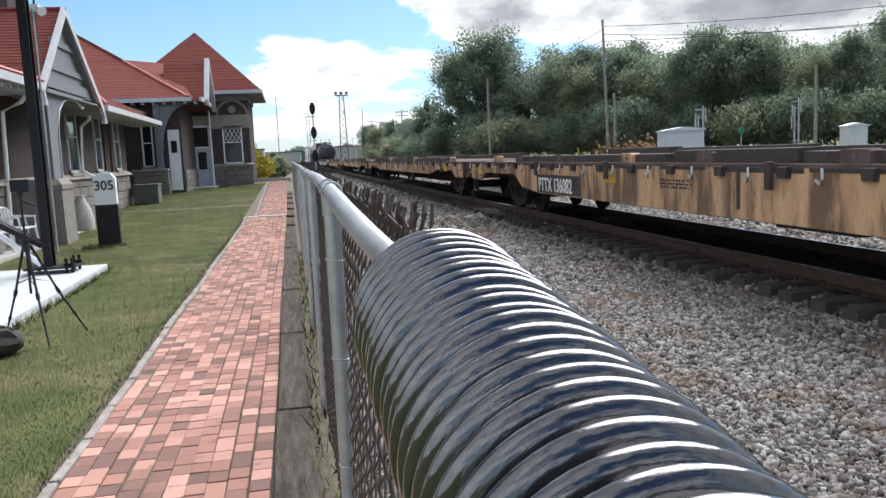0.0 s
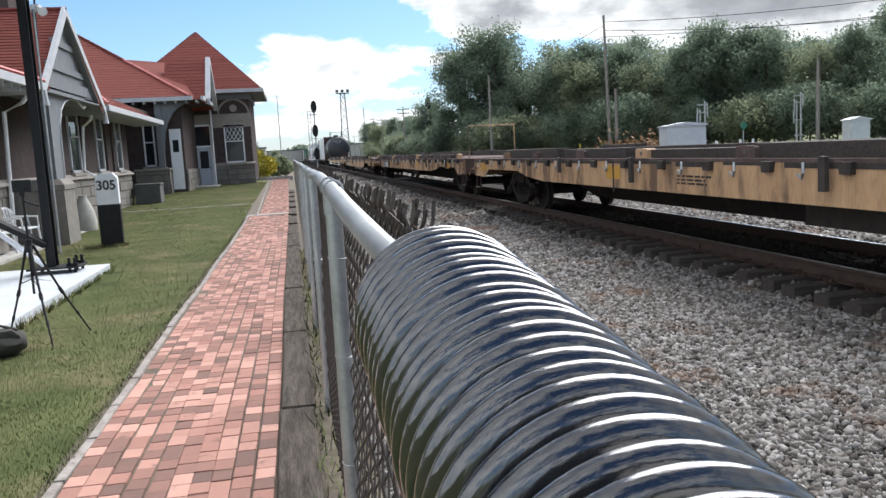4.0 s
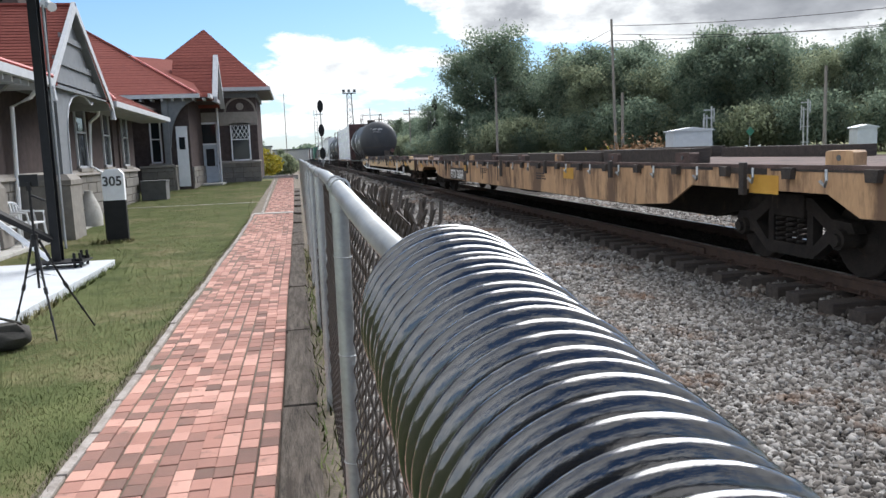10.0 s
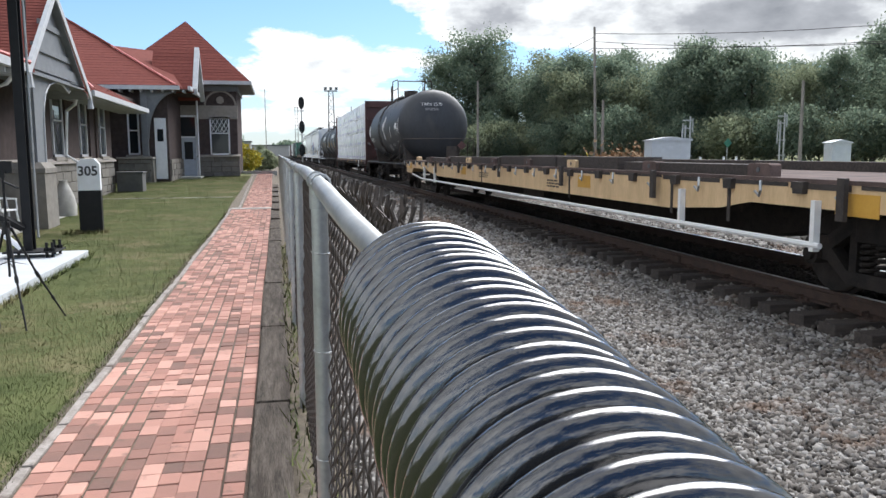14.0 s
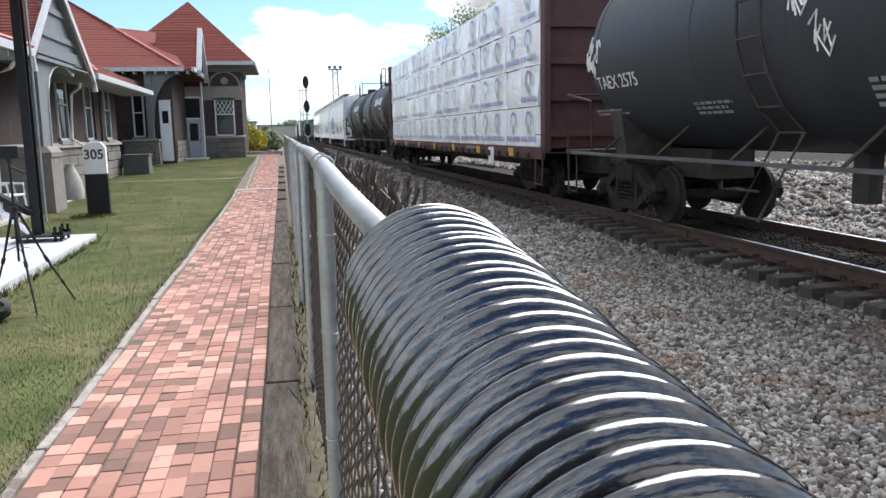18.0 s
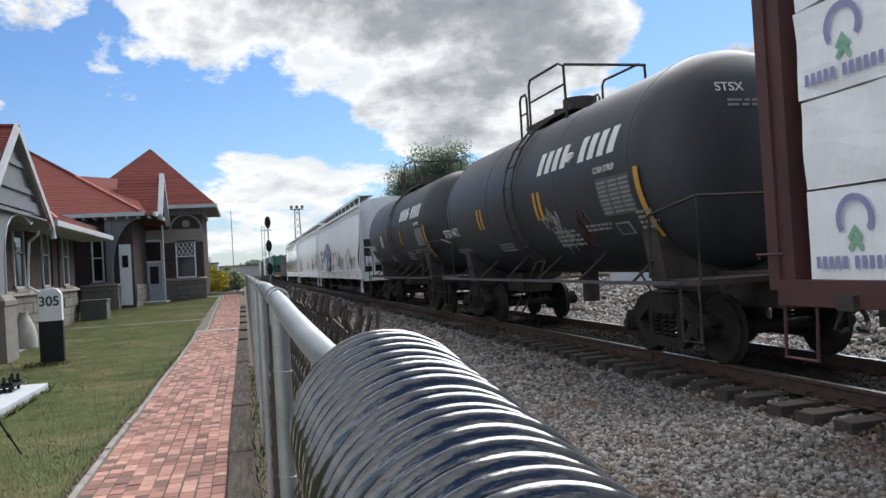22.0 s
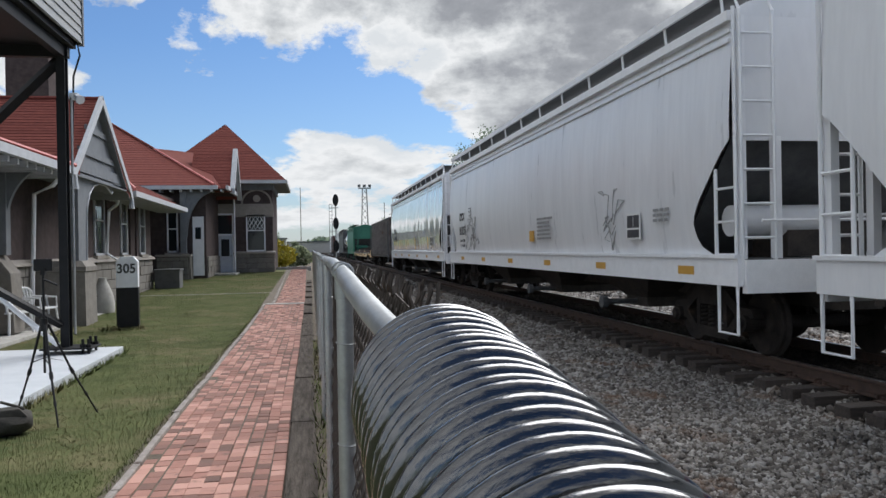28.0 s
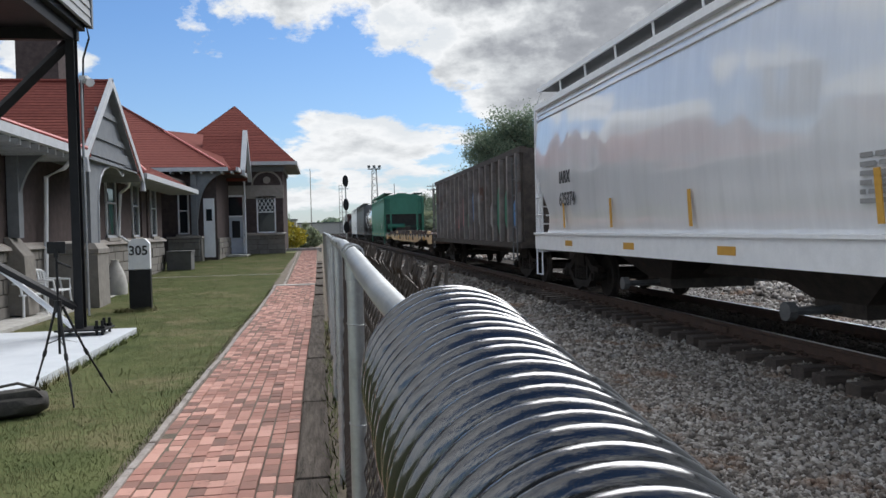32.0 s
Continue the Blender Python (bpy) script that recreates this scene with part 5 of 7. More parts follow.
def side_frame_bm():
    """One cast side frame with its bearing caps, on the side towards the path."""
    bm = bmesh.new()
    x = -0.99
    for pts in ([(-1.08, 0.50), (-1.02, 0.60), (-0.72, 0.62), (-0.40, 0.82), (0.40, 0.82), (0.72, 0.62), (1.02, 0.60), (1.08, 0.50), (0.90, 0.47), (0.66, 0.49), (0.34, 0.69), (-0.34, 0.69), (-0.66, 0.49), (-0.90, 0.47)],
                [(-0.90, 0.47), (-0.66, 0.50), (-0.42, 0.30), (-0.44, 0.18), (-0.70, 0.36), (-1.0, 0.40)], [(0.90, 0.47), (0.66, 0.50), (0.42, 0.30), (0.44, 0.18), (0.70, 0.36), (1.0, 0.40)],
                [(-0.46, 0.30), (-0.44, 0.16), (0.44, 0.16), (0.46, 0.30)]):
        rings(bm, [[(x - 0.07, *p) for p in pts], [(x + 0.07, *p) for p in pts]])
    for y in (-0.36, 0.36):
        box(bm, x - 0.06, x + 0.06, y - 0.05, y + 0.05, 0.28, 0.72)
    return bm


def spring_bm():
    bm = bmesh.new()
    tube(bm, [(0.075 * math.cos(k * 0.785), 0.075 * math.sin(k * 0.785), 0.30 + 0.30 * k / 40) for k in range(41)], 0.020, 5)
    return bm


def bearing_bm():
    bm = bmesh.new()
    tube(bm, [(0.05, 0, 0), (-0.13, 0, 0)], 0.11, 12)
    tube(bm, [(-0.12, 0, 0), (-0.17, 0, 0)], 0.07, 8)
    return bm


def truck(car, y):
    t = shared("truck", lambda: bm_box(-1.09, 1.09, -0.30, 0.30, 0.60, 0.86), TRUCKM, car, pose(0, y, 0), "grimy cast truck with coil springs", bevel=0.02)
    for turn in (0, 180):
        m = pose(0, 0, 0, 0, 0, turn)
        shared("side_frame", side_frame_bm, TRUCKM, t, m)
        for dy in (-0.20, 0.0, 0.20):
            shared("spring", spring_bm, TRUCKM, t, m @ pose(-0.99, dy, 0))
        for dy in (-0.89, 0.89):
            shared("bearing_cap", bearing_bm, TRUCKM, t, m @ pose(-0.99, dy, WHEEL_R))
    for dy in (-0.89, 0.89):
        w = shared("wheelset", wheelset_bm, TRUCKM, t, pose(0, dy, WHEEL_R), smooth=True)
        WHEELS.append((w, dy))
    return t


def coupler_bm():
    bm = bmesh.new()
    box(bm, -0.09, 0.09, 0.10, 0.95, 0.76, 0.94)
    prism(bm, [(-0.17, 0.10), (0.06, 0.02), (0.16, 0.10), (0.16, 0.30), (0.08, 0.36), (-0.10, 0.36), (-0.17, 0.26)], "z", 0.70, 1.0)
    tube(bm, [(0.30, 0.30, 0.85), (0.36, 0.16, 0.50), (0.2, 0.02, 0.42), (0.05, -0.02, 0.46)], 0.03, 6)
    return bm


def ends(car, L):
    shared("coupler", coupler_bm, SOOT, car, pose(0, 0, 0))
    shared("coupler", coupler_bm, SOOT, car, pose(0, L, 0, 0, 0, 180))


def bars(parent, name, material, x, y, z, w, h, rows, rnd, gap=0.45):
    """Unreadable small lettering as plain bars, reading towards the front of the car."""
    bm = bmesh.new()
    rh = h / rows
    for r in range(rows):
        yy = y
        end = y - w * rnd.uniform(0.75, 1.0)
        while yy > end:
            ln = min(rnd.uniform(0.06, 0.22) * max(1.0, w), yy - end)
            box(bm, x - 0.004, x, yy - ln, yy, z - r * rh - rh * (1 - gap), z - r * rh)
            yy -= ln + 0.04
    return part(name, bm, material, parent)


def new_car(name, u, L, label, category):
    car = empty(name, pose(TRACK_X, u, RAIL_Z), label, category)
    CARS.append((car, u))
    return car


# ---- flat cars ----
def flat_side(L, low):
    """Outline of the deep side sill, in y and z."""
    e = 0.62
    d = 1.10
    return [(e, d), (e, 0.66), (e + 1.1, 0.64), (e + 1.55, 0.84), (e + 4.2, 0.84), (e + 4.8, low + 0.08), (e + 6.0, low), (L - e - 6.0, low), (L - e - 4.8, low + 0.08), (L - e - 4.2, 0.84), (L - e - 1.55, 0.84), (L - e - 1.1, 0.64), (L - e, 0.66), (L - e, d)]


def flat_car(u, L, marks, seed, racks=True):
    rnd = random.Random(seed)
    paint = CREAM if seed in (7, 9) else YELLOW
    car = new_car("flat_car", u, L, "empty flat car, rusty yellow sides and raised dark deck rails", "railway car")
    e = 0.62
    for s in (-1, 1):
        bm = bmesh.new()
        pts = flat_side(L, 0.49 if seed in (1, 3) else 0.66)
        x = s * 1.53
        rings(bm, [[(x - 0.012, *p) for p in pts], [(x + 0.012, *p) for p in pts]])
        part("side_sill", bm, paint, car, "worn yellow paint streaked with rust")
        bm = bmesh.new()
        box(bm, x - 0.06 * (s > 0) - 0.02, x + 0.06 * (s < 0) + 0.02, e, L - e, 1.075, 1.115)
        part("top_flange", bm, DECK, car)
    part("deck", bm_box(-1.46, 1.46, e, L - e, 1.06, 1.105), DECK, car)
    part("centre_sill", bm_box(-0.32, 0.32, 0.7, L - 0.7, 0.56, 1.06), TRUCKM, car)
    part("belly_sill", bm_prism([(4.9, 0.56), (6.4, 0.26), (L - 6.4, 0.26), (L - 4.9, 0.56)], "x", -0.30, 0.30), TRUCKM, car, "deep black centre sill")
    part("end_sill", bm_box(-1.51, 1.51, e - 0.02, e + 0.06, 0.66, 1.10), RUST, car)
    part("end_sill", bm_box(-1.51, 1.51, L - e - 0.06, L - e + 0.02, 0.66, 1.10), paint, car)
    # dark raised rails and hitch blocks along the deck
    for x in (-1.25, 1.25):
        y = e + (3.0 if racks else 4.5)
        while y < L - e - 4.6:
            ln = rnd.uniform(2.6, 4.4)
            part("deck_rail", bm_box(x - 0.14, x + 0.14, y, min(y + ln, L - e - 2.5), 1.105, 1.105 + rnd.choice((0.13, 0.17, 0.20))), TIE, car, "dark steel deck rail", bevel=0.012)
            y += ln + rnd.uniform(0.05, 0.5)
    for k in range(int(L / 2.6)):
        y = e + 1.8 + 2.6 * k + rnd.uniform(-0.3, 0.3)
        if y < L - 2:
            sx = -1.38
            b = shared("bracket|%d%s" % (k % 3 == 0, paint.name), lambda: bm_prism([(-0.20, 0), (0.20, 0), (0.20, 0.12), (0.17, 0.14), (-0.17, 0.14), (-0.20, 0.12)], "x", -0.07, 0.07), DECK if k % 3 else paint, car, pose(sx, y, 1.112), bevel=0.006)
            shared("pin_hole", lambda: bm_tube([(-0.078, 0, 0.07), (-0.065, 0, 0.07)], 0.03, 10), GREYS, b)
    # stake pockets and lashing hooks along the side
    k = 0
    y = e + 0.9
    while y < L - e - 0.5:
        bm_name = "stake_pocket|a" if k % 3 else "stake_pocket|b"
        shared(bm_name, lambda: bm_prism([(-0.09, 1.085), (-0.07, 0.97), (0.07, 0.97), (0.09, 1.085)], "x", -1.605, -1.543), SOOT, car, pose(0, y, 0))
        shared("hook", lambda: bm_tube([(-1.62, -0.03, 1.08), (-1.63, -0.05, 0.98), (-1.61, 0.0, 0.92), (-1.63, 0.05, 0.97)], 0.016, 5), GALV, car, pose(0, y + 0.6, 0))
        y += 1.22
        k += 1
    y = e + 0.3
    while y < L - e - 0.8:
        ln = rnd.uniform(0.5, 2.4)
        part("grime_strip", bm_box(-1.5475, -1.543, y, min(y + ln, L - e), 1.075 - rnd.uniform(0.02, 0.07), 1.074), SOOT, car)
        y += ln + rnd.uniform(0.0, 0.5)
    for k in range(6):
        y = 3.3 + 3.66 * k + rnd.uniform(-0.4, 0.4)
        part("lading_strap", bm_box(-1.66, -1.61, y - 0.05, y + 0.05, 0.78 + rnd.uniform(-0.05, 0.1), 1.14), SOOT, car, bevel=0.008)
    for _ in range(4):
        y = rnd.uniform(5, L - 5)
        part("side_rib", bm_box(-1.552, -1.543, y - rnd.uniform(0.02, 0.04), y + rnd.uniform(0.02, 0.04), 0.60, 1.07), SOOT, car)
    for y in (e + 2.6, 9.5, L - 10.2, L - e - 1.0):
        part("reflector_panel", bm_box(-1.5475, -1.5425, y - 0.27, y + 0.27, 0.80, 1.00), ORANGE, car, "faded orange panel")
    # corner steps, grab irons, brake gear
    for yy, sgn in ((e, 1), (L - e, -1)):
        for s in (-1, 1):
            bm = bmesh.new()
            tube(bm, [(s * 1.50, yy + sgn * 0.10, 0.68), (s * 1.52, yy + sgn * 0.10, 0.34), (s * 1.52, yy + sgn * 0.52, 0.34), (s * 1.50, yy + sgn * 0.52, 0.68)], 0.02, 6)
            box(bm, s * 1.52 - 0.05, s * 1.52 + 0.05, yy + sgn * 0.31 - 0.2, yy + sgn * 0.31 + 0.2, 0.325, 0.35)
            part("sill_step", bm, RUST, car)
            part("grab_iron", bm_tube([(s * 1.545, yy + sgn * 0.1, 0.86), (s * 1.60, yy + sgn * 0.1, 0.88), (s * 1.60, yy + sgn * 0.5, 0.88), (s * 1.545, yy + sgn * 0.5, 0.86)], 0.012, 6), paint, car)
        part("cut_lever", bm_tube([(-1.45, yy - sgn * 0.08, 0.62), (-1.40, yy - sgn * 0.14, 0.80), (-0.3, yy - sgn * 0.14, 0.78)], 0.014, 6), paint, car)
    if seed == 4:
        part("handrail", bm_tube([(-1.3, e + 0.4, 1.1), (-1.3, e + 0.4, 2.05), (0.1, e + 0.4, 2.05), (0.1, e + 0.4, 1.1)], 0.022, 8), paint, car)
    if seed == 7:
        part("brake_rod", bm_tube([(-1.60, 3.6, 0.50), (-1.60, L - 4.4, 0.50), (-1.58, L - 2.2, 0.62)], 0.030, 8), INKW, car, "pale rod along the side")
        for y in (3.7, 6.2, L - 6.4, L - 4.6):
            part("rod_hanger", bm_box(-1.62, -1.55, y - 0.03, y + 0.03, 0.44, 0.92), INKW, car)
    part("brake_gear", bm_box(-0.9, -0.3, L * 0.5 - 0.8, L * 0.5 + 0.6, 0.34, 0.60), SOOT, car)
    part("air_tank", bm_tube([(0.7, L * 0.5 - 0.9, 0.55), (0.7, L * 0.5 + 0.6, 0.55)], 0.2, 12), SOOT, car)
    if marks:
        words, y = marks
        part("mark_panel", bm_box(-1.547, -1.542, y - 2.35, y + 0.12, 0.505 if seed != 4 else 0.665, 0.87 if seed != 4 else 0.99), SOOT, car, "black lettering panel")
        lettering("car_number", words, 0.37, INKW, car, Matrix.Translation((-1.552, y, 0.55 if seed != 4 else 0.69)) @ NEAR, 0.92, bold=0.006)
    bars(car, "small_lettering", SOOT, -1.5425, L * 0.58, 0.90, 0.9, 0.14, 3, rnd)
    bars(car, "small_lettering", SOOT, -1.5425, L * 0.40, 0.88, 0.7, 0.16, 3, rnd)
    for ob in car.children:
        ob.location.z += 0.09
    truck(car, e + 2.85), truck(car, L - e - 2.85)
    ends(car, L)
    return car


# ---- tank cars ----
def tank_car(u, L, paint, marks, seed, banner=False, stripes=True, r=1.50, name="tank_car", label="glossy black tank car with ladders and top railings", heads=(1.15, 1.15), shift=0.0, pale=False):
    rnd = random.Random(seed)
    car = new_car(name, u, L, label, "railway car")
    zc = 1.12 + r
    y0, y1 = heads[0], L - heads[1]
    bm = bmesh.new()
    loops = []
    prof = [(0.0, 0.02), (0.05, 0.35), (0.16, 0.66), (0.34, 0.88), (0.56, 0.975), (0.80, 1.0)]
    st = [(y0 + a, f) for a, f in prof] + [(y1 - a, f) for a, f in prof[::-1]]
    for y, f in st:
        loops.append([(r * f * math.cos(k * 0.13090), y, zc + r * f * math.sin(k * 0.13090)) for k in range(48)])
    rings(bm, loops)
    body = part("tank", bm, paint, car, smooth=True)
    for y in (y0 + 0.85, L * 0.36, L * 0.5, L * 0.64, y1 - 0.85):
        bm = bmesh.new()
        rings(bm, [[((r + d) * math.cos(k * 0.13090), yy, zc + (r + d) * math.sin(k * 0.13090)) for k in range(48)] for yy, d in ((y - 0.03, -0.01), (y - 0.02, 0.006), (y + 0.02, 0.006), (y + 0.03, -0.01))])
        part("weld_seam", bm, paint, body, smooth=True)
    # stub sills, saddles, end platforms and rails
    for yy, s in ((0.0, 1), (L, -1)):
        part("stub_sill", bm_box(-0.35, 0.35, min(yy + s * 0.6, yy + s * 3.6), max(yy + s * 0.6, yy + s * 3.6), 0.68, 1.12), SOOT, car)
        bm = bmesh.new()
        prism(bm, [(-1.1, 0.95), (-0.4, 0.80), (0.4, 0.80), (1.1, 0.95), (1.25, 1.95), (1.0, 1.55), (0.5, 1.24), (0, 1.16), (-0.5, 1.24), (-1.0, 1.55), (-1.25, 1.95)], "y", yy + s * 1.95, yy + s * 2.35)
        part("saddle", bm, SOOT, car)
        part("end_platform", bm_box(-1.48, 1.48, min(yy + s * 0.58, yy + s * 1.3), max(yy + s * 0.58, yy + s * 1.3), 1.02, 1.09), SOOT, car)
        part("end_rail", bm_tube([(-1.46, yy + s * 0.62, 1.08), (-1.46, yy + s * 0.62, 2.05), (1.46, yy + s * 0.62, 2.05), (1.46, yy + s * 0.62, 1.08)], 0.022, 6), SOOT, car)
        for x in (-1.46, 1.46):
            part("side_brace", bm_tube([(x, yy + s * 0.62, 2.05), (x, yy + s * 1.7, 1.9), (x, yy + s * 1.75, 1.1)], 0.022, 6), SOOT, car)
            part("sill_step", bm_tube([(x, yy + s * 0.66, 1.05), (x, yy + s * 0.66, 0.36), (x, yy + s * 1.06, 0.36), (x, yy + s * 1.06, 1.05)], 0.02, 6), SOOT, car)
        part("brake_box", bm_box(0.3, 0.7, yy + s * 0.5 - 0.06, yy + s * 0.5 + 0.06, 1.25, 1.75), SOOT, car)
    for x in (-1.50, 1.50):
        part("running_board", bm_box(x - 0.06, x + 0.06, 1.0, L - 1.0, 1.02, 1.06), GREYS, car)
        for k in range(6):
            y = 2.2 + (L - 4.4) * k / 5
            part("board_bracket", bm_tube([(x, y, 1.03), (x * 0.62, y, 1.5)], 0.022, 5), SOOT, car)
    # side ladder and the railed platform on top
    yc = 6.7 + shift
    for x in (-1, 1):
        bm = bmesh.new()
        arc = [(x * (r + 0.10) * math.cos(a), zc + (r + 0.10) * math.sin(a)) for a in [-0.9 + 0.25 * k for k in range(9)]]
        for dy in (-0.22, 0.22):
            tube(bm, [(x * 1.52, yc + dy, 0.42)] + [(p[0], yc + dy, p[1]) for p in arc], 0.022, 6)
        for p in [(x * 1.52, 0.45), (x * 1.52, 0.75)] + arc:
            tube(bm, [(p[0], yc - 0.22, p[1]), (p[0], yc + 0.22, p[1])], 0.016, 5)
        part("ladder", bm, SOOT, car)
    top = zc + r
    pf = part("top_platform", bm_box(-0.66, 0.66, yc - 1.1, yc + 1.25, top - 0.05, top + 0.02), SOOT, car)
    for x in (-0.80, 0.80):
        part("platform_rail", bm_tube([(x, yc + 0.62, top - 0.25), (x, yc + 0.62, top + 0.74), (x, yc + 0.52, top + 0.84), (x, yc - 0.9, top + 0.80), (x, yc - 1.12, top + 0.70), (x, yc - 1.16, top - 0.25)], 0.026, 8), SOOT, pf, smooth=True)
        part("platform_rail", bm_tube([(x, yc + 0.62, top + 0.40), (x, yc - 1.15, top + 0.38)], 0.020, 6), SOOT, pf)
        part("platform_rail", bm_tube([(x, yc + 1.16, top - 0.28), (x, yc + 1.16, top + 0.54), (x, yc + 1.08, top + 0.62), (x, yc + 0.84, top + 0.62), (x, yc + 0.78, top + 0.54), (x, yc + 0.78, top - 0.2)], 0.026, 8), SOOT, pf, smooth=True)
        part("platform_rail", bm_tube([(x, yc + 1.16, top + 0.24), (x, yc + 0.78, top + 0.24)], 0.020, 6), SOOT, pf)
    part("platform_rail", bm_tube([(-0.80, yc - 1.15, top + 0.72), (0.80, yc - 1.15, top + 0.72)], 0.026, 6), SOOT, pf)
    bm = bm_tube([(0, yc, top - 0.1), (0, yc, top + 0.35)], 0.33, 16)
    part("manway", bm, SOOT, car)
    part("valve_box", bm_tube([(0, yc + 0.8, top - 0.1), (0, yc + 0.8, top + 0.3)], 0.2, 12), SOOT, car)
    part("outlet", bm_tube([(0, yc, 0.55), (0, yc, 1.15)], 0.16, 10), SOOT, car)
    truck(car, 2.2), truck(car, L - 2.2)
    ends(car, L)

    def on_side(z):
        return -math.sqrt(max(0.01, r * r - (z - zc) ** 2)) - 0.014

    def leaned(y, z):
        a = math.asin(max(-0.99, min(0.99, (z - zc) / r)))
        return Matrix.Translation((-(r + 0.012) * math.cos(a), y, zc + (r + 0.012) * math.sin(a))) @ pose(0, 0, 0, 0, math.degrees(a), 0) @ NEAR
    def stripe(y, a0, a1, ink, w=0.05):
        bm = bmesh.new()
        rings(bm, [[(-(r + d) * math.cos(a), y + dy, zc + (r + d) * math.sin(a)) for d, dy in ((0.0, -w), (0.006, -w), (0.006, w), (0.0, w))] for a in [a0 + (a1 - a0) * k / 8 for k in range(9)]])
        part("reflective_stripe", bm, ink, car)

    def panel(name, y, w, a0, a1, ink, label=""):
        bm = bmesh.new()
        rings(bm, [[(-(r + d) * math.cos(a), yy, zc + (r + d) * math.sin(a)) for d, yy in ((0.0, y), (0.005, y), (0.005, y - w), (0.0, y - w))] for a in [a0 + (a1 - a0) * k / 6 for k in range(7)]])
        return part(name, bm, ink, car, label)

    def scrawl(y, a, size, ink, sd):
        rr = random.Random(sd)
        for _ in range(5):
            p, q, pts = y + rr.uniform(-0.4, 0.4) * size, a + rr.uniform(-0.2, 0.2) * size, []
            for k in range(14):
                p += rr.uniform(-0.16, 0.14) * size
                q += (0.17 if k % 2 else -0.15) * size * rr.uniform(0.4, 1.2)
                pts.append((-(r + 0.004) * math.cos(q), p, zc + (r + 0.004) * math.sin(q)))
            part("graffiti_stroke", bm_tube(pts, 0.013, 4), ink, car)
    if marks:
        lettering("car_number", marks, 0.30, INKW, car, leaned(L - 0.95 if banner else L - 1.95, zc - 0.55), 1.0)
        lettering("head_number", marks if not banner else "STSX", 0.17, INKW, car, pose(-0.62, y0 + 0.055, zc + 0.80, 90, 0, 0) @ pose(0, 0, 0, -14, 0, 0), 1.1)
        ob = bars(car, "small_lettering", INKG, 0, 0, 0, 0.7, 0.12, 2, rnd)
        ob.matrix_basis = pose(-0.45, y0 + 0.06, zc + 0.70, 0, 0, 90)
    if stripes:
        for y in (8.85, 9.1):
            stripe(y + shift, -0.34, -0.05, INKW if pale else ORANGE)
        for y in ((5.42,) if pale else (5.40, 5.62)):
            stripe(y + shift, -0.36, -0.03, ORANGE)
        stripe(1.92 + shift, -0.72, -0.04, ORANGE, 0.06)
    elif marks:
        stripe(4.34, -0.30, 0.02, INKW, 0.03), stripe(1.90, -0.20, 0.22, INKW, 0.03)
        panel("patch", 5.2, 0.42, -0.40, -0.18, GREYS, "dull grey painted patch")
        pt = panel("patch", 2.95, 0.75, -0.26, 0.06, GREYS, "dull grey painted patch")
        scrawl(6.5, 0.0, 0.9, INKW, 5), scrawl(11.9, 0.0, 0.6, INKW, 6), scrawl(2.7, 0.02, 0.5, INKW, 7)
        part("hazard_placard", bm_prism([(-0.19, 0), (0, -0.19), (0.19, 0), (0, 0.19)], "y", -0.01, 0.01), BOXRED, car, "rust-red diamond placard", m=pose(0.95, 0.60, 1.78))
    for y, z, w, h, n in ((L - 1.4, zc - 0.86, 1.3, 0.14, 2), (8.4 + shift, zc - 0.85, 0.9, 0.22, 3), (5.2 + shift, zc - 0.75, 1.0, 0.34, 4), (3.9 + shift, zc - 0.72, 0.9, 0.14, 2), (2.2 + shift, zc - 0.62, 0.5, 0.3, 4)):
        ob = bars(car, "small_lettering", INKG, 0, 0, 0, w, h, n, rnd)
        ob.matrix_basis = leaned(y, z) @ NEAR.inverted()
    if banner:
        lettering("cargo_name", "CORN SYRUP", 0.13, INKW, car, leaned(3.15 + shift, zc - 0.02), 0.85)
        # maker's banner: slanted white blocks in two groups with a curled mark between
        for g0 in (5.42, 3.72):
            for k in range(4):
                y = g0 + shift - 0.33 * k
                bm = bmesh.new()
                st = [(0.15 + 0.25 * i / 6, y - 0.11 * i / 6) for i in range(7)]
                rings(bm, [[(-(r + d) * math.cos(a), yy - q, zc + (r + d) * math.sin(a)) for d, q in ((0.0, 0), (0.007, 0), (0.007, 0.20), (0.0, 0.20))] for a, yy in st])
                part("banner_block", bm, INKW, car)
        pts = [(4.02 + 0.13 * math.sin(k * 0.62), 0.27 + 0.012 * (k - 6) * math.cos(k * 0.3)) for k in range(13)]
        part("banner_curl", bm_tube([(-(r + 0.004) * math.cos(a), y + shift, zc + (r + 0.004) * math.sin(a)) for y, a in pts], 0.030, 5), INKW, car)
        dp = panel("data_panel", 3.12 + shift, 1.0, -0.44, -0.07, GREYS, "grey stencilled data panel")
        pn = bmesh.new()
        for k in range(8):
            a = -0.10 - 0.042 * k
            for y in (3.08, 2.74, 2.42):
                rings(pn, [[(-(r + d) * math.cos(a - q), yy + shift, zc + (r + d) * math.sin(a - q)) for d, yy in ((0.004, y), (0.009, y), (0.009, y - 0.27), (0.004, y - 0.27))] for q in (0.0, 0.022)])
        tagged(part("stencil_lines", pn, INKG, dp), kind="stuff")
        fr2 = panel("placard_holder", 2.95 + shift, 0.42, -0.66, -0.52, INKG, "pale framed placard holder")
        fld = panel("placard_field", 2.91 + shift, 0.34, -0.645, -0.535, TANKB)
        fld.parent, fld.location.x = fr2, -0.003
        if not pale:
            scrawl(4.9, -0.52, 1.0, INKG, 3), scrawl(4.3, -0.5, 0.8, BOXRED, 4)
    return car


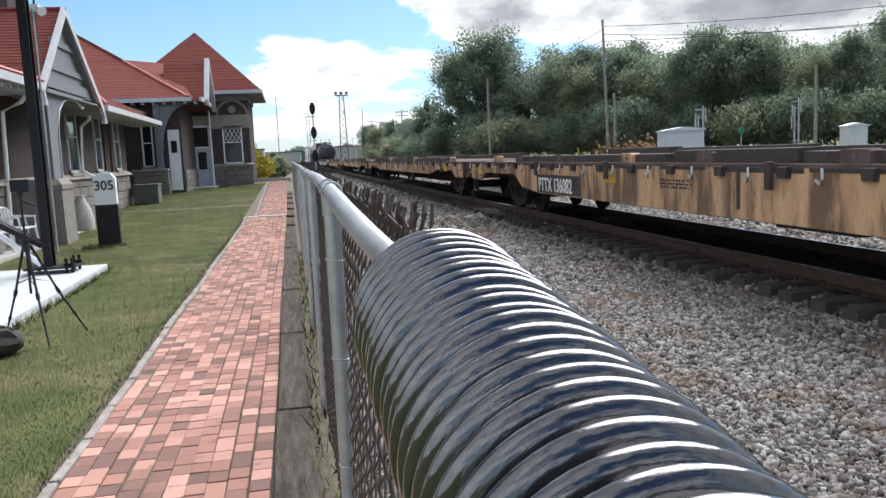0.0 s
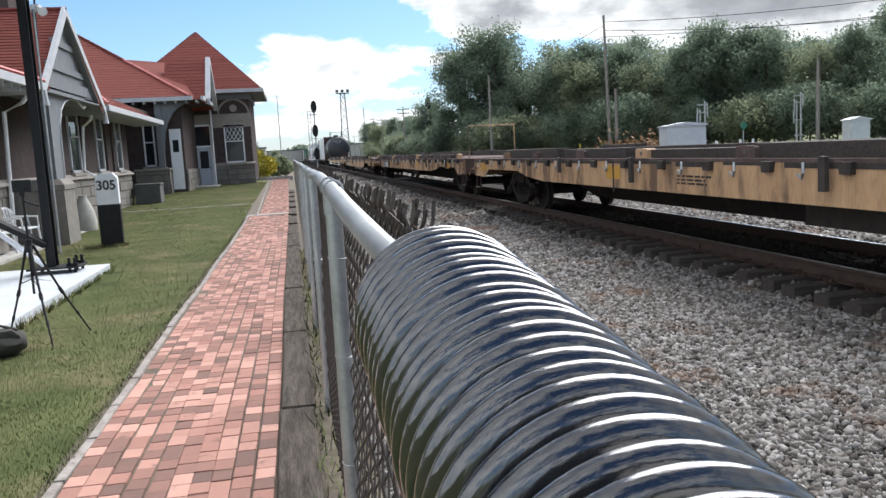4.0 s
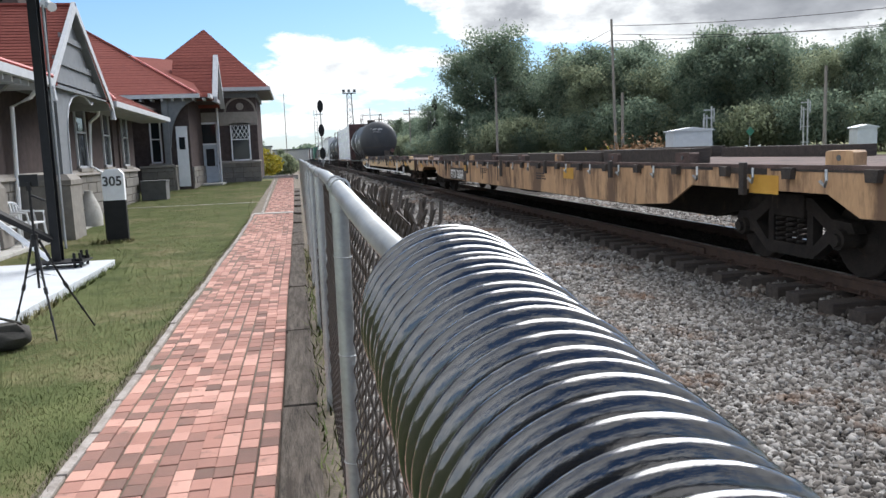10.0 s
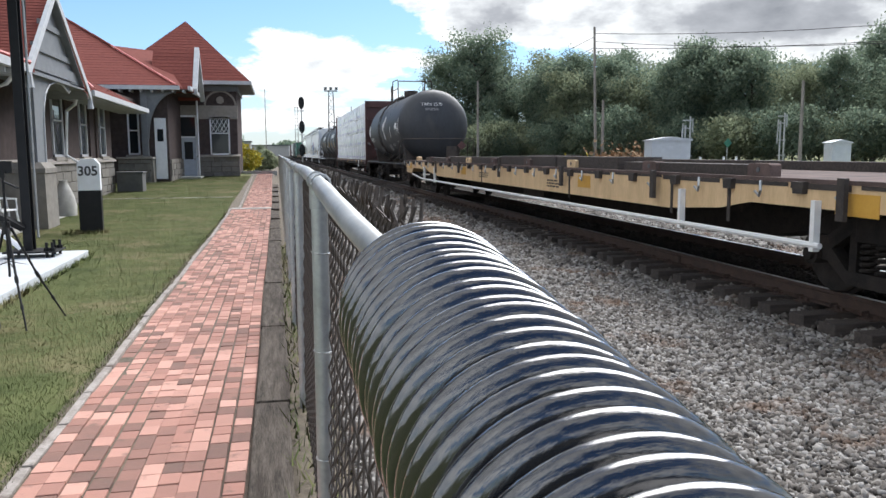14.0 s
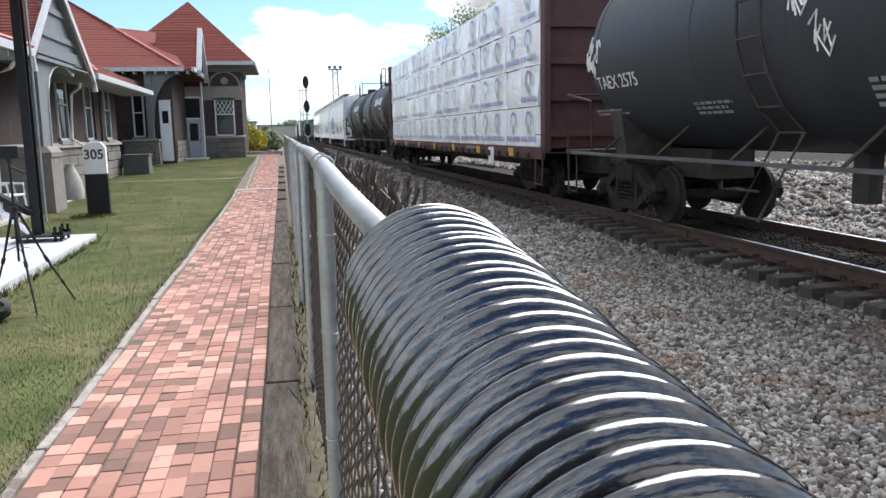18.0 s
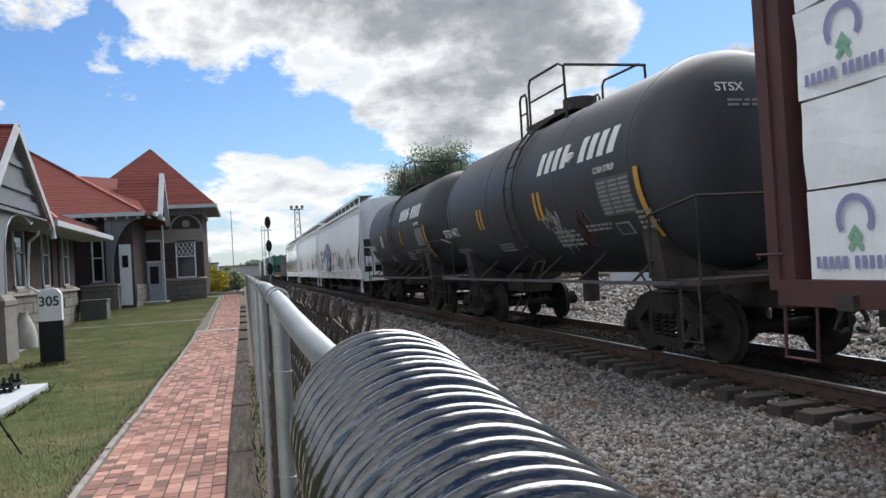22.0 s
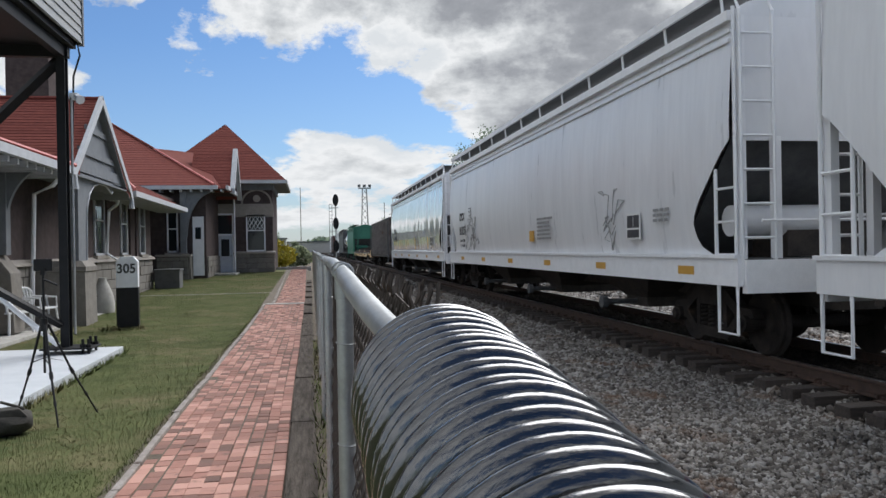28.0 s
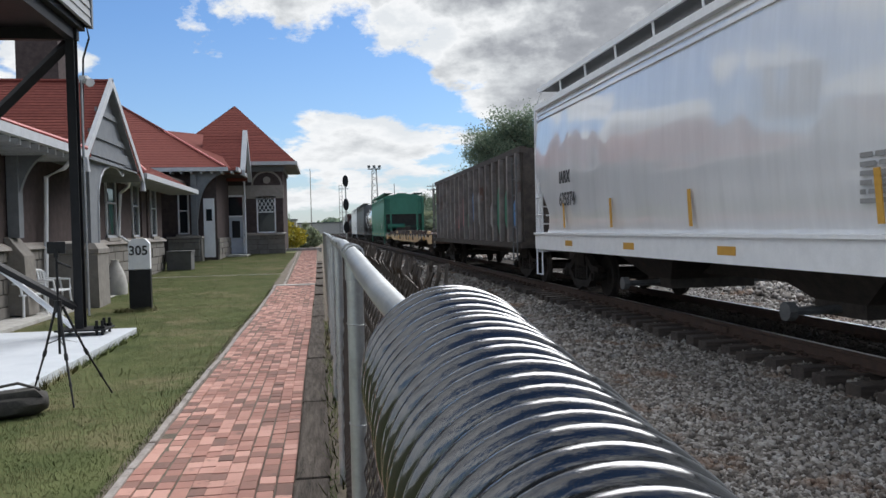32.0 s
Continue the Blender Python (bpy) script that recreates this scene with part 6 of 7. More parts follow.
# ---- lumber on a centre-beam car ----
def lumber_car(u, L):
    rnd = random.Random(21)
    car = new_car("lumber_car", u, L, "oxide-red centre-beam car with bulkheads, stacked for white-wrapped lumber", "railway car")
    part("deck", bm_box(-1.45, 1.45, 0.75, L - 0.75, 0.98, 1.08), BOXRED, car)
    for x in (-1.46, 1.46):
        part("side_sill", bm_box(x - 0.04, x + 0.04, 0.75, L - 0.75, 0.86, 1.10), BOXRED, car)
    part("centre_sill", bm_box(-0.3, 0.3, 0.7, L - 0.7, 0.55, 1.0), SOOT, car)
    part("centre_beam", bm_box(-0.06, 0.06, 0.9, L - 0.9, 1.08, 4.35), BOXRED, car)
    for yy in (0.85, L - 0.85):
        bh = part("bulkhead", bm_box(-1.45, 1.45, yy - 0.10, yy + 0.10, 1.0, 4.45), BOXRED, car)
        s = -1 if yy < 2 else 1
        for k in range(5):
            part("rib", bm_box(-1.35, 1.35, yy + s * 0.16 - 0.06, yy + s * 0.16 + 0.06, 1.3 + 0.7 * k, 1.42 + 0.7 * k), BOXRED, bh)
        for x in (-1.42, 1.42):
            part("post", bm_box(x - 0.06, x + 0.06, yy + s * 0.16 - 0.08, yy + s * 0.16 + 0.08, 1.0, 4.45), BOXRED, bh)
        part("grab_iron", bm_tube([(-1.52, yy + s * 0.3, 1.3), (-1.56, yy + s * 0.3, 1.35), (-1.56, yy - s * 0.1, 1.35)], 0.012, 5), BOXRED, car)
    y = 1.6
    k = 0
    while y < L - 1.5:
        shared("lashing_ratchet", lambda: bm_box(-1.56, -1.47, -0.10, 0.10, 0.84, 0.98), SOOT, car, pose(0, y, 0), bevel=0.01)
        if k % 4 == 1:
            part("reflector_panel", bm_box(-1.512, -1.506, y + 0.3, y + 0.7, 0.88, 1.06), ORANGE, car, "yellow panel")
        y += 0.76
        k += 1
    part("data_plate", bm_box(-1.53, -1.505, 4.3, 4.75, 0.66, 1.05), INKW, car, "white stencilled plate")
    bars(car, "small_lettering", INKG, -1.503, 7.2, 1.05, 1.2, 0.13, 1, rnd)
    part("brake_pipe", bm_tube([(-1.2, 5.5, 0.5), (-1.2, 9.5, 0.48)], 0.025, 6), SOOT, car)
    for yy in (0.75, L - 0.75):
        s = 1 if yy < 2 else -1
        part("sill_step", bm_tube([(-1.46, yy + s * 0.05, 0.9), (-1.48, yy + s * 0.05, 0.36), (-1.48, yy + s * 0.48, 0.36), (-1.46, yy + s * 0.48, 0.9)], 0.02, 6), BOXRED, car)
    truck(car, 2.9), truck(car, L - 2.9)
    ends(car, L)
    # packs, each one wrapped sheet with creased faces; they travel with the car
    n, rows = 9, 4
    w = (L - 2.2) / n
    h = 3.30 / rows

    def pack_bm(sd):
        rr = random.Random(sd)
        bm = bmesh.new()
        box(bm, -1.40, -0.10, 0.012, w - 0.012, 0.012, h - 0.006)
        bmesh.ops.subdivide_edges(bm, edges=bm.edges[:], cuts=5, use_grid_fill=True)
        for v in bm.verts:
            v.co.x += (noise.noise(v.co * 1.9 + Vector((sd * 7, 0, 0))) * 0.05 - 0.01) * (v.co.x < -0.5)
            v.co.y += noise.noise(v.co * 2.3) * 0.008
        return bm
    for k in range(n):
        for q in range(rows):
            sd = (k * 5 + q * 3) % 4
            m = pose(rnd.uniform(-0.012, 0.012), 1.1 + w * k, 1.09 + h * q)
            p = shared("lumber_pack|%d" % sd, lambda: pack_bm(sd), WRAP, car, m, "white plastic-wrapped lumber pack with printed emblems", smooth=False)
            for j in (0, 1):
                if q % 2 == 0 or j == 0 or k % 2:
                    def logo():
                        bm = bmesh.new()
                        c, r0, r1 = (0.0, 0.52), 0.155, 0.215
                        aa = [-0.6 + 4.34 * i / 14 for i in range(15)]
                        pts = [(c[0] + r1 * math.cos(a), c[1] + r1 * math.sin(a)) for a in aa] + [(c[0] + r0 * math.cos(a), c[1] + r0 * math.sin(a)) for a in aa[::-1]]
                        for i in range(14):
                            qd = [pts[i], pts[i + 1], pts[28 - i], pts[29 - i]]
                            bm.faces.new([bm.verts.new((0, *pp)) for pp in qd])
                        return bm

                    def chevron():
                        bm = bmesh.new()
                        for dz in (0.0, -0.09):
                            bm.faces.new([bm.verts.new((0, *pp)) for pp in ((-0.09, 0.36 + dz), (0.0, 0.47 + dz), (0.0, 0.40 + dz), (-0.06, 0.32 + dz))])
                            bm.faces.new([bm.verts.new((0, *pp)) for pp in ((0.09, 0.36 + dz), (0.0, 0.47 + dz), (0.0, 0.40 + dz), (0.06, 0.32 + dz))])
                        return bm

                    def word():
                        bm = bmesh.new()
                        for i, (a, b) in enumerate(((0.48, 0.08), (0.02, -0.48))):
                            yy = a
                            while yy > b:
                                bm.faces.new([bm.verts.new((0, y3, z3)) for y3, z3 in ((yy, 0.09), (yy - 0.05, 0.09), (yy - 0.05, 0.20), (yy, 0.20))])
                                yy -= 0.08
                        return bm
                    ly = w * (0.28 + 0.46 * j)
                    off = Matrix.Translation((-1.452, ly, 0.02))
                    e = shared("emblem", logo, PURPLE, p, off)
                    shared("emblem_tree", chevron, GREENL, p, off)
                    tagged(shared("emblem_line", word, PURPLE, p, off), kind="stuff")
            m2 = Matrix.Translation(m.translation + Vector((0, w, 0))) @ pose(0, 0, 0, 0, 0, 180)
            shared("lumber_pack|%d" % sd, lambda: pack_bm(sd), WRAP, car, m2)
    return car


# ---- covered hoppers ----
def hopper_car(u, L, paint, marks, seed, trim=None, graffiti=0, stripes=(), name="covered_hopper", label="", high=4.12):
    rnd = random.Random(seed)
    trim = trim or paint
    car = new_car(name, u, L, label, "railway car")
    z0, z1 = 1.30, high

    def half(z):
        return 1.50 + 0.10 * math.sin(math.pi * max(0.0, min(1.0, (z - z0) / (z1 - z0))) ** 0.8)

    def start(z):
        """Where the side sheet begins: full height at the corner, cut away below."""
        if z >= 2.66:
            return 0.86
        if z >= 1.75:
            return 0.86 + 0.95 * ((2.66 - z) / 0.91) ** 0.85
        return 1.31 + 0.50 * math.sqrt(max(0.0, 1 - ((1.75 - z) / 0.46) ** 2))
    zs = [z0 + 0.10 * k for k in range(14)] + [2.66] + [2.66 + (z1 - 2.66) * k / 6 for k in range(1, 7)]
    ts = [k / 70 for k in range(71)]
    bm = bmesh.new()
    grid = {}
    for s in (-1, 1):
        for i, z in enumerate(zs):
            a, b = start(z), L - start(z)
            for j, t in enumerate(ts):
                y = a + (b - a) * t
                dent = 0.016 * noise.noise(Vector((y * 1.5, z * 0.35, seed * 3.1))) + 0.008 * noise.noise(Vector((y * 4.1, z * 0.6, seed)))
                grid[s, i, j] = bm.verts.new((s * (half(z) + dent), y, z))
        for i in range(len(zs) - 1):
            for j in range(70):
                bm.faces.new((grid[s, i, j], grid[s, i, j + 1], grid[s, i + 1, j + 1], grid[s, i + 1, j]))
    body = part("body", bm, paint, car, smooth=True)
    for s in (0, 1):
        bm = bmesh.new()
        rings(bm, [[(sx * 1.44, abs(s * L - y - dy), z) for sx, dy in ((-1, 0), (1, 0), (1, 0.04), (-1, 0.04))] for y, z in ((0.98, 2.80), (2.45, 1.28))])
        part("slope_sheet", bm, GREYS, car, "dark sloping end of the hopper bay")
    # curved roof with hatches and running boards
    bm = bmesh.new()
    loops = [[(1.52 * math.cos(a), y, z1 + 0.02 + 0.34 * math.sin(a)) for a in [math.pi * k / 12 for k in range(13)]] for y in (0.88, L - 0.88)]
    rings(bm, loops)
    part("roof", bm, paint, car)
    part("roof_edge", bm_box(-1.60, -1.50, 0.84, L - 0.84, z1 - 0.05, z1 + 0.07), trim, car)
    part("roof_edge", bm_box(1.50, 1.60, 0.84, L - 0.84, z1 - 0.05, z1 + 0.07), trim, car)
    for s in (-1, 1):
        for z in (z1 - 0.15, z1 - 0.27):
            x = s * (half(z) + 0.012)
            part("side_bead", bm_box(x - 0.022, x + 0.022, 0.90, L - 0.90, z - 0.022, z + 0.022), paint, car, bevel=0.008)
    hb = bmesh.new()
    for k in range(int((L - 3) / 1.5)):
        box(hb, -0.35, 0.35, 1.9 + 1.5 * k, 3.25 + 1.5 * k, z1 + 0.34, z1 + 0.47)
    part("hatch_covers", hb, paint, car)
    for x in (-1.18, 1.18):
        rb = part("running_board", bm_box(x - 0.32, x + 0.30, 0.9, L - 0.9, z1 + 0.40, z1 + 0.43), GREYS, car, "open grating walkway")
        y = 1.2
        while y < L - 1:
            shared("board_support|%.2f%s" % (z1, trim.name), lambda: bm_tube([(1.44, 0, z1 + 0.05), (1.475, 0, z1 + 0.42)], 0.022, 4), trim, rb, pose(0, y, 0, 0, 0, 0 if x > 0 else 180))
            y += 1.55
        part("board_edge", bm_box(x * 1.275 - 0.02, x * 1.275 + 0.02, 0.9, L - 0.9, z1 + 0.36, z1 + 0.47), trim, rb)
    # side sill, pale flange and end framing
    for x in (-1.55, 1.55):
        part("side_sill", bm_box(x - 0.035, x + 0.035, 0.72, L - 0.72, 0.93, 1.26), trim, car)
        part("sill_flange", bm_box(x - 0.075, x + 0.075, 0.72, L - 0.72, 1.26, 1.305), trim, car)
    for yy, s in ((0.72, 1), (L - 0.72, -1)):
        part("end_sill", bm_box(-1.50, 1.50, yy - 0.05, yy + 0.05, 0.85, 1.24), trim, car)
        part("end_platform", bm_box(-1.48, 1.48, min(yy, yy + s * 1.0), max(yy, yy + s * 1.0), 1.22, 1.25), GREYS, car)
        for x in (-1.47, -1.02, 1.02, 1.47):
            part("end_post", bm_box(x - 0.045, x + 0.045, yy + s * 0.10 - 0.05, yy + s * 0.10 + 0.05, 1.25, z1 if abs(x) > 1.2 else 2.7), trim, car)
        part("end_sheet", bm_box(-1.42, 1.42, yy + s * 0.18 - 0.02, yy + s * 0.18 + 0.02, 2.66, z1 + 0.02), paint, car)
        # dark box added as painted shade below the slope sheet
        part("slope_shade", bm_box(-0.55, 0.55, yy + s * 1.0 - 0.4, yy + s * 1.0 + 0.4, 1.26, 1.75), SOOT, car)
        for x in (-1.56, 1.56):
            bm = bmesh.new()
            for dy in (0.06, 0.52):
                tube(bm, [(x, yy + s * dy, 0.95), (x, yy + s * dy, 2.35 if dy > 0.3 else z1 + 0.1)], 0.024, 6)
            z = 1.30
            while z < 2.45:
                tube(bm, [(x, yy + s * 0.06, z), (x, yy + s * 0.52, z)], 0.018, 5)
                z += 0.40
            part("ladder", bm, paint, car)
            bm = bmesh.new()
            for dx in (0.0, -0.42 if x > 0 else 0.42):
                tube(bm, [(x * 0.97 + dx, yy + s * 0.01, 1.0), (x * 0.97 + dx, yy + s * 0.01, z1 + 0.05), (x * 0.93 + dx, yy + s * 0.30, z1 + 0.42)], 0.024, 6)
            z = 1.5
            while z < z1 + 0.1:
                tube(bm, [(x * 0.97, yy + s * 0.01, z), (x * 0.97 + (-0.42 if x > 0 else 0.42), yy + s * 0.01, z)], 0.018, 5)
                z += 0.40
            part("end_ladder", bm, paint, car)
            part("sill_step", bm_tube([(x, yy + s * 0.05, 0.95), (x, yy + s * 0.05, 0.36), (x, yy + s * 0.48, 0.36), (x, yy + s * 0.48, 0.95)], 0.022, 6), trim, car)
        part("handrail", bm_tube([(-1.3, yy - s * 0.06, 1.7), (1.3, yy - s * 0.06, 1.7)], 0.02, 6), trim, car)
        part("brake_cylinder", bm_tube([(-1.25, yy + s * 0.75, 1.72), (0.1, yy + s * 0.75, 1.72)], 0.20, 14), paint if s > 0 else GREYS, car, smooth=True)
    # discharge bays below the sill
    for k in range(3):
        y = L * (0.27 + 0.23 * k)
        bm = bmesh.new()
        rings(bm, [[(sx * hx, y + sy * hy, z) for sx, sy in ((-1, -1), (1, -1), (1, 1), (-1, 1))] for hx, hy, z in ((1.35, 1.9, 1.28), (0.75, 0.45, 0.52), (0.75, 0.45, 0.36))])
        part("discharge_bay", bm, SOOT, car)
        part("outlet_gate", bm_tube([(-1.35, y, 0.44), (1.35, y, 0.44)], 0.05, 8), GREYS, car)
        part("gate_capstan", bm_tube([(-1.42, y, 0.44), (-1.32, y, 0.44)], 0.11, 10), GREYS, car)
    part("centre_sill", bm_box(-0.28, 0.28, 0.7, L - 0.7, 0.62, 1.0), SOOT, car)
    truck(car, 2.35), truck(car, L - 2.35)
    ends(car, L)
    # marks
    xs = -1.618
    if marks:
        a, b, limit, light = marks
        if graffiti == 2:
            part("mark_block", bm_box(xs - 0.004, xs, L - 2.62, L - 2.36, 2.30, 2.62), INKPINK, car, "small red square")
        lettering("car_mark", a, 0.34, INKB, car, Matrix.Translation((xs, L - 2.72, 2.32)) @ NEAR, 0.92, bold=0.008)
        lettering("car_number", b, 0.37, INKB, car, Matrix.Translation((xs, L - 2.72, 1.86)) @ NEAR, 0.90, bold=0.008)
        if limit:
            lettering("load_limit", "LD LMT " + limit, 0.12, INKB, car, Matrix.Translation((xs + 0.006, L - 2.80, 1.62)) @ NEAR, 1.0)
            lettering("light_weight", "LT WT  " + light, 0.12, INKB, car, Matrix.Translation((xs + 0.010, L - 2.80, 1.46)) @ NEAR, 1.0)
        if graffiti == 6:
            pc = part("plate_box", bm_box(xs - 0.004, xs, L - 4.62, L - 4.26, 2.22, 2.66), INKB, car, "black outlined square")
            part("plate_field", bm_box(xs - 0.007, xs - 0.003, L - 4.60, L - 4.28, 2.24, 2.64), paint, pc)
            lettering("plate_word", "PLATE", 0.09, INKB, car, Matrix.Translation((xs - 0.009, L - 4.31, 2.52)) @ NEAR, 0.95)
            lettering("plate_letter", "C", 0.24, INKB, car, Matrix.Translation((xs - 0.009, L - 4.37, 2.29)) @ NEAR, 0.9)
    bars(car, "small_lettering", INKG, xs + 0.014, 8.85, 2.05, 1.1, 0.50, 6, rnd)
    bars(car, "small_lettering", INKG, xs + 0.014, 2.95, 1.95, 0.55, 0.22, 3, rnd)
    dp = part("data_plate", bm_box(xs + 0.008, xs + 0.018, 3.40, 3.90, 1.52, 1.92), INKW, car, "white-edged black stencil panel")
    for a in ((3.43, 3.63, 1.70, 1.89), (3.66, 3.87, 1.70, 1.89), (3.43, 3.87, 1.55, 1.67)):
        part("plate_field", bm_box(xs + 0.003, xs + 0.010, *a), INKB, dp)
    if seed < 3:
        part("hazard_plate", bm_box(xs + 0.01, xs + 0.03, 9.15, 9.45, 1.55, 1.79), ORANGE, car, "yellow panel")
    y = 2.0
    while y < L - 1.5:
        part("reflector", bm_box(-1.59, -1.583, y - 0.22, y + 0.22, 1.04, 1.15), ORANGE, car)
        y += 3.1
    for y in stripes:
        bm = bmesh.new()
        hs = 0.95 if y > L - 4 and trim is paint else 0.50
        prism(bm, [(y, 1.40), (y - 0.08, 1.40), (y - 0.05 + 0.05 * hs, 1.40 + hs), (y + 0.03 + 0.05 * hs, 1.40 + hs)], "x", -1.604, -1.59)
        part("reflective_stripe", bm, ORANGE, car, m=pose(-0.02, 0, 0))
    if graffiti:
        grr = random.Random(graffiti)
        for k in range(26 if graffiti < 5 else 15):
            bm = bmesh.new()
            yy = grr.uniform(2.6, L - 5.0) if graffiti < 5 else (grr.uniform(4.2, 4.9) if k < 5 else grr.uniform(L - 5.0, L - 3.9))
            zz = grr.uniform(1.45, 2.0)
            pts = []
            for q in range(7):
                pts.append((xs + 0.004, yy, zz))
                yy += grr.uniform(-0.28, 0.28)
                zz = max(1.36, min(2.35, zz + grr.uniform(-0.35, 0.4)))
            tube(bm, pts, 0.012 if graffiti < 5 else 0.008, 4)
            part("graffiti_stroke", bm, INKG, car)
    if graffiti == 2:
        # large painted tag: flat overlapping patches of colour
        for k, (mat, yc, zc2, ry, rz) in enumerate(((INKPINK, L - 6.3, 2.05, 1.98, 0.80), (INKBLUE, L - 6.3, 2.06, 1.86, 0.74), (INKW, L - 5.5, 1.80, 0.55, 0.40), (INKB, L - 7.4, 1.70, 0.5, 0.3), (INKW, L - 7.3, 1.72, 0.3, 0.18), (INKW, L - 6.4, 2.45, 0.10, 0.08))):
            bm = bmesh.new()
            lo = [(yc + ry * (1 + 0.22 * math.sin(a * 3 + k)) * math.cos(a), max(1.34, zc2 + rz * (1 + 0.25 * math.sin(a * 4 + 2 * k)) * math.sin(a))) for a in [6.2832 * i / 26 for i in range(26)]]
            rings(bm, [[(xs - 0.002 - 0.002 * k, *p) for p in lo], [(xs + 0.006, *p) for p in lo]])
            part("graffiti_patch", bm, mat, car)
    return car


def gondola_car(u, L):
    car = new_car("ribbed_gondola", u, L, "black open gondola with close upright ribs", "railway car")
    for x in (-1.45, 1.45):
        part("side", bm_box(x - 0.03, x + 0.03, 0.8, L - 0.8, 1.0, 3.35), SOOT, car)
        part("top_chord", bm_box(x - 0.09, x + 0.09, 0.75, L - 0.75, 3.30, 3.46), SOOT, car)
        part("side_sill", bm_box(x - 0.09, x + 0.09, 0.75, L - 0.75, 0.90, 1.06), SOOT, car)
    y = 1.0
    while y < L - 0.9:
        shared("rib", lambda: bm_box(-1.60, -1.48, -0.07, 0.07, 1.05, 3.31), RIBM, car, pose(0, y, 0))
        y += 0.92
    for yy in (0.8, L - 0.8):
        part("end_sheet", bm_box(-1.45, 1.45, yy - 0.04, yy + 0.04, 1.0, 3.42), SOOT, car)
    part("floor", bm_box(-1.42, 1.42, 0.8, L - 0.8, 0.9, 1.0), SOOT, car)
    part("centre_sill", bm_box(-0.3, 0.3, 0.7, L - 0.7, 0.6, 0.95), SOOT, car)
    for y0, q in ((0.7, 1), (L - 0.7, -1)):
        bm = bmesh.new()
        for dy in (0.1, 0.5):
            tube(bm, [(-1.63, y0 + q * dy, 0.6), (-1.63, y0 + q * dy, 3.2)], 0.02, 5)
        for k in range(7):
            tube(bm, [(-1.63, y0 + q * 0.1, 0.65 + 0.4 * k), (-1.63, y0 + q * 0.5, 0.65 + 0.4 * k)], 0.016, 5)
        part("ladder", bm, GREYS, car)
    rr = random.Random(3)
    y = 1.46
    while y < L - 1.4:
        ink = rr.choice((INKPINK, INKBLUE, INKG, INKG, GREENP, SOOT))
        bm = bmesh.new()
        lo, hi = rr.uniform(1.12, 1.5), rr.uniform(2.1, 2.9)
        rings(bm, [[(-1.488, y + 0.36 * math.sin(k * 1.047) * (1 + 0.15 * math.sin(k * 2.0 + y)), (lo + hi) / 2 + (hi - lo) / 2 * math.cos(k * 1.047)) for k in range(6)], [(-1.479, y + 0.36 * math.sin(k * 1.047), (lo + hi) / 2 + (hi - lo) / 2 * math.cos(k * 1.047)) for k in range(6)]])
        part("graffiti_patch", bm, ink, car)
        y += 0.92
    truck(car, 2.2), truck(car, L - 2.2)
    ends(car, L)


flat_car(-6.5, 28.5, ("PTTX 136082", 21.9), 1)
flat_car(22.0, 29.3, None, 2)
flat_car(51.3, 28.5, ("PTTX 147080", 21.3), 4)
flat_car(79.8, 28.8, ("PTTX 136564", 20.95), 3, racks=False)
flat_car(108.6, 28.3, None, 7, racks=False)
tank_car(136.9, 13.7, TANKB, "TAEX 2575", 1, stripes=False, shift=0.65)
lumber_car(150.6, 23.8)
tank_car(174.4, 13.15, TANKB, "STSX 4472", 2, banner=True, heads=(1.3, 0.85))
tank_car(187.55, 12.4, TANKB, "STSX 61128", 3, banner=True, heads=(0.9, 0.6), shift=-0.65, pale=True)
hopper_car(199.95, 20.72, LGREY, ("SHPX", "463810", "218600", " 67400"), 1, trim=LGREY, graffiti=2, stripes=(3.0, 17.9), label="light grey covered hopper with graffiti along its lower side")
hopper_car(220.67, 20.53, LGREY3, ("CPCX", "815237", "221000", " 65000"), 2, trim=WHITE, graffiti=6, label="silver-grey covered hopper with a white sill")
hopper_car(241.2, 20.7, LGREY2, ("IARX", "625374", "", ""), 3, trim=WHITE, stripes=(4.5, 8.6, 12.2, 15.1, 17.7), label="glossy light grey covered hopper with orange stripes")
gondola_car(261.9, 16.4)
flat_car(278.3, 26.2, None, 9, racks=False)
hopper_car(304.5, 16.5, GREENP, None, 4, trim=GREENP, label="dark green covered hopper", high=3.9)
tank_car(321.0, 13.0, LGREY2, None, 5, stripes=False, label="pale grey tank car")
hopper_car(334.0, 19.5, GREYS, None, 6, label="dark grey covered hopper")
hopper_car(353.5, 19.5, LGREY, None, 7, label="light grey covered hopper")
tank_car(373.0, 15.0, TANKB, None, 8, stripes=False)
hopper_car(388.0, 19.5, BOXRED, None, 9, label="rusty oxide-red covered hopper")
hopper_car(407.5, 19.5, LGREY, None, 10, label="light grey covered hopper")

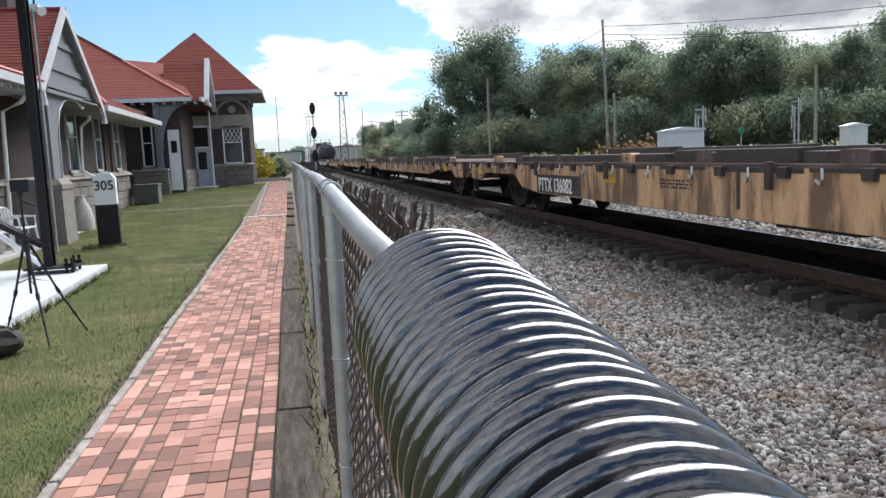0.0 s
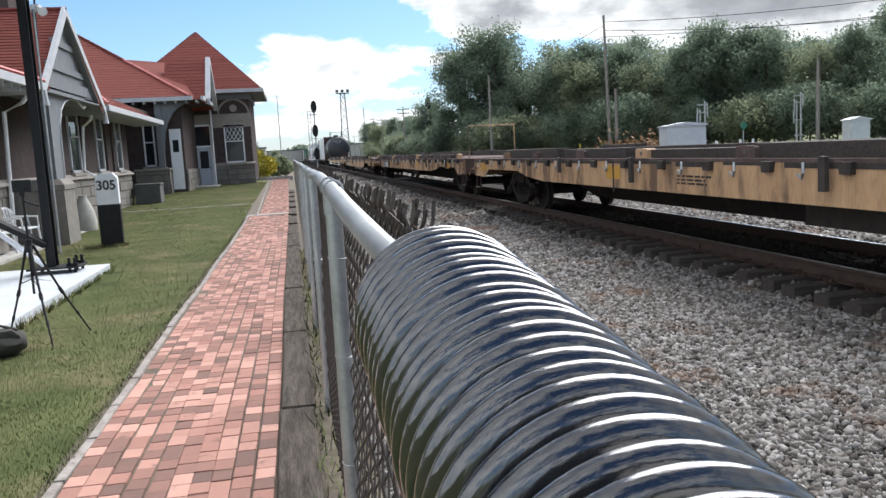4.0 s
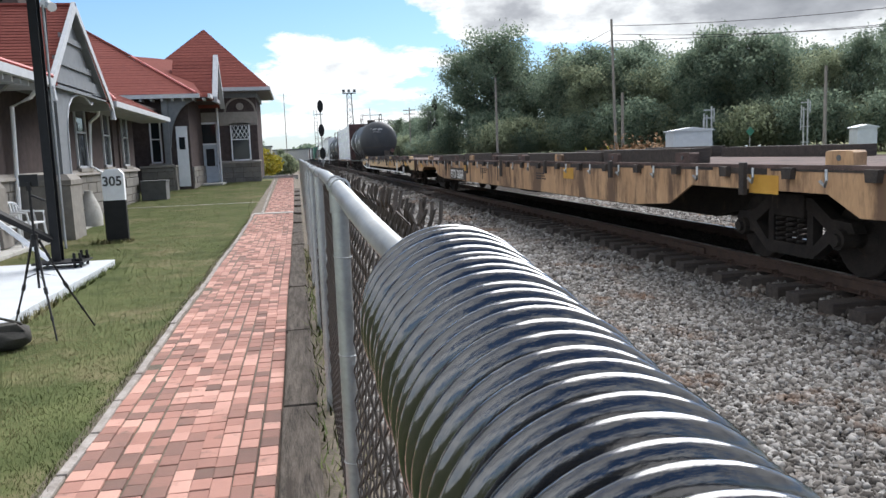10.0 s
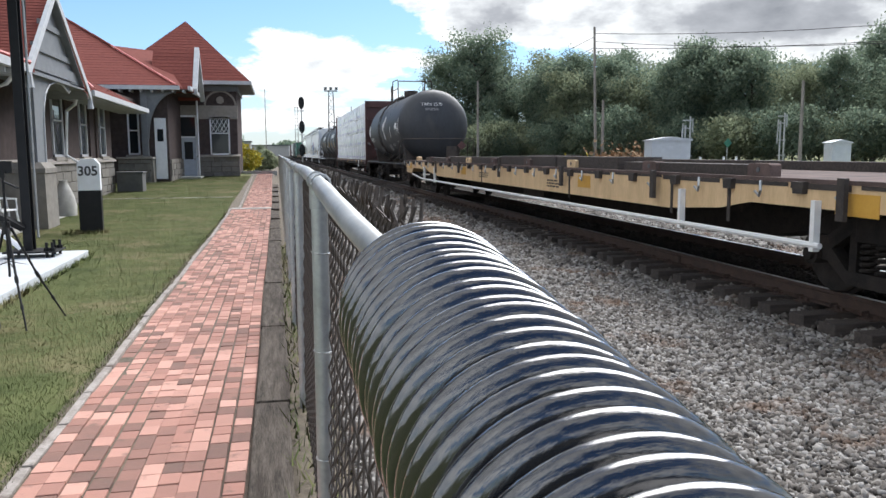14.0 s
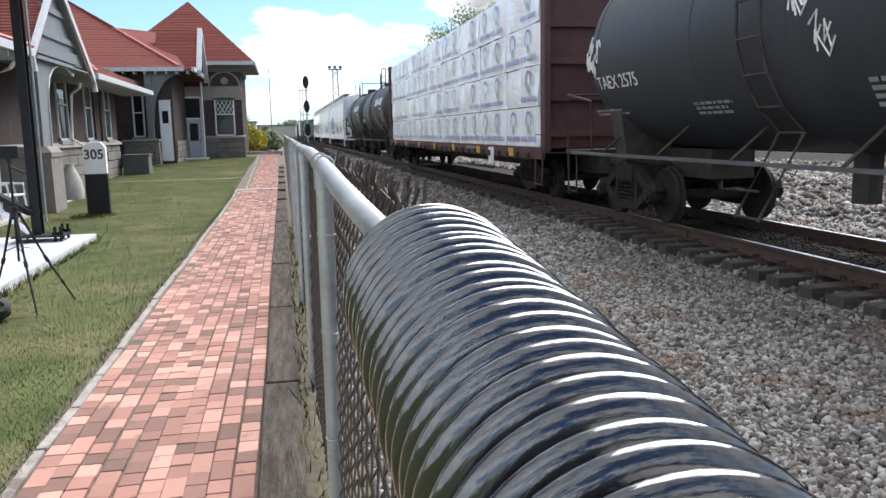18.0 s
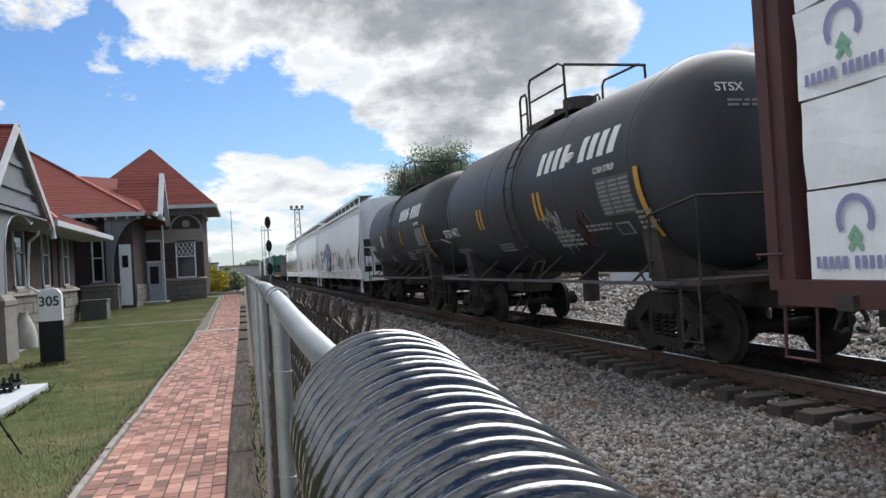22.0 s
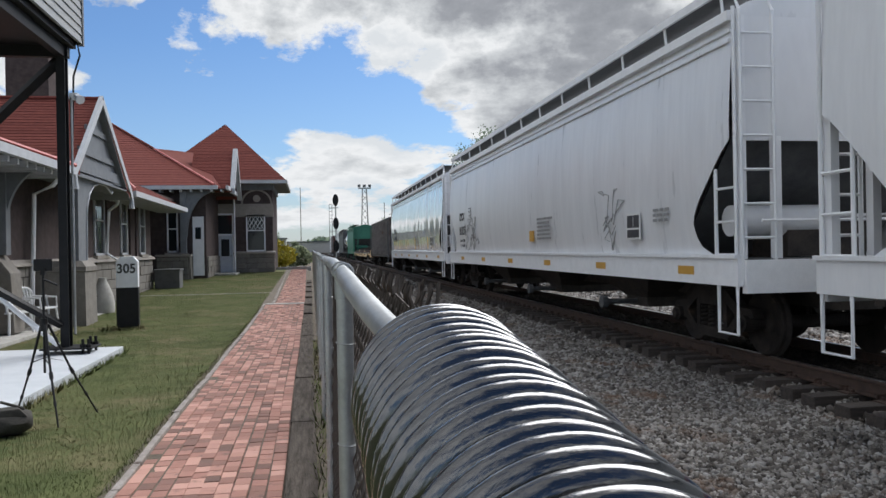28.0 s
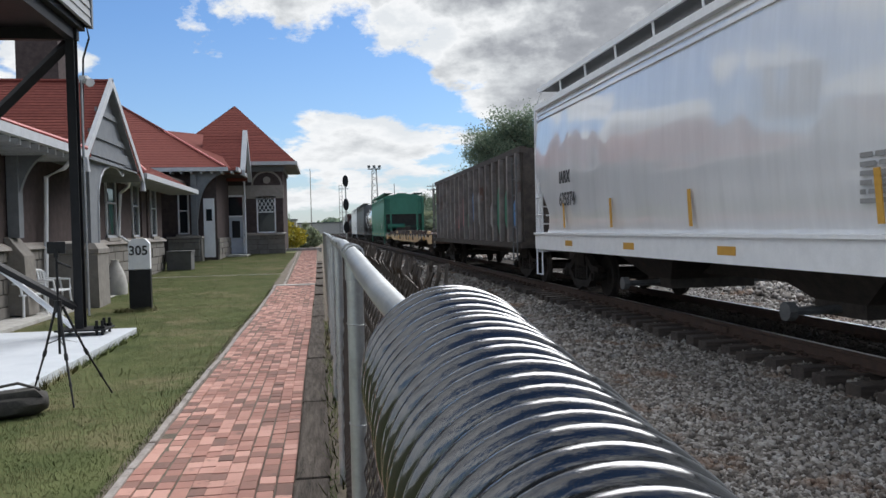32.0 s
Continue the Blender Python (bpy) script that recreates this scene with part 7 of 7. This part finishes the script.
# ---- beyond the track ----
def tree_mesh(seed, h, spread, leaf, n=5200, size=0.30):
    """Trunk and limbs, and a crown of leaves in uneven clumps with gaps."""
    rnd, rng = random.Random(seed), np.random.default_rng(seed)
    bm = bmesh.new()
    tube(bm, [(0, 0, -0.3), (0.05 * h * rnd.uniform(-0.4, 0.4), 0, 0.35 * h), (0, 0.02 * h, 0.8 * h)], 0.022 * h, 8, 0.006 * h)
    cl = []
    for k in range(13):
        a = k * 2.4 + rnd.uniform(-0.4, 0.4)
        z = h * (0.28 + 0.62 * k / 13)
        rad = spread * (0.35 + 0.75 * math.sin(math.pi * min(1, 0.16 + 0.72 * k / 13))) * rnd.uniform(0.6, 1.0)
        tip = (rad * math.cos(a), rad * math.sin(a), z + 0.12 * h)
        tube(bm, [(0, 0, z - 0.06 * h), (tip[0] * 0.5, tip[1] * 0.5, z + 0.03 * h), tip], 0.008 * h, 5, 0.002 * h)
        cl.append((*tip, spread * rnd.uniform(0.34, 0.58)))
        cl.append((tip[0] * 0.55, tip[1] * 0.55, z + rnd.uniform(0, 0.1) * h, spread * rnd.uniform(0.34, 0.5)))
    cl.append((0, 0, h * 0.93, spread * 0.42))
    trunk = mesh_of("trunk", bm, BARK)
    per = n // len(cl) + 1
    pts = []
    for x, y, z, r in cl:
        p = rng.normal(size=(per, 3))
        p /= np.linalg.norm(p, axis=1)[:, None]
        p *= (rng.uniform(0.35, 1.0, per) ** 0.5)[:, None] * r * np.array([1, 1, 0.8]) * (1 + 0.3 * rng.normal(size=(per, 1)))
        pts.append(p + np.array([x, y, z]))
    return trunk, leaf_mesh("crown", np.concatenate(pts), size, rng, leaf)


def build_trees():
    kinds = [tree_mesh(1, 16, 3.9, HAZY_LEAF, 17000, 0.155), tree_mesh(2, 13, 3.6, HAZY_LEAF, 14000, 0.16), tree_mesh(3, 12, 3.2, HAZY_LEAF2, 13000, 0.15), tree_mesh(4, 14, 3.4, HAZY_LEAF, 14000, 0.15), tree_mesh(5, 5, 2.6, HAZY_LEAF, 7000, 0.13), tree_mesh(6, 4, 2.4, HAZY_LEAF2, 6000, 0.13)]
    labels = ["tall broad green tree standing clear of the wood", "dense green roadside tree", "yellowing green tree in the wood", "tall dark green tree in the wood", "low dark green undergrowth", "pale green undergrowth"]
    rnd = random.Random(12)
    spots = [(0, 25.5, 100, 1.02), (0, 22.5, 103, 0.9), (0, 28.5, 104, 0.92), (3, 31.5, 102, 0.80), (1, 19.8, 112, 0.62), (1, 34, 96, 0.8)]
    for k in range(15):
        f = k / 14
        spots.append((1 + k % 3, 33 + 26 * f + rnd.uniform(-2, 2), 93 - 34 * f + rnd.uniform(-3, 3), rnd.uniform(0.80, 1.0) * (1 - 0.12 * f)))
    for k in range(12):
        f = k / 11
        spots.append((1 + (k + 1) % 3, 40 + 32 * f + rnd.uniform(-2, 2), 104 - 38 * f + rnd.uniform(-3, 3), rnd.uniform(0.92, 1.2) * (1 - 0.2 * f)))
    for k in range(46):
        f = k / 45
        spots.append((4 + k % 2, 24 + 36 * f + rnd.uniform(-2.5, 2.5), 96 - 46 * f + rnd.uniform(-4, 4), rnd.uniform(0.7, 1.15)))
    for x, y, s in ((24, 130, 0.5), (24, 150, 0.6), (26, 175, 0.65), (22, 200, 0.7), (29, 230, 0.8), (27, 270, 0.9), (33, 320, 1.0), (16, 330, 0.45), (-14, 120, 0.5), (-22, 170, 0.6), (-9, 190, 0.4), (-30, 240, 0.8), (-5, 260, 0.35), (-45, 280, 1.0), (-16, 330, 0.5), (-9.5, 62, 0.36), (-6.6, 75, 0.28), (-60, 300, 1.0), (50, 380, 1.1), (62, 70, 1.0), (66, 58, 1.0), (60, 45, 0.95), (70, 48, 1.1), (55, 34, 0.9), (64, 30, 0.9), (50, 20, 0.9), (60, 14, 1.0)):
        spots.append((1 + int(x * 7) % 3, x, y, s))
    for k in range(22):
        spots.append((4 + k % 2, 20.5 + rnd.uniform(-1.5, 5), 104 + 5.5 * k + rnd.uniform(-2, 2), rnd.uniform(0.6, 1.1)))
    for k, x, y, s in spots:
        m = Matrix.Translation((x, y, 0.2)) @ pose(0, 0, 0, 0, 0, rnd.uniform(0, 360)) @ Matrix.Scale(s, 4)
        name = "tree" if k < 4 else "undergrowth"
        ob = new(name)
        ob.matrix_basis = m
        tagged(ob, labels[k], "tree" if k < 4 else "shrub", "trees along the line" if k < 4 else "undergrowth along the line")
        for nm, me in (("trunk", kinds[k][0]), ("crown", kinds[k][1])):
            o = new(nm, me)
            o.parent = ob
    # far woods low on the horizon
    rng = np.random.default_rng(77)
    n = 16000
    x = rng.uniform(-420, 420, n)
    y = 430 + 60 * np.sin(x * 0.013) + rng.uniform(-15, 15, n)
    top = 5.0 + 2.5 * np.sin(x * 0.071) + 2.0 * np.sin(x * 0.19 + 1)
    p = np.stack([x, y, 0.5 + top * rng.uniform(0, 1, n)], 1)
    ob = new("far_woods", leaf_mesh("far_woods", p, 1.6, rng, HAZY_LEAF))
    tagged(ob, "low dark line of woods on the horizon", "woods", kind="stuff")


build_trees()


def utility_pole(x, y, h, arm, lean, label="weathered grey wooden utility pole"):
    p = empty("utility_pole", pose(x, y, 0.1, 0, lean, 0), label, "utility pole", "poles along the line")
    part("pole", bm_tube([(0, 0, -0.3), (0, 0, h)], 0.125, 10, 0.085), POLE, p)
    if arm:
        for k, z in enumerate((h - 0.5, h - 1.2)[:arm]):
            a = part("crossarm", bm_box(-1.15, 1.15, -0.06, 0.06, z - 0.06, z + 0.06), POLE, p)
            for dx in (-1.0, -0.5, 0.5, 1.0):
                part("insulator", bm_tube([(dx, 0, z + 0.06), (dx, 0, z + 0.2)], 0.05, 6), GREYS, a)
    return p


def build_far():
    utility_pole(24.2, 57.5, 11.0, 0, -1.5)
    utility_pole(22.8, 53.0, 5.2, 0, 0, "short bare wooden pole")
    utility_pole(30.0, 41.0, 5.6, 0, 0, "short bare wooden pole")
    utility_pole(18.5, 72.0, 8.2, 0, 0)
    for x, y, h, a in ((20.5, 143, 9.8, 2), (22, 190, 10, 2), (21.5, 205, 11, 1), (24, 250, 10, 2), (25, 290, 10, 2), (27, 340, 10, 1), (-20, 150, 14, 0), (-9, 170, 15, 0), (-2.5, 210, 18, 0)):
        utility_pole(x, y, h, a, 0)
    # sagging wires from the tall pole
    for k, (p, q, sag) in enumerate((((24.0, 57.5, 10.6), (60, 31, 12.0), 1.3), ((24.0, 57.5, 10.0), (60, 30, 10.6), 1.6), ((24.0, 57.5, 9.5), (60, 28, 10.0), 1.0), ((24.0, 57.5, 10.4), (20.5, 143, 9.6), 1.6), ((24.0, 57.5, 9.6), (20.5, 143, 8.8), 1.8), ((20.5, 143, 9.4), (22, 190, 9.6), 2.2), ((20.5, 143, 8.8), (22, 190, 9.0), 2.4))):
        p, q = Vector(p), Vector(q)
        thing("overhead_wire", bm_tube([p.lerp(q, t / 12) - Vector((0, 0, sag * 4 * (t / 12) * (1 - t / 12))) for t in range(13)], 0.022, 4), BLACKM, "dark sagging overhead wire", "wire", group="overhead wires")
    # equipment cabinets
    for x, y, w, d, h, lab in ((18.9, 36.0, 1.85, 1.7, 2.35, "pale metal signal equipment house"), (30.6, 38.6, 1.05, 1.0, 2.25, "pale metal equipment cabinet")):
        c = empty("equipment_cabinet", pose(x, y, 0.02, 0, 0, -14), lab, "cabinet")
        part("body", bm_box(-w / 2, w / 2, -d / 2, d / 2, 0.1, h - 0.15), SHEDM, c, bevel=0.01)
        part("roof", bm_prism([(-w / 2 - 0.08, h - 0.15), (0, h), (w / 2 + 0.08, h - 0.15), (w / 2 + 0.08, h - 0.20), (-w / 2 - 0.08, h - 0.20)], "y", -d / 2 - 0.08, d / 2 + 0.08), SHEDM, c)
        part("door", bm_box(-0.45, 0.45, -d / 2 - 0.03, -d / 2 - 0.002, 0.2, h - 0.45), SHEDM, c)
        part("plinth", bm_box(-w / 2 - 0.1, w / 2 + 0.1, -d / 2 - 0.1, d / 2 + 0.1, -0.1, 0.1), CONC, c)
    # slim signal masts with heads
    for x, y, h in ((23.3, 42.0, 3.6), (32.6, 46.5, 4.1)):
        s = empty("dwarf_mast", pose(x, y, 0.05), "grey steel antenna mast with side brackets", "mast")
        for dx in (-0.12, 0.18):
            part("mast", bm_tube([(dx, 0, 0), (dx, 0, h if dx > 0 else h - 0.5)], 0.055, 8), GALV, s)
        for z in (1.3, 2.3, h - 0.7, h - 0.25):
            part("bracket", bm_box(-0.30, 0.32, -0.03, 0.03, z, z + 0.08), GALV, s)
        for dx, z in ((-0.32, 2.4), (0.34, h - 0.6), (-0.28, h - 0.9)):
            part("antenna", bm_tube([(dx, 0, z - 0.3), (dx, 0, z + 0.5)], 0.04, 6), GALV, s)
    for x, y in ((26.0, 42.5), (26.7, 42.3), (23.9, 41.5)):
        thing("marker_post", bm_box(-0.05, 0.05, -0.05, 0.05, 0, 1.35), WHITE, "short white marker post", "post", pose(x, y, 0.0), group="marker posts")
    for x, y in ((17.6, 40.5), (16.3, 41.5)):
        thing("guy_guard", bm_tube([(0, 0, 0), (-0.35, 0, 1.5)], 0.05, 6), FLOWER, "leaning yellow guy-wire guard", "guard", pose(x + 5, y + 14, 0.1))
    rng = np.random.default_rng(5)
    n = 1500
    p = rng.normal(size=(n, 3)) * np.array([1.3, 1.0, 0.6])
    p[:, 2] = np.abs(p[:, 2]) + 0.3
    ob = new("dry_brush", leaf_mesh("dry_brush", p, 0.16, rng, TAN))
    ob.location = (23.0, 50.0, 0.1)
    tagged(ob, "clump of dry reddish brush", "brush")

    def signal(x, y, h, heads):
        s = empty("signal_mast", pose(x, y, 0.1), "railway signal mast with black heads and ladder", "signal")
        part("mast", bm_tube([(0, 0, 0), (0, 0, h)], 0.10, 10), GALV, s)
        for z in heads:
            hd = bmesh.new()
            rings(hd, [[(rx * math.cos(a * 0.5236), yy, z + rz * math.sin(a * 0.5236)) for a in range(12)] for yy, rx, rz in ((0.12, 0.30, 0.62), (-0.14, 0.42, 0.86), (-0.20, 0.42, 0.86))])
            hb = part("signal_head", hd, BLACKM, s)
            for dz in (0.45, 0.0, -0.45):
                part("hood", bm_tube([(0, -0.18, z + dz), (0, -0.48, z + dz)], 0.14, 10), BLACKM, hb)
        bm = bmesh.new()
        for dx in (-0.5, -0.9):
            tube(bm, [(dx, 0.2, 0), (dx, 0.2, h - 0.6)], 0.035, 5)
        z = 0.4
        while z < h - 0.6:
            tube(bm, [(-0.5, 0.2, z), (-0.9, 0.2, z)], 0.025, 4)
            z += 0.5
        part("ladder", bm, GREYS, s)
        for z in heads:
            part("service_stage", bm_box(-0.9, 0.4, 0.1, 0.7, z - 1.1, z - 1.04), GREYS, s)
    signal(3.55, 112, 8.6, (8.5, 5.2, 2.0))
    signal(19.3, 110, 8.4, (8.2, 5.0))
    # lattice flood-light tower far down the line
    t = empty("lattice_tower", pose(20.5, 300, 0.2), "tall lattice light tower in the distance", "tower")
    bm = bmesh.new()
    H, b, tp = 24.5, 1.5, 0.8
    for sx, sy in ((-1, -1), (1, -1), (1, 1), (-1, 1)):
        tube(bm, [(sx * b, sy * b, 0), (sx * tp, sy * tp, H)], 0.12, 5)
    for k in range(10):
        f, f2 = k / 10, (k + 1) / 10
        r0, r1 = b + (tp - b) * f, b + (tp - b) * f2
        tube(bm, [(-r0, -r0, H * f), (r1, -r1, H * f2)], 0.07, 4)
        tube(bm, [(r0, -r0, H * f), (-r1, -r1, H * f2)], 0.07, 4)
    part("lattice", bm, GREYS, t)
    part("stage", bm_box(-2.4, 2.4, -1.2, 1.2, H, H + 0.25), GREYS, t)
    for dx in (-2, 0, 2):
        part("flood_light", bm_box(dx - 0.5, dx + 0.5, -0.5, 0.5, H + 0.5, H + 1.5), GREYS, t)
    thing("radio_mast", bm_tube([(0, 0, 0), (0, 0, 19)], 0.14, 6), GREYS, "thin distant radio mast", "mast", pose(28, 300, 0.2))
    # low far buildings
    for x, y, w, h in ((-30, 330, 40, 6), (45, 420, 60, 7), (-2, 380, 24, 5)):
        b = empty("far_building", pose(x, y, 0.3), "low pale building in the distance", "building")
        part("wall", bm_box(-w / 2, w / 2, -5, 5, 0, h), CONC, b)
        part("roof", bm_box(-w / 2 - 0.4, w / 2 + 0.4, -5.4, 5.4, h, h + 0.5), GREYS, b)
    rs = empty("road_sign", pose(29.0, 47.0, 0.2), "small green road sign on a post", "sign")
    part("plate", bm_prism([(-0.3, 2.0), (0.0, 2.3), (0.3, 2.0), (0.0, 1.7)], "y", -0.02, 0.02), GREENP, rs)
    part("post", bm_tube([(0, 0.04, -0.2), (0, 0.04, 2.1)], 0.03, 6), GALV, rs)


build_far()


# ---- what moves ----
def gone(t):
    """Metres that the train has come by t seconds."""
    return 7.15 * t + 0.05 * t * t if t < 5 else 37.0 + 7.65 * (t - 5)


def motions():
    for car, u in CARS:
        walk(car, [(t, pose(TRACK_X, u - gone(t), RAIL_Z)) for t in range(0, 33)])
    step = 1 / 12.5
    for wheel, dy in WHEELS:
        walk(wheel, [(min(32.0, k * step), pose(0, dy, WHEEL_R, math.degrees(gone(min(32.0, k * step)) / WHEEL_R) % 360, 0, 0)) for k in range(401)])


motions()
